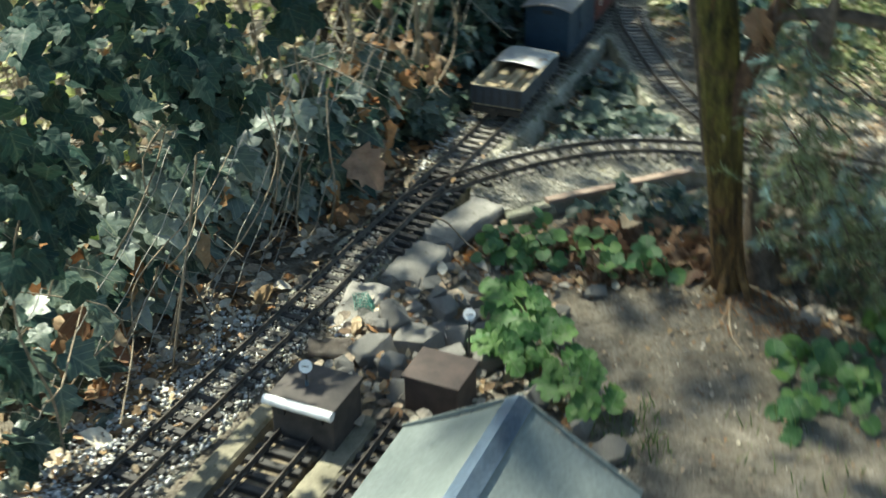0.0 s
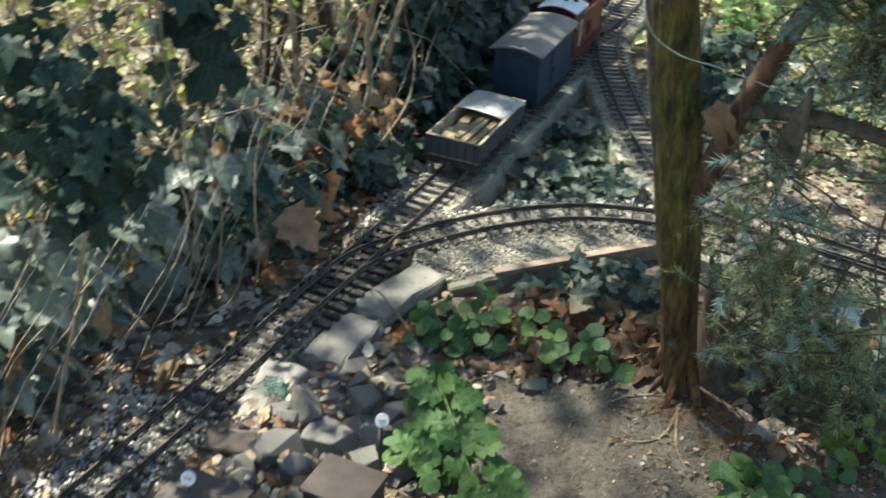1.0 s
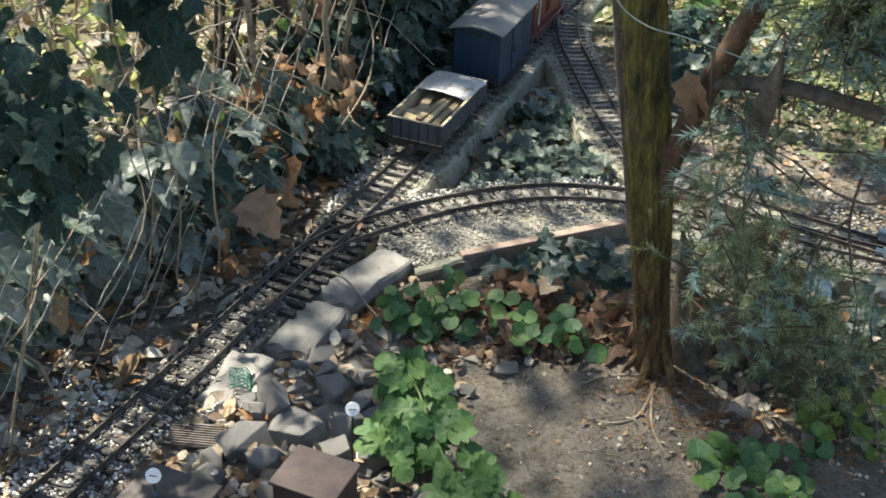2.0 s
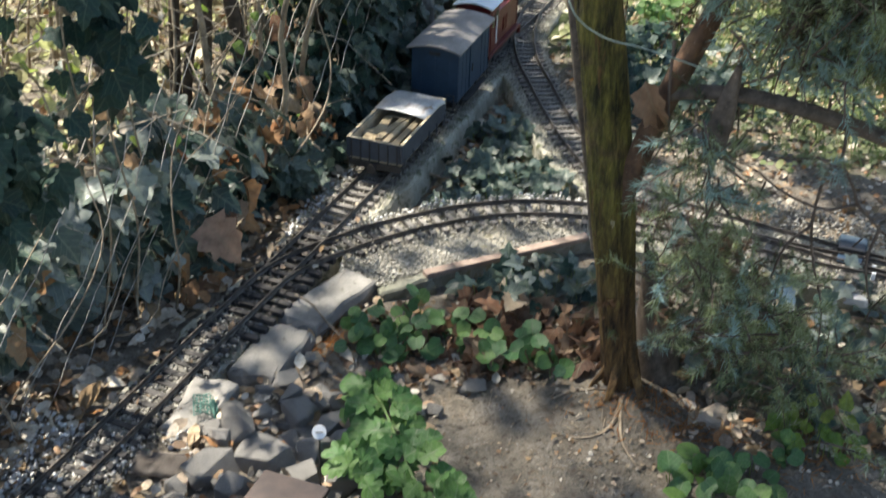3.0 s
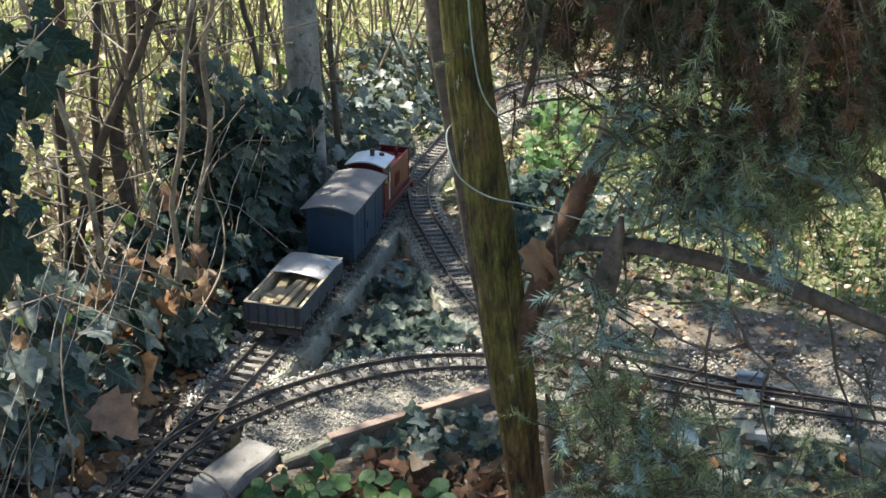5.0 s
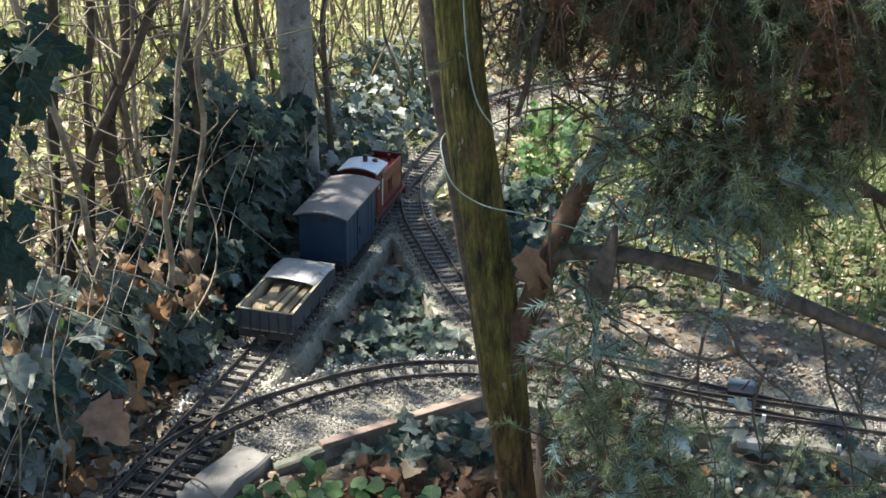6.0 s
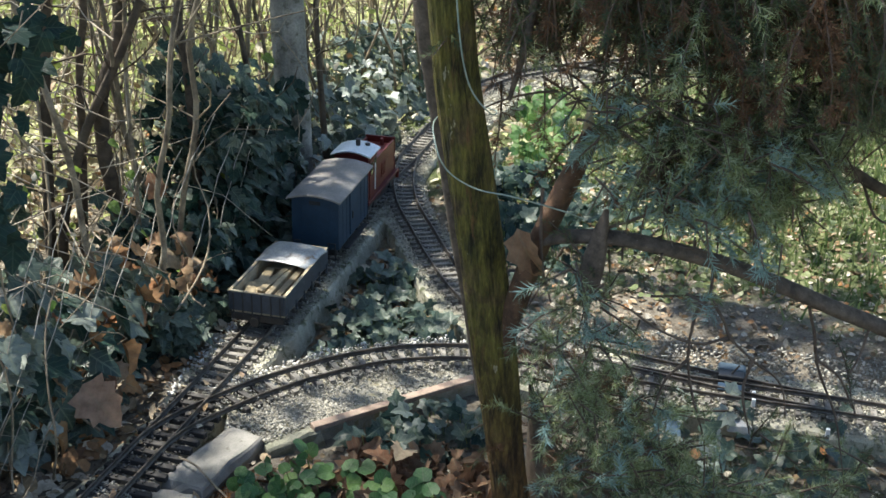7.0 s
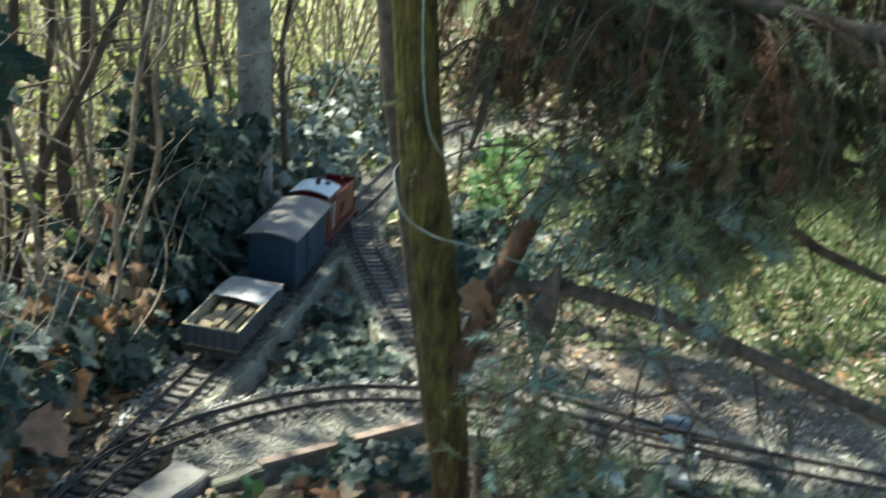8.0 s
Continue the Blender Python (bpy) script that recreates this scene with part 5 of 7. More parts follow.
stuff("white_gravel", joined([
    sown(5200, [p for p in main_line if 0.9 < p.y < 1.47], (0.15, 0.050), -0.0175, (0.002, 0.0052), 0.004),
    heaped(170, (-0.130, 1.456), (0.012, 0.011), -0.018, 0.013, (0.0022, 0.0052)),
    sown(160, [p for p in main_line if 1.45 < p.y < 1.95], (0.04, 0.05), -0.020, (0.003, 0.006), 0.003),
    sown(220, [p for p in curve_line if 0.07 < p.x < 0.5], (0.066, -0.045), -0.016, (0.0025, 0.006), 0.003),
    sown(420, [p for p in far_half if p.y < 3.1], (0.068, -0.045), -0.014, (0.0025, 0.006), 0.003)]), M_WHITE_CHIP, "white marble chippings strewn beside the track", "gravel")
stuff("track_grit", sown(4800, [p for p in main_line if p.y < 2.02], (0.044, 0.052), -0.0160, (0.0016, 0.0042)), M_GRIT, "grey gritty ballast under the near track", "ballast")
k = 1500
xy = np.c_[rng.uniform(0.12, 1.0, k), rng.uniform(1.15, 1.75, k)]
stuff("soil_pebbles", scattered(T_PEBBLE, np.c_[xy, ground_height(xy[:, 0], xy[:, 1])], turned(random_units(k, 1.5), random_units(k)), rng.uniform(0.0008, 0.0036, k) * rng.uniform(0.5, 1.2, k)), M_GRIT, "scattered small pale pebbles on soil", "pebbles")


def litter(n, xlim, ylim, size, keep, flat_up=2.2, lift=0.006, templates=T_OVAL):
    xy = np.c_[rng.uniform(*xlim, n), rng.uniform(*ylim, n)]
    xy = xy[keep(xy)]
    n = len(xy)
    z = ground_height(xy[:, 0], xy[:, 1]) + rng.uniform(0.001, lift, n)
    return scattered(templates, np.c_[xy, z], turned(random_units(n, flat_up), random_units(n)), rng.uniform(*size, n))


# straws and bits of stalk on the bare soil
bits = []
for _ in range(420):
    x, y = rng.uniform(0.2, 1.0), rng.uniform(1.12, 1.72)
    if rng.random() < 0.55:
        x, y = rng.normal(0.50, 0.10), rng.normal(1.50, 0.06)
    a, r = rng.uniform(0, 6.3), rng.uniform(0.008, 0.03)
    ends = [(x, y), (x + r * math.cos(a) * 0.5, y + r * math.sin(a) * 0.5 + 0.002), (x + r * math.cos(a), y + r * math.sin(a))]
    bits.append(tube_arrays([Vector((px, py, float(ground_height(px, py)) + 0.0015 + 0.002 * (i == 1))) for i, (px, py) in enumerate(ends)], [0.0007, 0.0004], 4))
stuff("straw", joined(bits), M_DRY, "bits of straw and dry stalk on soil", "straw")
# rusty dropped needles under the juniper and beside the slabs
bits = []
for cx, cy, sx, sy, count in ((0.052, 1.700, 0.016, 0.026, 150), (0.50, 1.540, 0.045, 0.022, 130), (0.57, 1.490, 0.040, 0.020, 130), (0.72, 1.45, 0.05, 0.03, 140), (0.085, 1.745, 0.02, 0.02, 60)):
    for _ in range(count):
        x, y, a, r = rng.normal(cx, sx), rng.normal(cy, sy), rng.uniform(0, 6.3), rng.uniform(0.006, 0.020)
        ends = [(x, y), (x + r * math.cos(a), y + r * math.sin(a))]
        bits.append(tube_arrays([Vector((px, py, float(ground_height(px, py)) + rng.uniform(0.001, 0.008))) for px, py in ends], [0.0008, 0.0005], 3))
stuff("needle_litter", joined(bits), M_RUSTNEEDLE, "rusty orange dropped juniper needles on soil", "needle litter")


def su(xy):
    d = xy - np.array([C0.x, C0.y])
    return d @ np.array([DV.x, DV.y]), d @ np.array([RV.x, RV.y])


def thinned(xy, share):
    return rng.random(len(xy)) < share


free = lambda xy: off_track(xy) > 0.065
stuff("leaf_litter", joined([
    litter(5200, (-0.75, 0.2), (1.0, 2.6), (0.010, 0.030), lambda q: (off_track(q) > 0.048) & (su(q)[1] < -0.045) & (su(q)[1] > -0.24), lift=0.012),
    litter(4200, (-1.0, 0.3), (1.0, 3.4), (0.018, 0.050), lambda q: free(q) & (su(q)[1] < -0.055) & (su(q)[1] > -0.75)),
    litter(9000, (0.5, 1.9), (2.0, 3.6), (0.006, 0.020), lambda q: free(q) & (su(q)[1] > 0.1)),
    litter(420, (0.0, 0.55), (1.60, 1.95), (0.008, 0.022), lambda q: (off_track(q) > 0.085) & (q[:, 1] < 1.86 + 0.3 * (q[:, 0] - 0.2))),
    litter(1300, (0.15, 1.1), (1.15, 1.75), (0.0025, 0.009), lambda q: free(q) & thinned(q, 0.8)),
    litter(200, (0.36, 0.85), (1.38, 1.62), (0.006, 0.012), free, lift=0.008),
    litter(700, (-0.2, 0.2), (1.22, 1.7), (0.010, 0.026), free, lift=0.02),
    litter(500, (0.15, 0.55), (2.05, 2.7), (0.02, 0.04), lambda q: free(q) & (su(q)[1] > 0.06)),
    litter(420, (0.55, 1.15), (1.45, 1.75), (0.014, 0.030), free, lift=0.015),
    litter(2600, (0.8, 2.0), (4.0, 5.4), (0.02, 0.05), free),
    litter(1900, (0.9, 3.0), (2.3, 4.5), (0.012, 0.03), free)]), M_LITTER, "brown and buff fallen leaves covering the soil", "leaf litter")
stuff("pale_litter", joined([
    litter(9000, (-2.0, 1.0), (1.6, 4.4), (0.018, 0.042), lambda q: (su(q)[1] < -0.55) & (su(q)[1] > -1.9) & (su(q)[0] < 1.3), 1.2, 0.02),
    litter(6000, (-2.2, 1.5), (2.9, 5.5), (0.02, 0.045), free, 1.2, 0.02)]), M_PALELITTER, "fallen leaves under the thicket, coloured pale as if sunlit", "leaf litter")
k = 260
i = rng.integers(0, len(main_line), k)
p = np.array([tuple(main_line[j]) for j in i]) + np.c_[rng.uniform(-0.06, 0.06, (k, 2)), np.full(k, -0.008)]
p = p[p[:, 1] < 2.1]
stuff("leaf_crumbs", scattered(T_OVAL, p, turned(random_units(len(p), 2), random_units(len(p))), rng.uniform(0.008, 0.02, len(p))), M_LITTER, "dry leaf crumbs lying between the rails", "leaf litter")


def blades(n, xlim, ylim, size, keep):
    tri = [(np.array([(-0.05, 0, 0), (0.05, 0, 0), (0.03, 0.1, 0.55), (-0.03, 0.1, 0.55), (0.0, 0.35, 1.0)]), np.array([(0, 1, 2), (0, 2, 3), (3, 2, 4)]))]
    xy = np.c_[rng.uniform(*xlim, n), rng.uniform(*ylim, n)]
    xy = xy[keep(xy)]
    n = len(xy)
    a = rng.uniform(0, 2 * np.pi, n)
    up = np.c_[rng.normal(0, 0.25, (n, 2)), np.ones(n)]
    return scattered(tri, np.c_[xy, ground_height(xy[:, 0], xy[:, 1])], turned(up, np.stack([np.cos(a), np.sin(a), 0 * a], -1)), rng.uniform(*size, n))


stuff("grass", joined([
    blades(60000, (0.95, 3.8), (2.0, 5.2), (0.02, 0.06), lambda q: ((q[:, 1] < 3.75) | (q[:, 0] > 1.8)) & (rng.random(len(q)) < np.exp(-((q[:, 0] - 1.7) ** 2 + (q[:, 1] - 2.9) ** 2) / 1.3)) & (rng.random(len(q)) < smooth_step(2.1, 2.9, q[:, 0] * 0.75 + q[:, 1] * 0.66)) & free(q)),
    blades(420, (0.40, 1.0), (1.0, 1.3), (0.01, 0.03), lambda q: thinned(q, 0.7)),
    blades(260, (0.20, 0.32), (1.18, 1.31), (0.01, 0.032), lambda q: thinned(q, 0.7))]), M_GRASS, "sparse yellow-green grass in sunlight", "grass")


stuff("dry_grass", blades(52000, (-2.9, 0.9), (2.4, 6.6), (0.02, 0.075), lambda q: (rng.random(len(q)) < np.exp(-((q[:, 0] + 0.7) ** 2 + (q[:, 1] - 4.7) ** 2) / 1.6)) & ((su(q)[1] < -1.35) | ((su(q)[1] < -0.7) & (su(q)[0] > 1.1)))), M_SUNGRASS, "grass beyond the thicket, coloured pale as if in sun", "grass")
n = 5200
xy = np.c_[rng.uniform(0.8, 2.1, n), rng.uniform(2.25, 3.3, n)]
xy = xy[free(xy) & (rng.random(n) < 0.25 + 0.75 * (waves(xy[:, 0] * 1.7, xy[:, 1] * 1.7) > 0.0))]
n = len(xy)
stuff("ground_cover", scattered(T_ROUND, np.c_[xy, ground_height(xy[:, 0], xy[:, 1]) + rng.uniform(0.004, 0.022, n)], turned(random_units(n, 2.2), random_units(n)), rng.uniform(0.007, 0.019, n)), M_COVER, "low yellow-green ground cover on the soil", "ground cover")


# ---- wire fence ----
fence = thing("wire_fence", Matrix.Identity(4), "rusty pale chain-link fence overgrown with ivy", "fence", kind="structure")
FU, HALF, STEP = -0.142, 0.036, 0.032
pieces = []
for way, thick in ((1, 0.0008), (-1, 0.0004)):
    for i in range(-25, 2):
        pts = []
        for j in range(11 + i % 3):
            z = -0.03 + j * STEP
            if i % 5 == 2:
                break
            at = i * 2 * HALF * 1.05 + way * j * HALF * 0.98
            at += 0.0045 * (1 if j % 2 else -1) + 0.006 * math.sin(i * 1.7 + j * 0.6)
            bulge = 0.014 * math.sin(at * 6) + 0.008 * math.sin(j * 0.5 + at * 3)
            pts.append(along(at, FU + bulge + way * 0.0012, z))
        if len(pts) > 1:
            pieces.append(tube_arrays(pts, [thick], 4))
stuff("netting", joined(pieces), M_WIRE, "thin galvanised diamond netting", "", fence)
for s in (-1.5, 2.1):
    part("post", cyl(bmesh.new(), along(s, FU - 0.02, -0.1), along(s, FU - 0.02, 0.95), 0.012, n=14), M_CONCRETE, fence, "weathered concrete fence post")


# ---- ivy ----
def ivy_leaves(n, s_lim, top, u_lim, size, low=0.0, power=1.0, out=1.0):
    """Leaves standing before and in the fence: places, turns and sizes. top gives the height along s."""
    s = rng.uniform(*s_lim, n)
    h = np.array([top(a) for a in s])
    z = low + (h - low) * rng.random(n) ** power
    u = rng.uniform(*u_lim, n)
    # the foot of the ivy stands back from the strewn verge beside the near track
    u = u - 0.085 * smooth_step(-0.48, -0.64, s) * smooth_step(-1.15, -0.98, s) * np.clip(1.2 - z / 0.22, 0.25, 1.0)
    p = along_np(s, u, z - 0.02)
    nrm = np.stack([0 * s + RV.x * out, 0 * s + RV.y * out, 0 * s + 1.05], -1) + rng.normal(0, 0.55, (n, 3))
    tip = np.stack([0 * s, 0 * s, 0 * s - 1.0], -1) + np.array([RV.x, RV.y, 0]) * 0.6 + rng.normal(0, 0.5, (n, 3))
    return p, turned(nrm, tip), rng.uniform(*size, n)


def ivy_clump(n, s, u, z, spread, size):
    """A hanging clump of ivy round one place."""
    p = along_np(rng.normal(s, spread[0], n), rng.normal(u, spread[1], n), rng.normal(z, spread[2], n))
    nrm = np.array([0.35, -0.75, 0.45]) + rng.normal(0, 0.5, (n, 3))
    tip = np.array([0.1, -0.2, -1.0]) + rng.normal(0, 0.45, (n, 3))
    return p, turned(nrm, tip), rng.uniform(*size, n)


def bush_top(s):
    return max(0.10, 0.43 * math.exp(-((s - 0.31) / 0.215) ** 2) + 0.05 * math.sin(s * 31))


def many(*sets):
    return tuple(np.concatenate(c) for c in zip(*sets))


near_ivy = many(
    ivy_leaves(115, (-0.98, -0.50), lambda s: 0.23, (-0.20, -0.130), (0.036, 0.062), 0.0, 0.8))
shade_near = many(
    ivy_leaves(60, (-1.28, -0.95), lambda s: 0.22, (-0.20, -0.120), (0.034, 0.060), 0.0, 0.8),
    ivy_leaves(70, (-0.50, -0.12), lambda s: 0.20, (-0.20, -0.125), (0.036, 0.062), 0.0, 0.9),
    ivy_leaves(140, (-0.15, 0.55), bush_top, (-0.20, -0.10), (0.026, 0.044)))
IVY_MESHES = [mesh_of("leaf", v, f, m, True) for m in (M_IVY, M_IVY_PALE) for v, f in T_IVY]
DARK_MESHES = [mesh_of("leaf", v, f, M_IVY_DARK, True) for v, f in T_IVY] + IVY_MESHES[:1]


def leaf_objects(parent, data, meshes, name="leaf"):
    for i, (p, r, k) in enumerate(zip(*data)):
        ob = part(name, meshes[i % len(meshes)], None, parent)
        m = Matrix([list(row) for row in r]).to_4x4()
        ob.matrix_world = Matrix.Translation(p) @ m @ Matrix.Diagonal((k, k, k, 1))


ivy = thing("ivy_on_fence", Matrix.Translation(along(0, FU, 0)), "dark glossy ivy climbing through the wire fence", "ivy")
ivy.matrix_world = Matrix.Identity(4)
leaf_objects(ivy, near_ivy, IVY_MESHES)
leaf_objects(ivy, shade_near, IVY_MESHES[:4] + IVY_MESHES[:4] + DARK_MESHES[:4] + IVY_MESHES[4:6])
rest = many(
    ivy_leaves(490, (-1.3, -0.1), lambda s: 0.17 + 0.05 * math.sin(s * 19), (-0.38, -0.135), (0.032, 0.056), 0.0, 1.2),
    ivy_leaves(200, (-0.15, 0.6), lambda s: 0.06, (-0.13, -0.075), (0.022, 0.045), 0.0),
    ivy_leaves(1300, (-0.18, 0.62), bush_top, (-0.36, -0.11), (0.024, 0.046), 0.0, 0.9),
    ivy_leaves(320, (-1.2, 0.1), lambda s: 0.20 + 0.06 * math.sin(s * 13), (-0.70, -0.24), (0.028, 0.048), 0.0),
    ivy_leaves(900, (0.5, 1.9), lambda s: 0.16 + 0.06 * math.sin(s * 9), (-0.45, -0.075), (0.026, 0.050), -0.02, 1.3, 0.5))
stuff("foliage", scattered(T_IVY, *rest), M_IVY, "dense dark ivy leaves", "", ivy, smooth=True)
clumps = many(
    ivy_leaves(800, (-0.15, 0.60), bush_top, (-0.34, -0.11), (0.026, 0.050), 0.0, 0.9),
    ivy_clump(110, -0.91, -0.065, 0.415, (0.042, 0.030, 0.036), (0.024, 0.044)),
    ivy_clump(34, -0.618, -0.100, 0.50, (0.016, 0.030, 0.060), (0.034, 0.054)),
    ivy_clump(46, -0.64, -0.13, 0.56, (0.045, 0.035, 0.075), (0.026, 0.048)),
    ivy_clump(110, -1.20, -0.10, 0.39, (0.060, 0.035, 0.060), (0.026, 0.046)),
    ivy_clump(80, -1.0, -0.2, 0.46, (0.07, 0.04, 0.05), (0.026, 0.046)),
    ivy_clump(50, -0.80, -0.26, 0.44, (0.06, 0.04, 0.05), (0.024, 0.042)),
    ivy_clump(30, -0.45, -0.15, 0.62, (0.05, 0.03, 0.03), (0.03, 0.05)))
stuff("hanging_foliage", scattered(T_IVY, *clumps), M_IVY_DARK, "blackish-green ivy leaves in clumps, darkened to stand in for shade", "", ivy, smooth=True)
# leaves in the lit ivy colour, set where the fence looks bright
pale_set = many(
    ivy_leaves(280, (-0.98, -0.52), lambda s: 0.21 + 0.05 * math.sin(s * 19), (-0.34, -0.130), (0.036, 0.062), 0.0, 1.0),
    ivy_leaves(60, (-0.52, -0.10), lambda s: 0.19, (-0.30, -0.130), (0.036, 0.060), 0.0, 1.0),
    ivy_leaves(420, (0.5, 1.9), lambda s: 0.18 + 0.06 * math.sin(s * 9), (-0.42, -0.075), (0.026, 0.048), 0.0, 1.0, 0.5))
stuff("pale_foliage", scattered(T_IVY, *pale_set), M_IVY_PALE, "ivy leaves coloured pale to stand in for skylight on them", "", ivy, smooth=True)

pieces = []
g = random.Random(5)
for k in range(24):
    s0, z0 = g.uniform(-1.25, 0.5), g.uniform(-0.02, 0.05)
    run, rise = g.uniform(-0.05, 0.45), g.uniform(0.05, 0.38)
    u0 = g.uniform(-0.19, -0.10)
    pts = [along(s0 + run * t + 0.06 * math.sin(t * 5 + k), u0 + 0.03 * math.sin(t * 7 + k * 2), z0 + rise * t ** 0.9) for t in (0, 0.2, 0.4, 0.6, 0.8, 1.0)]
    pieces.append(tube_arrays(sampled(pts, 0.03), [g.uniform(0.0012, 0.0026), 0.0008], 5))
for s, u, z, rise in ((-0.93, -0.10, 0.0, 0.44), (-0.90, -0.12, 0.02, 0.42), (-0.62, -0.16, 0.0, 0.66), (-0.56, -0.15, 0.0, 0.60), (-1.2, -0.12, 0.0, 0.44), (-0.47, -0.17, 0.0, 0.66)):
    pts = [along(s - 0.05 + 0.05 * t + 0.035 * math.sin(5 * t + s * 9), u + 0.035 * t + 0.01 * math.sin(7 * t), z + rise * t) for t in (0, 0.25, 0.5, 0.75, 1.0)]
    pieces.append(tube_arrays(sampled(pts, 0.03), [0.0020, 0.0012], 6))
stuff("vines", joined(pieces), M_DRY, "thin dry tangled vine stems", "", ivy)

dead = ivy_leaves(230, (-1.15, 0.05), lambda s: 0.17, (-0.28, -0.125), (0.03, 0.058))
leaf_thing = thing("withered_leaves", Matrix.Identity(4), "withered orange-brown leaves caught in the fence", "dead leaves")
leaf_objects(leaf_thing, dead, [mesh_of("leaf", v, f, M_DEAD, True) for v, f in T_CURL])
young = ivy_leaves(60, (-1.1, 0.6), lambda s: 0.40, (-0.42, -0.15), (0.018, 0.034))
young_thing = thing("young_bramble", Matrix.Identity(4), "fresh yellow-green bramble leaves behind the fence", "bramble")
leaf_objects(young_thing, young, [mesh_of("leaf", v, f, M_IVY_YOUNG, True) for v, f in T_OVAL[:2] + T_BALM[:1]])


def ground_ivy(name, n, spots, spread, size, label, lift=0.035, meshes=None, templates=None, group=""):
    """A low plant: single leaves on short stalks over the ground."""
    plant = thing(name, Matrix.Identity(4), label, "plant", group)
    at = np.array(spots)[rng.integers(0, len(spots), n)] + rng.normal(0, spread, (n, 2))
    z = ground_height(at[:, 0], at[:, 1]) + rng.uniform(0.006, lift, n)
    nrm = random_units(n, 2.4) + np.array([0, -0.5, 0])
    leaf_objects(plant, (np.c_[at, z], turned(nrm, random_units(n)), rng.uniform(*size, n)), meshes)
    pieces = []
    for (x, y), zz in zip(at, z):
        gz = float(ground_height(x, y))
        pieces.append(tube_arrays([Vector((x + 0.006, y + 0.008, gz - 0.003)), Vector((x + 0.003, y + 0.004, (gz + zz) / 2)), Vector((x, y, zz))], [0.0009, 0.0006], 4))
    stuff("stalk_growth", joined(pieces), M_IVY_YOUNG, "thin green stalks", "", plant)
    return plant


ROUND_MESHES = [mesh_of("leaf", v, f, M_ROUND, True) for v, f in T_ROUND]
PALM_MESHES = [mesh_of("leaf", v, f, M_BALM, True) for v, f in T_LOBE + T_PALM[:1]]
BALM_MESHES = [mesh_of("leaf", v, f, M_BALM, True) for v, f in T_BALM]
ground_ivy("pit_ivy", 260, [(0.30, 2.25), (0.38, 2.35), (0.42, 2.25), (0.36, 2.18), (0.42, 2.45), (0.25, 2.14), (0.45, 2.17), (0.34, 2.32), (0.385, 2.46), (0.33, 2.24)], 0.024, (0.022, 0.038), "dark ivy in the hollow between the tracks", 0.05, IVY_MESHES[:4])
ground_ivy("edge_ivy", 85, [(0.30, 1.85), (0.36, 1.86), (0.42, 1.88), (0.40, 1.80), (0.34, 1.80), (0.46, 1.85)], 0.022, (0.022, 0.040), "grey-green ivy below the cement deck", 0.055, IVY_MESHES[:4] + DARK_MESHES[:4] + IVY_MESHES[:4] + IVY_MESHES[4:6])
ground_ivy("shade_ivy", 150, [(0.72, 1.76), (0.85, 1.82), (0.91, 1.75), (1.0, 1.72), (1.06, 1.80), (0.95, 1.66), (0.80, 1.74), (0.62, 1.66), (0.70, 1.62), (0.80, 1.66), (0.75, 1.56), (0.90, 1.60)], 0.045, (0.024, 0.044), "dark ivy in the shade under the juniper", 0.05, IVY_MESHES[:5])
ground_ivy("round_leaved_plant", 105, [(0.115, 1.70), (0.15, 1.72), (0.20, 1.755), (0.235, 1.74), (0.19, 1.69), (0.29, 1.66), (0.33, 1.66), (0.37, 1.645), (0.27, 1.70), (0.14, 1.66)], 0.020, (0.018, 0.030), "fresh green round-leaved plants on the soil", 0.045, ROUND_MESHES)
ground_ivy("round_leaved_plant", 72, [(0.512, 1.384), (0.562, 1.418), (0.577, 1.370), (0.618, 1.410), (0.515, 1.310), (0.571, 1.285), (0.485, 1.268), (0.612, 1.335), (0.545, 1.345), (0.66, 1.44)], 0.017, (0.018, 0.031), "green round-leaved plants by the wedge stone", 0.035, ROUND_MESHES)
ground_ivy("yellowing_plant", 26, [(0.715, 1.47), (0.75, 1.49), (0.74, 1.45), (0.69, 1.485)], 0.016, (0.02, 0.034), "yellow-green leafy plant beside the juniper", 0.05, [mesh_of("leaf", v, f, M_IVY_YOUNG, True) for v, f in T_BALM])
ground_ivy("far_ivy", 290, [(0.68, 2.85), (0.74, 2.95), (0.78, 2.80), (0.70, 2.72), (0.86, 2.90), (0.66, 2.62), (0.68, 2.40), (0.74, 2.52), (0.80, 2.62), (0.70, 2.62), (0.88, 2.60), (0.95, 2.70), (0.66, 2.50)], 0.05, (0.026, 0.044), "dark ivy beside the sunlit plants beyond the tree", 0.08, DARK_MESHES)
ground_ivy("light_green_plant", 150, [(0.86, 3.10), (0.90, 3.25), (0.94, 3.38), (0.82, 2.95), (0.98, 3.42)], 0.042, (0.022, 0.040), "bright green leafy plants in sun beyond the tree", 0.14, BALM_MESHES)


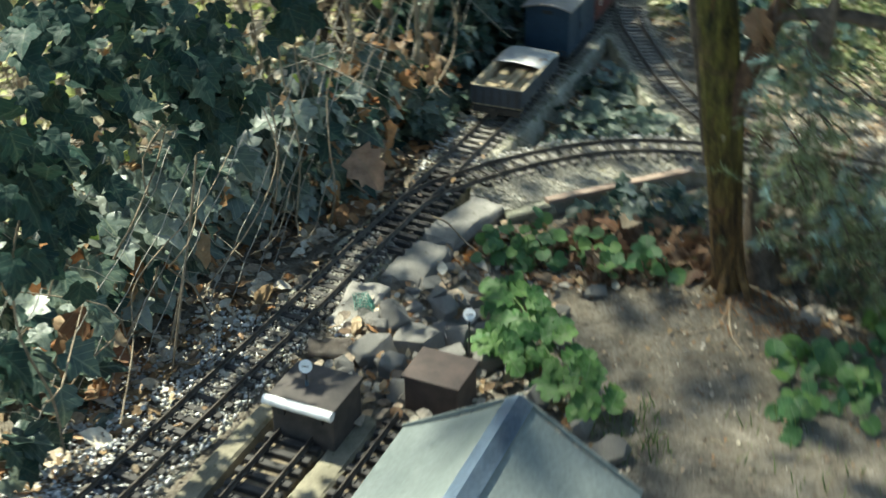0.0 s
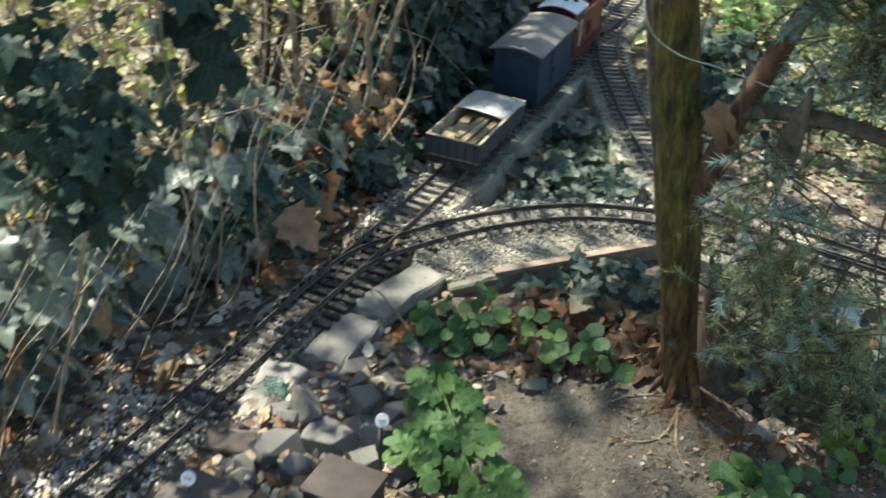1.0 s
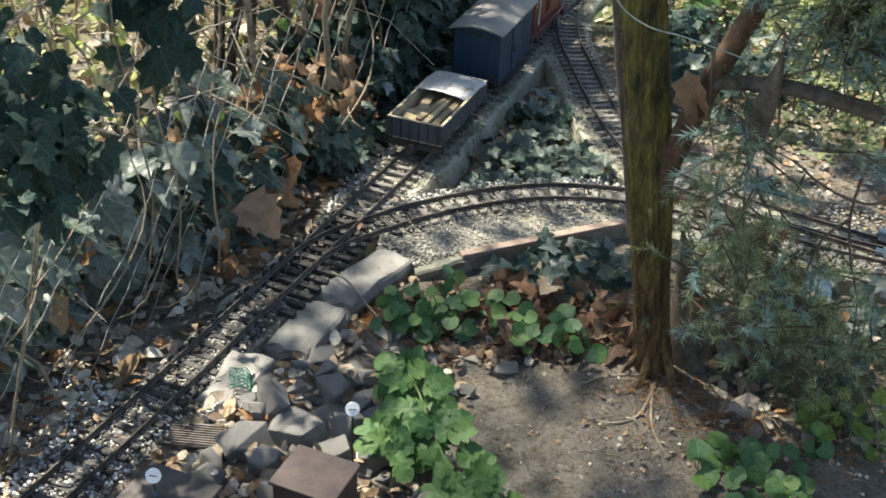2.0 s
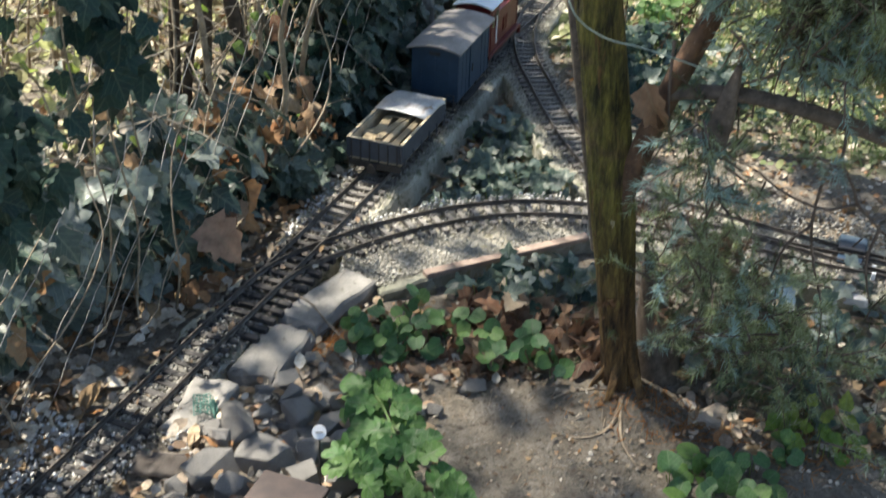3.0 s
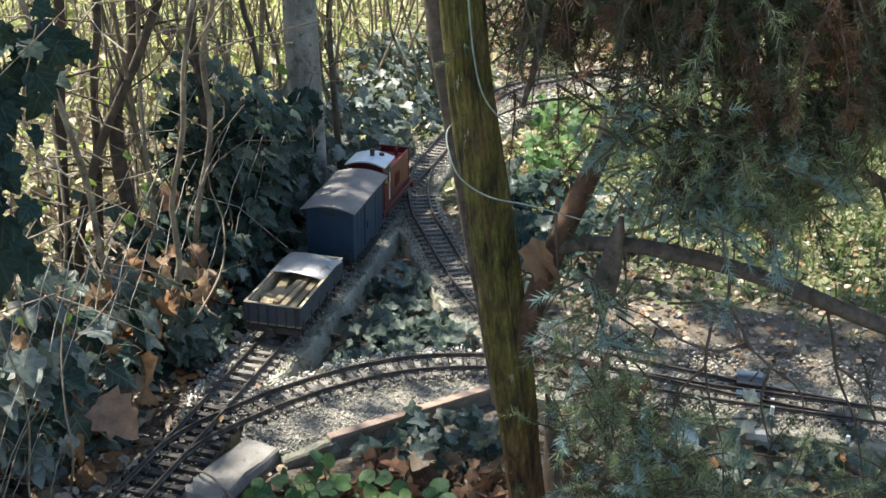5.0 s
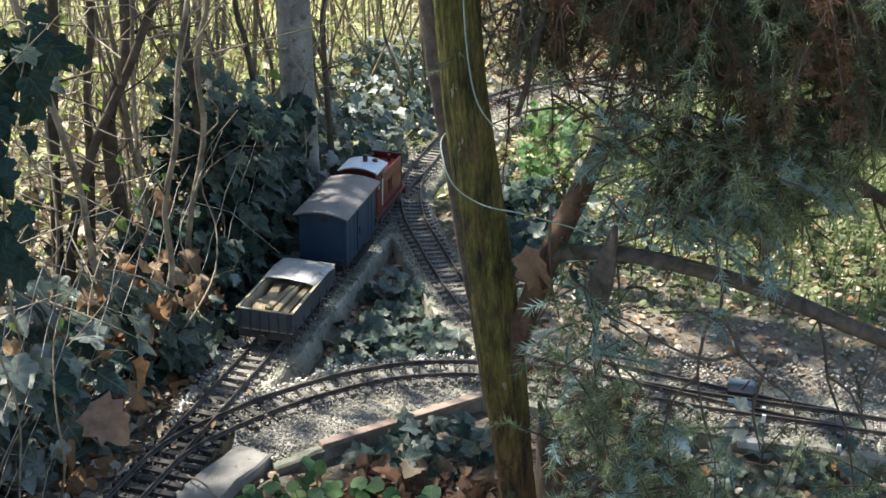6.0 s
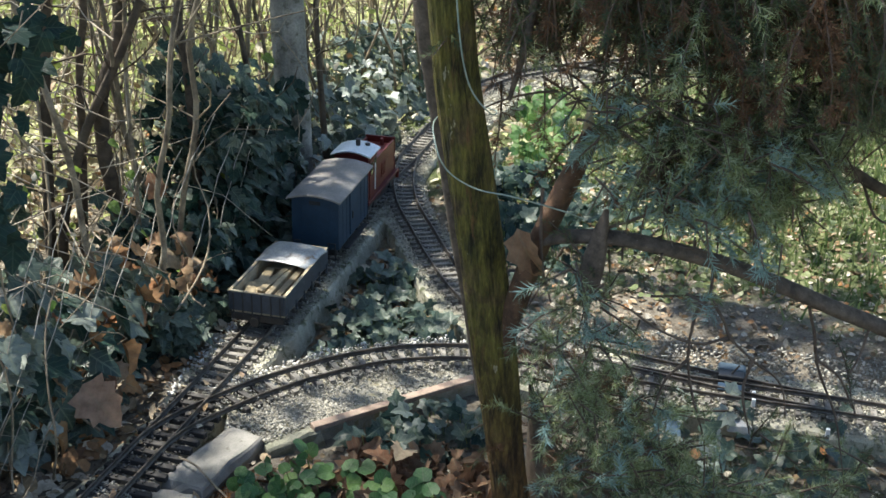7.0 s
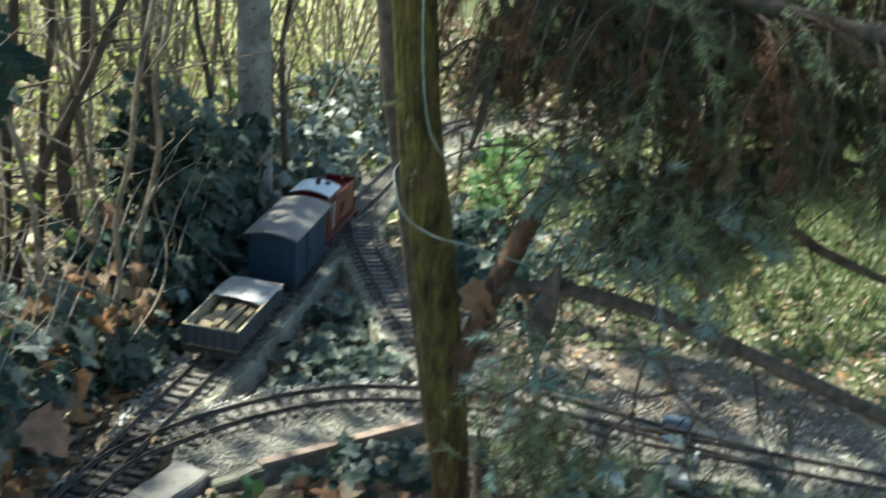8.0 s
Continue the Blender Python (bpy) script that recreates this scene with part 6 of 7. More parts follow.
def runner(name, points, leaves, size, label):
    """A creeping shoot with leaves in pairs along it."""
    plant = thing(name, Matrix.Identity(4), label, "plant")
    line = sampled([Vector((x, y, float(ground_height(x, y)) + z)) for x, y, z in points], 0.02)
    stuff("stem", tube_arrays(line, [0.0022, 0.0012], 6), M_BALM, "pale green stem", "", plant)
    at, tips = [], []
    for k in range(leaves):
        j = min(int((k // 2 + 0.5) / (leaves / 2) * (len(line) - 1)), len(line) - 2)
        ahead = (line[j + 1] - line[j]).normalized()
        side = Vector((ahead.y, -ahead.x, 0)) * (1 if k % 2 else -1)
        q = line[j].lerp(line[j + 1], rng.random()) + side * rng.uniform(0.0, 0.012) + Vector((rng.normal(0, 0.007), rng.normal(0, 0.007), rng.uniform(-0.016, 0.018)))
        at.append(tuple(q))
        tips.append(tuple(side - ahead * rng.uniform(-0.2, 0.9) + Vector((rng.normal(0, 0.25), rng.normal(0, 0.25), rng.normal(0.05, 0.2)))))
    n = len(at)
    leaf_objects(plant, (np.array(at), turned(random_units(n, 3.2) + np.array([0, -0.4, 0]), np.array(tips)), rng.uniform(*size, n)), PALM_MESHES)


runner("lemon_balm", [(0.110, 1.585, 0.02), (0.118, 1.54, 0.04), (0.132, 1.48, 0.05), (0.150, 1.40, 0.05), (0.175, 1.32, 0.05), (0.235, 1.255, 0.04)], 66, (0.026, 0.048), "bright green creeping plant along the rockery")
runner("lemon_balm", [(0.10, 1.42, 0.03), (0.085, 1.37, 0.05), (0.10, 1.33, 0.04)], 20, (0.028, 0.048), "bright green creeping plant between stones")


def fallen_leaf(place, turn, size, label, material=M_DEAD, cup=0.25, curl=0.35):
    v, f = fan(RAG_OUT, (0.02, 0.45), cup, curl, 9)
    ob = new("fallen_leaf", mesh_of("fallen_leaf", v, f, material, True))
    ob.matrix_world = Matrix.Translation(place) @ turn @ Matrix.Diagonal((size * (0.62 if material is M_FORKLEAF else 1.0), size, size, 1))
    return tagged(ob, label, "leaf", "large fallen leaves")


fallen_leaf((-0.150, 1.862, 0.088), Matrix([list(r) for r in turned(np.array([[0.15, -0.85, 0.55]]), np.array([[0.55, -0.25, -0.62]]))[0]]).to_4x4(), 0.086, "large curled pinkish-brown leaf on ivy", M_PINKLEAF, 0.45, 0.6)
fallen_leaf((0.440, 1.548, 0.455), Matrix([list(r) for r in turned(np.array([[-0.35, -1.0, 0.15]]), np.array([[0.50, -0.05, -1.0]]))[0]]).to_4x4(), 0.074, "large rust-brown leaf caught in the tree fork", M_FORKLEAF, 0.9, 0.7)
fallen_leaf((0.31, 1.735, -0.005), pose(0, 0, 0, 24, 10, 60), 0.045, "curled brown leaf among green plants")
fallen_leaf((0.34, 1.77, 0.0), pose(0, 0, 0, 20, -15, 150), 0.05, "curled brown leaf among green plants")
stuff("curled_litter", joined([
    litter(230, (0.24, 0.47), (1.63, 1.83), (0.020, 0.046), lambda q: (off_track(q) > 0.12) & (q[:, 1] < 1.83 + 0.3 * (q[:, 0] - 0.3)), 0.9, 0.016, T_CURL),
    litter(60, (0.10, 0.26), (1.62, 1.78), (0.016, 0.036), lambda q: off_track(q) > 0.12, 0.9, 0.010, T_CURL)]), M_RUSSET, "curled russet dead leaves under the green plants", "leaf litter")
fallen_leaf((-0.05, 2.24, 0.24), pose(0, 0, 0, 70, 0, 30), 0.05, "brown leaf hanging in the ivy")

fallen_leaf((0.745, 1.775, 0.012), pose(0, 0, 0, 16, 8, 200), 0.052, "bluish ivy leaf on the shaded ground", M_BLUELEAF, 0.2, 0.3)
stick = new("stick", mesh_of("stick", *tube_arrays(sampled([Vector(q) for q in ((-0.006, 1.786, -0.004), (0.020, 1.757, -0.001), (0.050, 1.722, -0.018), (0.080, 1.690, -0.032))], 0.008), [0.0020, 0.0017, 0.0012], 7, 0.12), M_DRY, True))
tagged(stick, "thin dry stick leaning over the cement slabs", "stick")
# a crumpled scrap of green netting over the edge of a slab
pieces = []
for k in range(11):
    for flip in (False, True):
        line = []
        for j in range(9):
            p, q = (k / 10, j / 8) if not flip else (j / 8, k / 10)
            edge = max(0.0, p - 0.55)
            line.append(Vector((-0.122 + 0.044 * p - 0.006 * q, 1.484 + 0.040 * q + 0.004 * math.sin(5 * p), 0.0010 - 0.085 * edge + 0.0045 * math.sin(6.3 * p + 4 * q + k) ** 2)))
        pieces.append(tube_arrays(line, [0.0009], 4))
scrap = new("netting_scrap", mesh_of("netting_scrap", *joined(pieces), M_TEALNET))
tagged(scrap, "crumpled scrap of teal green plastic netting on a slab", "netting")
# a weathered grooved board lying between the track and the stones
at = (-0.152, 1.402)
board = thing("grooved_board", Matrix.Translation((*at, max(-0.014, float(ground_height(*at)) + 0.006))) @ pose(0, 0, 0, 8, -3, -9), "weathered dark brown grooved board lying by the stones", "board")
part("backing", boxed(-0.036, 0.036, -0.019, 0.019, 0.0, 0.006, 0.001), M_OLDBOARD, board)
for k in range(9):
    part("rib", boxed(-0.0365, 0.0365, -0.0175 + 0.0039 * k, -0.0153 + 0.0039 * k, 0.0055, 0.0082, 0.0005), M_OLDBOARD, board)


# ---- trees ----
def trunk_arrays(points, radii, n=28, step=0.012, flutes=5, depth=0.10, seed=0):
    line = sampled([Vector(p) for p in points], step)
    v, f = tube_arrays(line, radii, n)
    g = np.random.default_rng(seed)
    rings = v.reshape(len(line), n, 3)
    c = np.array([tuple(q) for q in line])[:, None, :]
    a = np.linspace(0, 2 * np.pi, n, endpoint=False)[None, :]
    t = np.linspace(0, 1, len(line))[:, None]
    k = 1 + depth * np.sin(flutes * a + 2.5 * t + seed) + depth * 0.6 * np.sin(2 * a - 3 * t) + g.normal(0, 0.008, (len(line), n))
    if n > 40:
        for m in range(2, 7):
            k = k + 0.016 * np.sin(m * a + g.uniform(0, 6) + 2.0 * np.sin(t * g.uniform(10, 40) + g.uniform(0, 6)))
        for m in range(7, 34, 3):
            k = k + 0.014 * np.sin(m * a + g.uniform(0, 6) + 3.0 * np.sin(t * g.uniform(2, 9) + g.uniform(0, 6)))
    return (c + (rings - c) * k[..., None]).reshape(-1, 3), f


juniper = thing("juniper_tree", Matrix.Translation((0.478, 1.590, -0.06)), "old juniper tree with a leaning mossy trunk", "tree")
juniper.matrix_world = Matrix.Identity(4)


def limb(name, points, radii, n=14, depth=0.07, seed=0, label="", material=M_BRANCH):
    return part(name, mesh_of(name, *trunk_arrays(points, radii, n, 0.012, 3, depth, seed), material, True), material, juniper, label)


limb("trunk", [(0.484, 1.590, -0.12), (0.475, 1.590, -0.05), (0.464, 1.590, 0.02), (0.430, 1.590, 0.25), (0.408, 1.590, 0.39), (0.375, 1.590, 0.58), (0.357, 1.595, 0.72), (0.335, 1.61, 1.0), (0.34, 1.64, 1.4), (0.36, 1.66, 2.1)], [0.031, 0.0265, 0.0235, 0.0240, 0.0260, 0.0275, 0.0280, 0.0275, 0.0265, 0.0260, 0.0255, 0.025, 0.025, 0.025, 0.025, 0.0245, 0.024, 0.0235, 0.023, 0.022, 0.021, 0.020, 0.019, 0.018, 0.017, 0.016, 0.015, 0.014, 0.013, 0.012], 110, 0.07, 1, "mossy ridged trunk", M_BARK)
limb("trunk", [(0.420, 1.615, 0.18), (0.400, 1.628, 0.32), (0.382, 1.63, 0.42), (0.370, 1.63, 0.50), (0.349, 1.63, 0.62), (0.334, 1.63, 0.72), (0.29, 1.65, 1.1), (0.22, 1.70, 1.7)], [0.006, 0.010, 0.014, 0.015, 0.015, 0.014, 0.010], 16, 0.12, 4, "slender dark second stem behind the trunk")
limb("stub", [(0.436, 1.585, 0.24), (0.452, 1.565, 0.35), (0.478, 1.553, 0.45), (0.528, 1.545, 0.585)], [0.012, 0.0135, 0.0140, 0.0135, 0.0120], 22, 0.14, 5, "broken reddish-brown side stem", M_TORN)
limb("torn_end", [(0.5235, 1.5425, 0.572), (0.520, 1.5420, 0.592), (0.519, 1.5415, 0.612)], [0.0085, 0.006, 0.0015], 9, 0.25, 9, "pale splintered wood at the break", M_PLANK)
# added dark shape that fills the shaded hollow right of the trunk
limb("stump", [(0.540, 1.612, -0.10), (0.530, 1.612, -0.03), (0.512, 1.614, 0.07), (0.488, 1.614, 0.19)], [0.040, 0.030, 0.018, 0.003], 20, 0.16, 11, "added dark stump shape standing in for shade beside the trunk")
limb("branch", [(0.455, 1.56, 0.425), (0.487, 1.54, 0.444), (0.549, 1.51, 0.454), (0.617, 1.495, 0.443), (0.69, 1.49, 0.421), (0.763, 1.48, 0.394), (0.841, 1.475, 0.359), (0.893, 1.47, 0.338), (1.05, 1.45, 0.275), (1.3, 1.42, 0.20)], [0.0085, 0.0092, 0.0095, 0.0095, 0.0098, 0.0098, 0.0095, 0.009, 0.007], 14, 0.10, 6, "long bare grey-brown branch")
limb("stub", [(0.540, 1.508, 0.492), (0.536, 1.507, 0.462), (0.532, 1.506, 0.432), (0.526, 1.506, 0.402), (0.519, 1.507, 0.366)], [0.003, 0.010, 0.0135, 0.0125, 0.004], 16, 0.20, 7, "dark knotted stump of a limb")
for k, (pts, rad) in enumerate((
        ([(0.347, 1.61, 1.0), (0.46, 1.57, 0.97), (0.60, 1.52, 0.87), (0.74, 1.47, 0.82), (0.95, 1.41, 0.79), (1.25, 1.32, 0.76)], [0.012, 0.010, 0.006]),
        ([(0.342, 1.62, 1.06), (0.50, 1.68, 1.02), (0.75, 1.76, 0.94), (1.10, 1.80, 0.88), (1.5, 1.84, 0.8)], [0.012, 0.010, 0.006]),
        ([(0.340, 1.61, 0.98), (0.55, 1.56, 1.05), (0.85, 1.56, 1.08), (1.2, 1.58, 1.0)], [0.013, 0.010, 0.006]),
        ([(0.425, 1.56, 0.615), (0.438, 1.56, 0.665), (0.452, 1.565, 0.735), (0.475, 1.57, 0.82), (0.47, 1.58, 0.95), (0.40, 1.60, 1.03)], [0.003, 0.006, 0.008, 0.008]),
        ([(0.575, 1.515, 0.52), (0.68, 1.53, 0.60), (0.82, 1.55, 0.63), (1.0, 1.56, 0.60)], [0.005, 0.004, 0.003]))):
    limb("branch", pts, rad, 10, 0.06, 8 + k)

twig_sets = [
    [(0.676, 1.490, 0.420), (0.676, 1.487, 0.378), (0.660, 1.487, 0.359), (0.658, 1.487, 0.292), (0.671, 1.485, 0.233), (0.692, 1.482, 0.172), (0.70, 1.48, 0.10)],
    [(0.675, 1.487, 0.380), (0.697, 1.484, 0.347), (0.709, 1.484, 0.321), (0.743, 1.484, 0.288), (0.786, 1.482, 0.251), (0.80, 1.48, 0.20)],
    [(0.799, 1.478, 0.380), (0.816, 1.475, 0.330), (0.826, 1.475, 0.288), (0.845, 1.475, 0.246), (0.870, 1.475, 0.193), (0.899, 1.475, 0.092)],
    [(0.466, 1.535, 0.512), (0.467, 1.532, 0.450), (0.473, 1.530, 0.404), (0.485, 1.528, 0.360)],
    [(0.709, 1.486, 0.321), (0.669, 1.487, 0.314), (0.619, 1.487, 0.334), (0.572, 1.489, 0.368), (0.542, 1.492, 0.381)],
    [(0.888, 1.470, 0.340), (0.880, 1.465, 0.300), (0.868, 1.462, 0.272)],
    [(0.826, 1.475, 0.288), (0.860, 1.47, 0.262), (0.885, 1.468, 0.215)],
    [(0.658, 1.487, 0.292), (0.630, 1.487, 0.262), (0.618, 1.485, 0.215)],
    [(0.743, 1.484, 0.288), (0.735, 1.48, 0.24), (0.752, 1.478, 0.18)],
    [(0.532, 1.500, 0.400), (0.522, 1.498, 0.34), (0.530, 1.495, 0.27)],
    [(0.52, 1.53, 0.45), (0.60, 1.49, 0.50), (0.66, 1.47, 0.58)],
    [(0.75, 1.49, 0.62), (0.75, 1.47, 0.56), (0.757, 1.46, 0.48)]]
for pts in twig_sets:
    part("twig", mesh_of("twig", *tube_arrays(sampled([Vector(p) for p in pts], 0.012), [0.0023, 0.0019, 0.0014, 0.0008], 7, 0.22), M_TWIG, True), M_TWIG, juniper)

for pts, r in (([(0.73, 1.60, 0.585), (0.799, 1.58, 0.544), (0.824, 1.58, 0.534), (0.883, 1.58, 0.507), (0.943, 1.58, 0.474), (1.06, 1.57, 0.43)], 0.0072), ([(0.803, 1.585, 0.469), (0.840, 1.583, 0.485), (0.886, 1.581, 0.489), (0.915, 1.580, 0.490)], 0.0032), ([(0.906, 1.580, 0.492), (0.930, 1.578, 0.443), (0.951, 1.577, 0.430)], 0.0024)):
    limb("branch", pts, [r * 0.45, r * 0.8, r, r, r * 0.7] if r > 0.005 else [r, r * 0.85, r * 0.55], 9, 0.10, 61, "", M_DARKSTEM)

# shoots: each hangs from a start in a given direction and carries needles all along
sprays, blue, dark, brown, woody = [], [], [], [], []


def opening(q):
    """Bare gaps between the boughs, by the trunk and on the open side."""
    return (0.395 < q.x < 0.525 and 0.60 < q.z < 0.672 and q.y > 1.48) or (q.x > 0.795 and 0.40 < q.z < 0.575) or (0.555 < q.x < 0.655 and 0.615 < q.z < 0.655) or (q.x > 0.55 and -0.018 < q.z - 0.46 + 0.36 * (q.x - 0.55) < 0.045)


def spray(start, way, length, droop, store, size=(0.019, 0.031), density=0.0085):
    if store is dark:
        size, density = (0.014, 0.025), 0.0068
    pts, p, d = [], Vector(start), Vector(way).normalized()
    n = max(3, int(length / 0.02))
    for i in range(n + 1):
        pts.append(p.copy())
        d = (d + Vector((rng.normal(0, 0.10), rng.normal(0, 0.10), -droop + rng.normal(0, 0.06)))).normalized()
        p = p + d * (length / n)
    woody.append(tube_arrays(pts, [0.0018, 0.0007], 4))
    for i, (a, b) in enumerate(zip(pts[:-1], pts[1:])):
        t = i / n
        k = max(1, int((b - a).length / density * (0.8 + 1.2 * t)))
        for _ in range(k):
            q = a.lerp(b, rng.random())
            if opening(q) and rng.random() < 0.88:
                continue
            dd = (b - a).normalized() * 0.9 + Vector(rng.normal(0, 0.62, 3))
            store.append((tuple(q), tuple(dd), rng.uniform(*size)))


def on_line(points, t):
    i = min(int(t * (len(points) - 1)), len(points) - 2)
    return Vector(points[i]).lerp(Vector(points[i + 1]), t * (len(points) - 1) - i)


B1 = [(0.49, 1.555, 0.84), (0.58, 1.53, 0.81), (0.66, 1.50, 0.82), (0.90, 1.42, 0.80), (1.25, 1.32, 0.76)]
B2 = [(0.50, 1.69, 0.93), (0.75, 1.76, 0.92), (1.10, 1.80, 0.88), (1.5, 1.84, 0.8)]
B3 = [(0.62, 1.57, 1.05), (0.85, 1.56, 1.08), (1.2, 1.58, 1.0)]
B4 = [(0.58, 1.515, 0.53), (0.68, 1.53, 0.60), (0.82, 1.55, 0.63), (1.0, 1.56, 0.60), (1.1, 1.56, 0.57)]
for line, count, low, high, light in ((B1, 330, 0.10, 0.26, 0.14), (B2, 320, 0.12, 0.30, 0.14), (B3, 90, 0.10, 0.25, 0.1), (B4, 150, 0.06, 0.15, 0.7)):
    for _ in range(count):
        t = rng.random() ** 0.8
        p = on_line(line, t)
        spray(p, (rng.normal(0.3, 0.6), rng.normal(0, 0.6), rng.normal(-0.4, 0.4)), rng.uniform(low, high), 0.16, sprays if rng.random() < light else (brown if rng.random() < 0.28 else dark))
for x, y, z, count, sx, sz in ((0.525, 1.51, 0.30, 30, 0.025, 0.06), (0.535, 1.50, 0.17, 20, 0.018, 0.04), (0.62, 1.49, 0.15, 24, 0.028, 0.05), (0.675, 1.51, 0.09, 34, 0.035, 0.045), (0.53, 1.50, 0.42, 14, 0.03, 0.04), (0.49, 1.545, 0.17, 7, 0.010, 0.012)):
    for _ in range(count):
        spray((rng.normal(x, sx), rng.normal(y, 0.03), rng.normal(z, sz)), (rng.normal(0, 0.7), rng.normal(-0.2, 0.5), rng.normal(0.1, 0.5)), rng.uniform(0.04, 0.10), 0.05, sprays if rng.random() < 0.68 else (dark if rng.random() < 0.7 else blue))
for x, y, z, count, sx, sz in ((0.66, 1.53, 0.05, 12, 0.04, 0.03), (0.74, 1.55, 0.03, 5, 0.05, 0.03), (0.84, 1.55, 0.03, 5, 0.06, 0.03), (0.95, 1.55, 0.04, 6, 0.06, 0.04), (0.72, 1.50, 0.0, 4, 0.05, 0.015)):
    for _ in range(count):
        spray((rng.normal(x, sx), rng.normal(y, 0.04), max(-0.03, rng.normal(z, sz))), (rng.normal(0, 0.6), rng.normal(-0.3, 0.5), rng.normal(0.5, 0.5)), rng.uniform(0.05, 0.12), 0.04, sprays)
        spray((rng.normal(x, sx), rng.normal(y + 0.05, 0.04), max(-0.03, rng.normal(z, sz))), (rng.normal(0, 0.6), rng.normal(-0.3, 0.5), rng.normal(0.4, 0.5)), rng.uniform(0.05, 0.12), 0.04, dark)
for x, y, z, count in ((0.60, 1.47, 0.50, 7), (0.66, 1.46, 0.47, 6), (0.56, 1.49, 0.57, 6), (0.50, 1.50, 0.34, 5), (0.55, 1.48, 0.14, 5), (0.70, 1.47, 0.52, 5)):
    for _ in range(count):
        spray((rng.normal(x, 0.03), rng.normal(y, 0.02), rng.normal(z, 0.03)), (rng.normal(0, 0.7), rng.normal(-0.4, 0.4), rng.normal(-0.2, 0.5)), rng.uniform(0.03, 0.07), 0.05, blue, (0.022, 0.034), 0.011)


# the ragged lower edge of the boughs
for x, y, z, count, sx, sz in ((0.54, 1.54, 0.62, 26, 0.035, 0.035), (0.63, 1.55, 0.58, 27, 0.045, 0.045), (0.72, 1.56, 0.60, 28, 0.05, 0.045), (0.80, 1.55, 0.60, 30, 0.05, 0.045), (0.66, 1.54, 0.50, 11, 0.03, 0.025), (0.76, 1.54, 0.51, 12, 0.04, 0.025)):
    for _ in range(count):
        k = rng.random()
        spray((rng.normal(x, sx), rng.normal(y, 0.035), rng.normal(z, sz)), (rng.normal(0.1, 0.6), rng.normal(-0.1, 0.5), rng.normal(-0.35, 0.5)), rng.uniform(0.04, 0.10), 0.10, dark if k < 0.5 else (sprays if k < 0.72 else (brown if k < 0.88 else blue)))
# painted shade: dark needles high on the open side, paler sprays as if lit below
for x, y, z, count, sx, sz, store in ((0.80, 1.58, 0.74, 55, 0.055, 0.035, dark), (0.90, 1.58, 0.70, 30, 0.05, 0.04, dark), (0.64, 1.49, 0.61, 20, 0.035, 0.022, sprays), (0.76, 1.49, 0.60, 22, 0.04, 0.022, sprays), (0.70, 1.48, 0.56, 12, 0.03, 0.02, blue)):
    for _ in range(count):
        spray((rng.normal(x, sx), rng.normal(y, 0.03), rng.normal(z, sz)), (rng.normal(0.1, 0.6), rng.normal(-0.1, 0.5), rng.normal(-0.4, 0.4)), rng.uniform(0.05, 0.11), 0.10, store)
# single bluish shoots and greener sprays hanging on the open side
for x, z in ((0.515, 0.633), (0.537, 0.616), (0.525, 0.599), (0.556, 0.560), (0.644, 0.558), (0.634, 0.485), (0.625, 0.504), (0.648, 0.462), (0.563, 0.696), (0.593, 0.464), (0.60, 0.53)):
    for _ in range(3):
        spray((rng.normal(x, 0.012), rng.normal(1.50, 0.012), rng.normal(z, 0.010)), (rng.normal(0, 0.7), rng.normal(-0.4, 0.4), rng.normal(0, 0.5)), rng.uniform(0.025, 0.05), 0.04, blue, (0.026, 0.040), 0.014)
for x, z in ((0.727, 0.605), (0.732, 0.519), (0.765, 0.496), (0.718, 0.563), (0.745, 0.545), (0.70, 0.49)):
    for _ in range(9):
        spray((rng.normal(x, 0.022), rng.normal(1.51, 0.02), rng.normal(z, 0.022)), (rng.normal(0.1, 0.5), rng.normal(-0.3, 0.4), rng.normal(-0.4, 0.4)), rng.uniform(0.04, 0.08), 0.08, sprays)
for _ in range(60):
    spray((rng.normal(0.84, 0.05), rng.normal(1.55, 0.03), rng.normal(0.74, 0.03)), (rng.normal(0.1, 0.6), rng.normal(-0.1, 0.5), rng.normal(-0.4, 0.4)), rng.uniform(0.06, 0.12), 0.10, dark)
for pts in ([(0.640, 1.51, 0.680), (0.668, 1.51, 0.650), (0.690, 1.51, 0.645), (0.725, 1.51, 0.615)], [(0.742, 1.51, 0.665), (0.748, 1.51, 0.630), (0.744, 1.51, 0.585)], [(0.668, 1.51, 0.650), (0.662, 1.51, 0.615), (0.640, 1.51, 0.590)], [(0.600, 1.52, 0.560), (0.585, 1.52, 0.520), (0.570, 1.52, 0.470)]):
    woody.append(tube_arrays(sampled([Vector(q) for q in pts], 0.012), [0.0016, 0.0008], 5, 0.15))
# dark needles added low behind the trunk to paint the shade there
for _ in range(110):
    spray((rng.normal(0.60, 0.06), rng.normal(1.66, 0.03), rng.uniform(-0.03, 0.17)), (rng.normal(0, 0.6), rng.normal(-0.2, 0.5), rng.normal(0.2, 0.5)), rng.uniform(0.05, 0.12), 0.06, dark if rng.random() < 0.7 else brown)
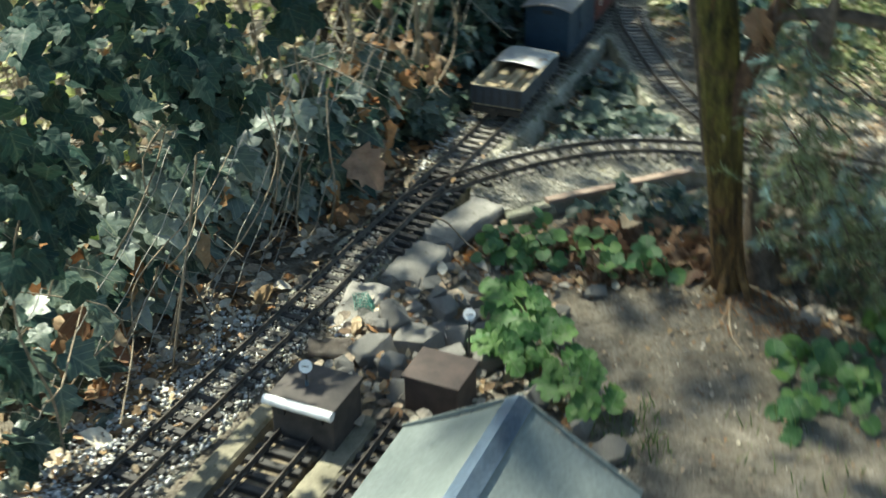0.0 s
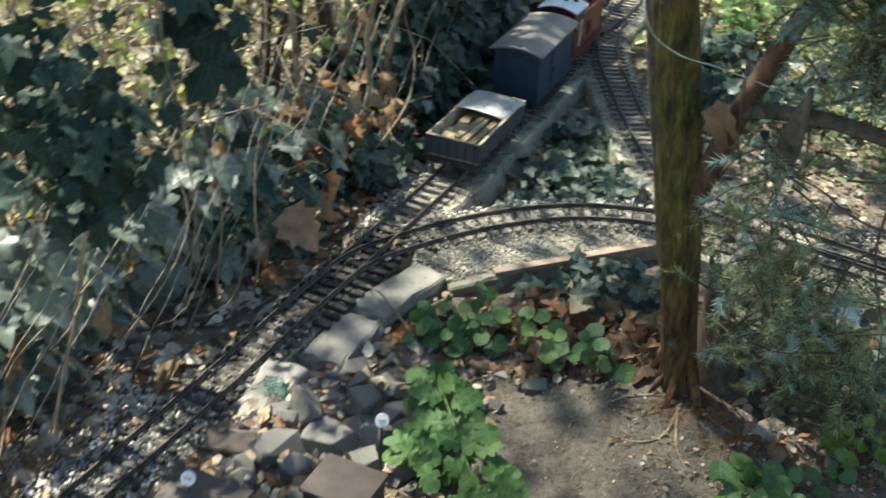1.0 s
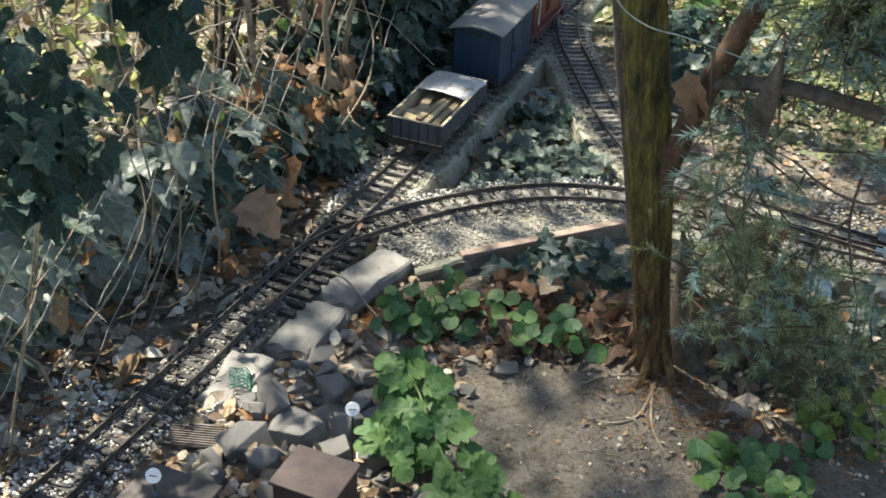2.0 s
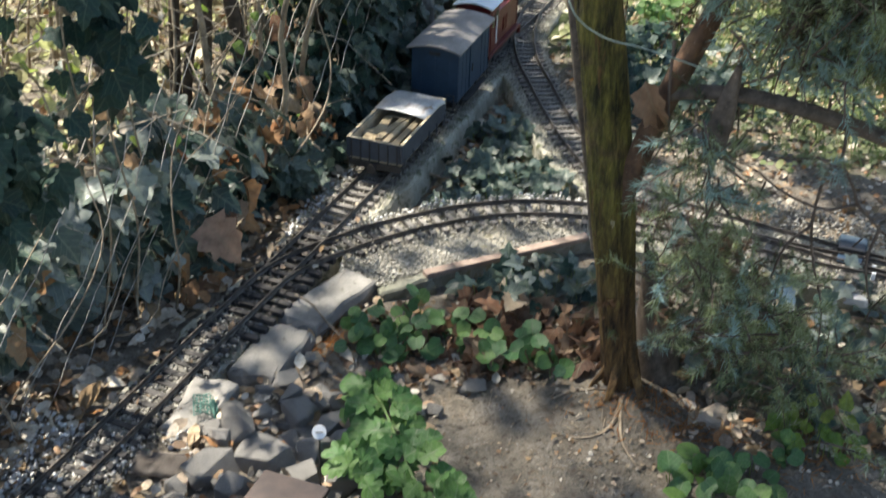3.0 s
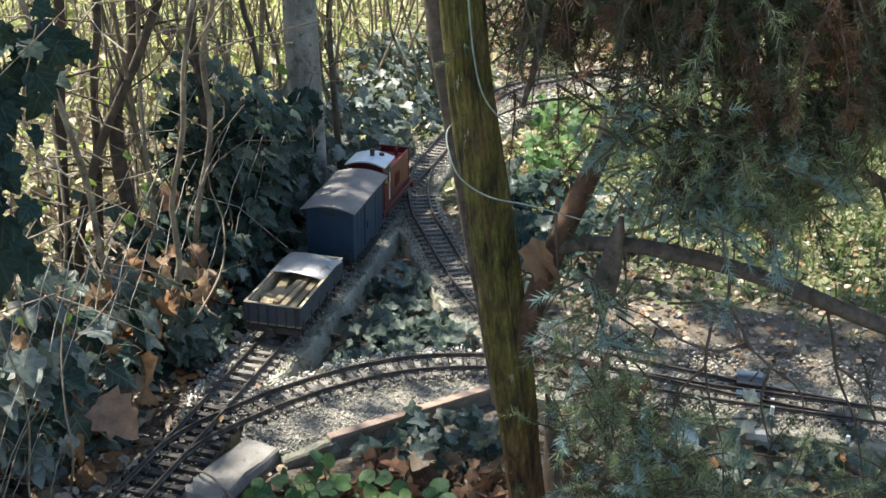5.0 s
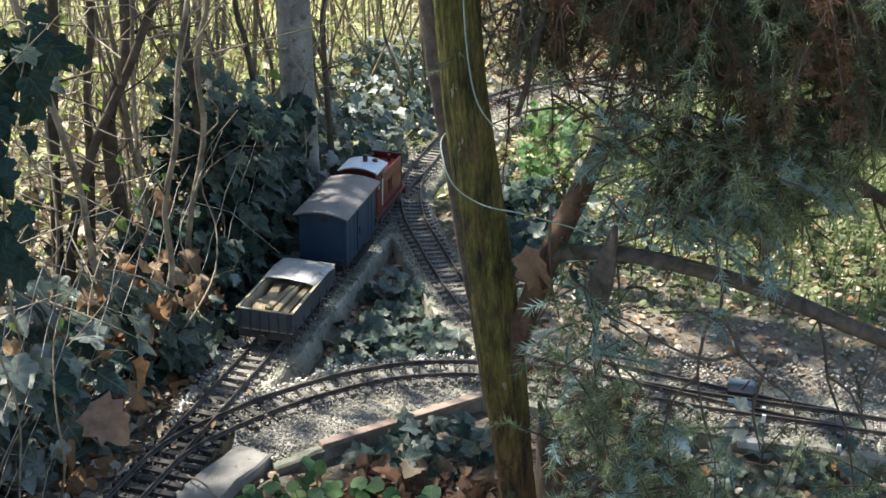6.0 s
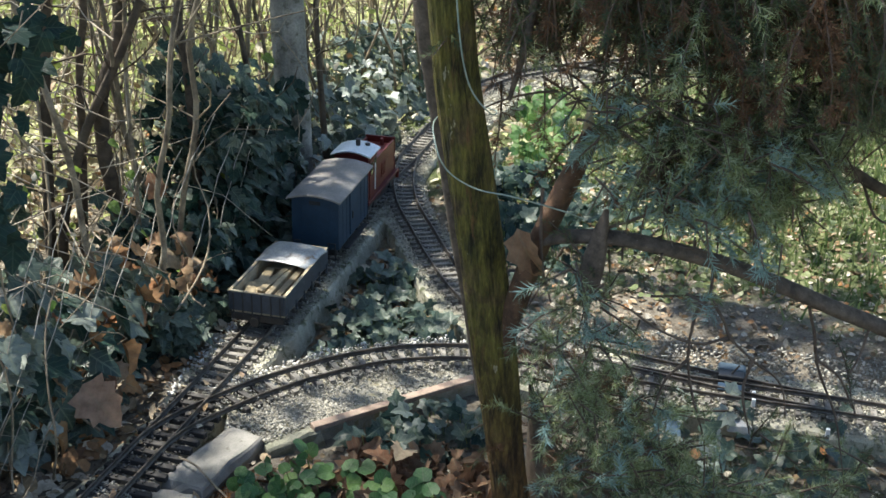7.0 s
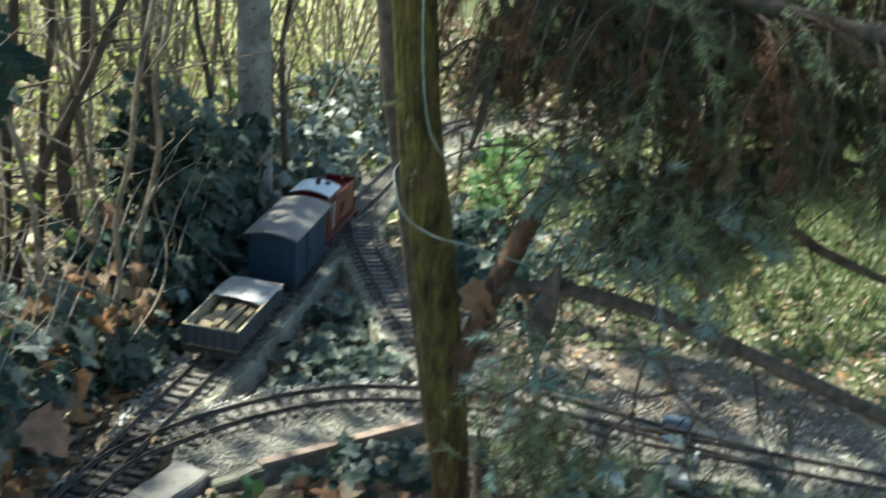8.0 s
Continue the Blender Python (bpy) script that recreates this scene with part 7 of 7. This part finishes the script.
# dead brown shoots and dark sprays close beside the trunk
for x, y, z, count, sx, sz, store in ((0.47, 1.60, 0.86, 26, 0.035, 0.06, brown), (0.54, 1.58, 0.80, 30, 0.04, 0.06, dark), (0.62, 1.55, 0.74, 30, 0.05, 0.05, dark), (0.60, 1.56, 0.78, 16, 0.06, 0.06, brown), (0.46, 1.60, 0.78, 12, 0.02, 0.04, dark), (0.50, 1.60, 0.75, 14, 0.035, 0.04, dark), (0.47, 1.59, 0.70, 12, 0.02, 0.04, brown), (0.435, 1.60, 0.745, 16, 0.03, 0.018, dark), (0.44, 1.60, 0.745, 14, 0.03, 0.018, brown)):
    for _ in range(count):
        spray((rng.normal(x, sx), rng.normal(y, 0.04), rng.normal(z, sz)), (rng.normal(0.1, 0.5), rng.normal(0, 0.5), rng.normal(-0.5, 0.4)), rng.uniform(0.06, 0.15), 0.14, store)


def needles(store):
    p, d, k = np.array([a for a, _, _ in store]), np.array([b for _, b, _ in store]), np.array([c for _, _, c in store])
    d /= np.linalg.norm(d, axis=1)[:, None]
    return scattered(T_TUFT, p, turned(np.cross(d, random_units(len(d))), d), k)


stuff("foliage", needles(sprays), M_JUNIPER, "grey-green juniper needles", "", juniper)
stuff("dark_foliage", needles(dark), M_JUNIPER_DARK, "dark green drooping juniper sprays, deepened to stand in for shade", "", juniper)
stuff("blue_foliage", needles(blue), M_JUNIPER_BLUE, "bluish juniper shoots", "", juniper)
stuff("dead_foliage", needles(brown), M_DRYNEEDLE, "dead brown juniper shoots", "", juniper)
stuff("shoot_wood", joined(woody), M_TWIG, "thin brown shoots", "", juniper)

# the crown, of larger shoots: out of view, added to shade the yard
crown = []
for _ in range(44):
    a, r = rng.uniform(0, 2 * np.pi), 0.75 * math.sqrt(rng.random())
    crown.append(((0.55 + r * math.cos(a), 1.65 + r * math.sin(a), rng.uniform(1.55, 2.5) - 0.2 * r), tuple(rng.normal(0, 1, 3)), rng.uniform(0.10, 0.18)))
stuff("crown", needles(crown), M_JUNIPER, "unseen juniper crown added to cast shade", "", juniper)

# buttress roots that spread from the foot of the trunk
for k, (a, reach, r) in enumerate(((-2.2, 0.052, 0.007), (-1.2, 0.050, 0.007), (3.3, 0.050, 0.006))):
    c, s = math.cos(a), math.sin(a)
    x0, y0 = 0.475, 1.590
    at = lambda d, up: (x0 + c * d, y0 + s * d, float(ground_height(x0 + c * d, y0 + s * d)) + up)
    limb("buttress", [(x0 + c * 0.012 - 0.006, y0 + s * 0.012, 0.045), at(0.028, 0.030), at(0.046, 0.006), at(reach, -0.010)], [r * 0.75, r, r * 0.8, r * 0.35], 14, 0.14, 20 + k, "", M_BARK)
# roots
for pts in ([(0.47, 1.555, -0.045), (0.44, 1.50, -0.050), (0.40, 1.485, -0.050), (0.36, 1.50, -0.055)], [(0.49, 1.55, -0.045), (0.53, 1.51, -0.050), (0.57, 1.50, -0.055)], [(0.465, 1.55, -0.045), (0.455, 1.48, -0.048), (0.465, 1.43, -0.055)], [(0.45, 1.575, -0.04), (0.40, 1.58, -0.05), (0.37, 1.57, -0.055)]):
    part("root", mesh_of("root", *tube_arrays([Vector((q.x, q.y, float(ground_height(q.x, q.y)) + 0.0015)) for q in sampled([Vector(p) for p in pts], 0.01)], [0.0032, 0.0022, 0.0010], 7, 0.14), M_DRY, True), M_DRY, juniper)

# wire looped over the trunk
wire = new("wire", mesh_of("wire", *tube_arrays(sampled([Vector(p) for p in ((0.352, 1.562, 1.0), (0.355, 1.560, 0.80), (0.362, 1.558, 0.70), (0.376, 1.556, 0.635), (0.402, 1.558, 0.600), (0.418, 1.60, 0.590), (0.39, 1.64, 0.586), (0.345, 1.60, 0.582), (0.338, 1.56, 0.564), (0.350, 1.542, 0.536), (0.385, 1.540, 0.512), (0.43, 1.535, 0.502), (0.49, 1.53, 0.484), (0.52, 1.53, 0.472))], 0.006), [0.0010], 6), M_GREENWIRE, True))
tagged(wire, "thin pale green wire looped round the trunk", "wire")

# pale trunk behind the fence
pale = thing("pale_tree", Matrix.Identity(4), "tall tree with a smooth pale grey trunk behind the fence", "tree")
part("trunk", mesh_of("trunk", *trunk_arrays([(0.222, 2.85, -0.1), (0.216, 2.85, 0.15), (0.206, 2.85, 0.45), (0.196, 2.86, 0.9), (0.18, 2.88, 1.6), (0.08, 2.90, 2.4), (-0.25, 2.92, 3.3), (-0.7, 2.95, 4.2)], [0.038, 0.034, 0.031, 0.029, 0.026, 0.024, 0.020, 0.012], 48, 0.02, 3, 0.07, 3), M_POST, True), M_POST, pale)
# unseen boughs and crown, placed along the sun's path to shade the yard
for tip in ((-2.3, 2.75, 4.6), (-2.1, 3.2, 4.9), (-1.6, 2.7, 4.9), (-1.4, 3.3, 5.0), (-1.2, 2.8, 4.8), (-1.85, 3.0, 5.05)):
    base = Vector((-0.25, 2.92, 3.3)).lerp(Vector((-0.68, 2.95, 4.15)), 0.4 * (tip[0] + 2.8))
    mid = base.lerp(Vector(tip), 0.5) + Vector((0, 0, 0.12))
    part("bough", mesh_of("bough", *tube_arrays(sampled([base, mid, Vector(tip)], 0.06), [0.011, 0.008, 0.003], 8, 0.05), M_POST, True), M_POST, pale)
n = 820
p = np.c_[rng.uniform(-2.25, -1.12, n), rng.uniform(2.6, 3.55, n), rng.uniform(4.6, 5.2, n)]
stuff("crown", scattered(T_OVAL, p, turned(random_units(n, 1.2), random_units(n)), rng.uniform(0.04, 0.07, n)), M_IVY_YOUNG, "unseen leafy crown added to shade the yard", "", pale)

n = 26
z = rng.uniform(0.02, 0.34, n)
p = np.c_[rng.normal(0.205, 0.022, n), 2.845 - 0.036 - rng.uniform(0, 0.008, n), z]
stuff("creeper", scattered(T_IVY, p, turned(np.array([0.1, -1.0, 0.5]) + rng.normal(0, 0.3, (n, 3)), np.array([0.1, -0.2, -1.0]) + rng.normal(0, 0.5, (n, 3))), rng.uniform(0.024, 0.042, n)), M_IVY_DARK, "dark ivy leaves clinging to the trunk", "", pale, smooth=True)


def shrub(base, stems, height, radius, lean, seed, label):
    g = random.Random(seed)
    twigs = []
    sh = thing("shrub", Matrix.Identity(4), label, "shrub", "shrubs behind the fence")
    for k in range(stems):
        x, y = base[0] + g.gauss(0, 0.09), base[1] + g.gauss(0, 0.09)
        z = float(ground_height(x, y))
        dx, dy = g.gauss(lean[0], 0.22), g.gauss(lean[1], 0.22)
        h = height * g.uniform(0.75, 1.1)
        pts = [Vector((x + dx * t * h + 0.03 * math.sin(t * 7 + k) + 0.008 * g.gauss(0, 1), y + dy * t * h + 0.03 * math.cos(t * 6 + 2 * k) + 0.008 * g.gauss(0, 1), z - 0.03 + h * t)) for t in (0, 0.08, 0.16, 0.24, 0.32, 0.4, 0.5, 0.6, 0.7, 0.85, 1.0)]
        r = radius * g.uniform(0.5, 1.2)
        part("stem", mesh_of("stem", *tube_arrays(sampled(pts, 0.05), [r, r * 0.85, r * 0.45], 8, 0.05, k), M_STEM, True), M_STEM, sh)
        for _ in range(7):
            i = g.randrange(1, len(pts) - 3)
            a = pts[i].lerp(pts[i + 1], g.random())
            d = Vector((g.gauss(0, 1), g.gauss(0, 1), abs(g.gauss(0.7, 0.5)))).normalized()
            length = g.uniform(0.08, 0.30)
            bend = Vector((g.gauss(0, 0.25), g.gauss(0, 0.25), g.gauss(0.1, 0.25)))
            twigs.append(tube_arrays([a, a + d * length * 0.35, a + (d + bend * 0.5).normalized() * length * 0.7, a + (d + bend).normalized() * length], [r * 0.35, 0.0008], 5))
    stuff("side_growth", joined(twigs), M_STEM, "thin crossing side twigs", "", sh)
    return sh


g = random.Random(21)
for k, (s, u) in enumerate(((-0.10, -0.34), (-0.24, -1.15), (-0.02, -0.42), (0.10, -0.36), (0.62, -0.42), (0.75, -0.60), (0.95, -0.45), (1.15, -0.70), (0.5, -0.85), (1.4, -0.5), (1.2, -0.25), (1.5, -0.2), (0.8, -0.95), (1.7, -0.8), (1.0, -1.2), (1.45, -0.05), (1.65, -0.30), (0.72, -0.34), (1.9, 0.1))):
    b = along(s, u)
    shrub((b.x, b.y), g.randrange(3, 6), g.uniform(1.3, 2.0), 0.0065 if k < 3 else g.uniform(0.0025, 0.0065), (g.gauss(0.02, 0.06), g.gauss(0, 0.06)), k, "bare brown shrub stems rising behind the fence")

# thick dark stems of an old shrub close behind the ivy
old = thing("shrub", Matrix.Identity(4), "old shrub with thick dark stems behind the ivy", "shrub", "shrubs behind the fence")
for k, (y, r, pts) in enumerate((
        (2.45, 0.0095, ((-0.285, -0.05), (-0.28, 0.11), (-0.262, 0.37), (-0.24, 0.58), (-0.21, 1.0), (-0.18, 1.6))),
        (2.50, 0.0070, ((-0.235, -0.05), (-0.215, 0.2), (-0.20, 0.42), (-0.18, 0.56), (-0.17, 1.0), (-0.12, 1.7))),
        (2.43, 0.0080, ((-0.265, -0.05), (-0.25, 0.11), (-0.22, 0.22), (-0.18, 0.33), (-0.09, 0.51), (0.04, 0.85), (0.10, 1.3))),
        (2.46, 0.0130, ((-0.135, -0.05), (-0.15, 0.17), (-0.16, 0.25), (-0.157, 0.37), (-0.12, 0.47), (-0.108, 0.57), (-0.10, 1.0), (-0.16, 1.6))),
        (2.55, 0.0085, ((0.02, -0.05), (0.005, 0.2), (-0.002, 0.40), (-0.014, 0.49), (-0.010, 0.57), (-0.04, 1.0), (0.0, 1.6))),
        (2.60, 0.0055, ((0.14, -0.05), (0.12, 0.3), (0.10, 0.47), (0.082, 0.56), (0.06, 1.0), (0.10, 1.5))),
        (2.98, 0.0065, ((0.30, -0.05), (0.285, 0.2), (0.275, 0.42), (0.29, 0.57), (0.27, 1.0), (0.33, 1.6))))):
    g = random.Random(90 + k)
    line = sampled([Vector((x, y + 0.012 * math.sin(4 * z + k), z)) for x, z in pts], 0.02)
    stem = part("stem", mesh_of("stem", *trunk_arrays(line, [r * 1.25, r, r * 0.9, r * 0.8, r * 0.6], 14, 0.02, 3, 0.10, k), M_DARKSTEM, True), M_DARKSTEM, old)
    twigs = []
    for _ in range(16):
        a = line[g.randrange(4, len(line) - 4)]
        d = Vector((g.gauss(0, 1), g.gauss(0, 0.7), abs(g.gauss(0.6, 0.5)))).normalized()
        bend, length = Vector((g.gauss(0, 0.3), g.gauss(0, 0.3), g.gauss(0.1, 0.3))), g.uniform(0.06, 0.24)
        twigs.append(tube_arrays([a, a + d * length * 0.4, a + (d + bend * 0.5).normalized() * length * 0.7, a + (d + bend).normalized() * length], [r * 0.28, 0.0008], 5))
    stuff("side_growth", joined(twigs), M_DARKSTEM, "thin dark side twigs", "", stem)

# fine dry stems and low sprigs filling the space behind the fence
pieces = []
for k in range(110):
    s, u = g.uniform(-1.0, 1.9), -0.52 - 1.2 * g.random() ** 1.3
    b = along(s, u)
    h = g.uniform(0.2, 0.95)
    dx, dy = g.gauss(0.05, 0.6), g.gauss(0.03, 0.5)
    pts = [Vector((b.x + dx * t * h + 0.05 * math.sin(5 * t + 2 * k) * t, b.y + dy * t * h + 0.05 * math.sin(4 * t + k), float(ground_height(b.x, b.y)) + h * t)) for t in (0, 0.35, 0.7, 1)]
    pieces.append(tube_arrays(sampled(pts, 0.07), [g.uniform(0.0012, 0.0034), 0.0008], 4))
for k in range(210):
    s, u = g.uniform(-0.9, 2.0), -0.55 - 1.5 * g.random() ** 1.2
    b = along(s, u)
    h = g.uniform(0.5, 1.25)
    dx, dy, w = g.gauss(0.02, 0.16), g.gauss(0.0, 0.16), g.uniform(0.01, 0.03)
    pts = [Vector((b.x + dx * t * h + w * math.sin(6 * t + k), b.y + dy * t * h + w * math.cos(5 * t + 3 * k), float(ground_height(b.x, b.y)) + h * t)) for t in (0, 0.2, 0.4, 0.6, 0.8, 1)]
    pieces.append(tube_arrays(sampled(pts, 0.06), [g.uniform(0.002, 0.0055), 0.0012], 5))
for k in range(110):
    b = along(g.uniform(1.7, 3.2), -1.0 + 0.95 * g.random())
    h, dx, dy = g.uniform(0.7, 1.4), g.gauss(0.03, 0.15), g.gauss(0.0, 0.15)
    pts = [Vector((b.x + dx * t * h + 0.02 * math.sin(6 * t + k), b.y + dy * t * h + 0.02 * math.cos(5 * t + 3 * k), float(ground_height(b.x, b.y)) + h * t)) for t in (0, 0.2, 0.4, 0.6, 0.8, 1)]
    pieces.append(tube_arrays(sampled(pts, 0.06), [g.uniform(0.002, 0.006), 0.0014], 5))
stuff("thicket", joined(pieces), M_DRY, "tangled thicket of thin dry stems", "thicket")
pieces = []
for k in range(470):
    a = along(g.uniform(-0.75, 0.75), -0.24 - 0.6 * g.random(), g.uniform(0.03, 0.66))
    d = Vector((g.gauss(0.25, 0.8), g.gauss(0.2, 0.7), g.gauss(0.35, 0.7))).normalized()
    bend = Vector((g.gauss(0, 0.3), g.gauss(0, 0.3), g.gauss(0, 0.3)))
    length = g.uniform(0.07, 0.30)
    pts = [a, a + d * length * 0.4, a + (d + bend * 0.4).normalized() * length * 0.75, a + (d + bend).normalized() * length]
    pieces.append(tube_arrays(pts, [g.uniform(0.0009, 0.0022), 0.0006], 4))
stuff("twig_tangle", joined(pieces), M_PALETWIG, "tangle of thin twigs behind the fence, coloured pale as if sunlit", "twigs")
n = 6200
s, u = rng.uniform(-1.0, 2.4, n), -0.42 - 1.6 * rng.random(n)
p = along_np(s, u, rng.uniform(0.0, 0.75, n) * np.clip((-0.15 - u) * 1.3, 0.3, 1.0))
stuff("thicket_leaves", scattered(T_OVAL, p, turned(random_units(n, 0.8), random_units(n)), rng.uniform(0.012, 0.032, n)), M_SUNLEAF, "small thicket leaves, coloured bright yellow-green as if sunlit", "leaves")

n = 800
s, u = rng.uniform(-1.1, 1.6, n), -0.28 - 1.1 * rng.random(n)
p = along_np(s, u, 0.62 * rng.random(n) ** 1.3 * np.clip((-0.12 - u) * 1.5, 0.3, 1.0))
stuff("hanging_dead_leaves", scattered(T_OVAL, p, turned(random_units(n, 0.4), random_units(n)), rng.uniform(0.014, 0.042, n)), M_LITTER, "dry buff and brown leaves caught in the thicket", "dead leaves")

# leaf clusters above the view, added to dapple the yard, tracks and train
n = 400
cl = np.c_[rng.uniform(-1.0, 0.6, 90), rng.uniform(1.6, 2.9, 90), rng.uniform(1.45, 2.3, 90)]
p = cl[rng.integers(0, 90, n)] + rng.normal(0, 0.10, (n, 3))
cl = np.c_[rng.uniform(0.15, 0.8, 30), rng.uniform(2.3, 2.9, 30), rng.uniform(1.5, 1.9, 30)]
p = np.concatenate([p, cl[rng.integers(0, 30, 380)] + rng.normal(0, 0.10, (380, 3))])
cl = np.c_[rng.uniform(-0.75, -0.22, 30), rng.uniform(2.95, 3.75, 30), rng.uniform(1.6, 2.0, 30)]
p = np.concatenate([p, cl[rng.integers(0, 30, 880)] + rng.normal(0, 0.09, (880, 3))])
cl = np.c_[rng.uniform(-1.25, -0.85, 12), rng.uniform(2.2, 2.75, 12), rng.uniform(1.6, 2.0, 12)]
p = np.concatenate([p, cl[rng.integers(0, 12, 120)] + rng.normal(0, 0.09, (120, 3))])
n = len(p)
stuff("shrub_leaves", scattered(T_IVY, p, turned(random_units(n, 1.0), random_units(n)), rng.uniform(0.04, 0.08, n)), M_IVY_YOUNG, "unseen overhead leaves added to shade the yard and train", "leaves")
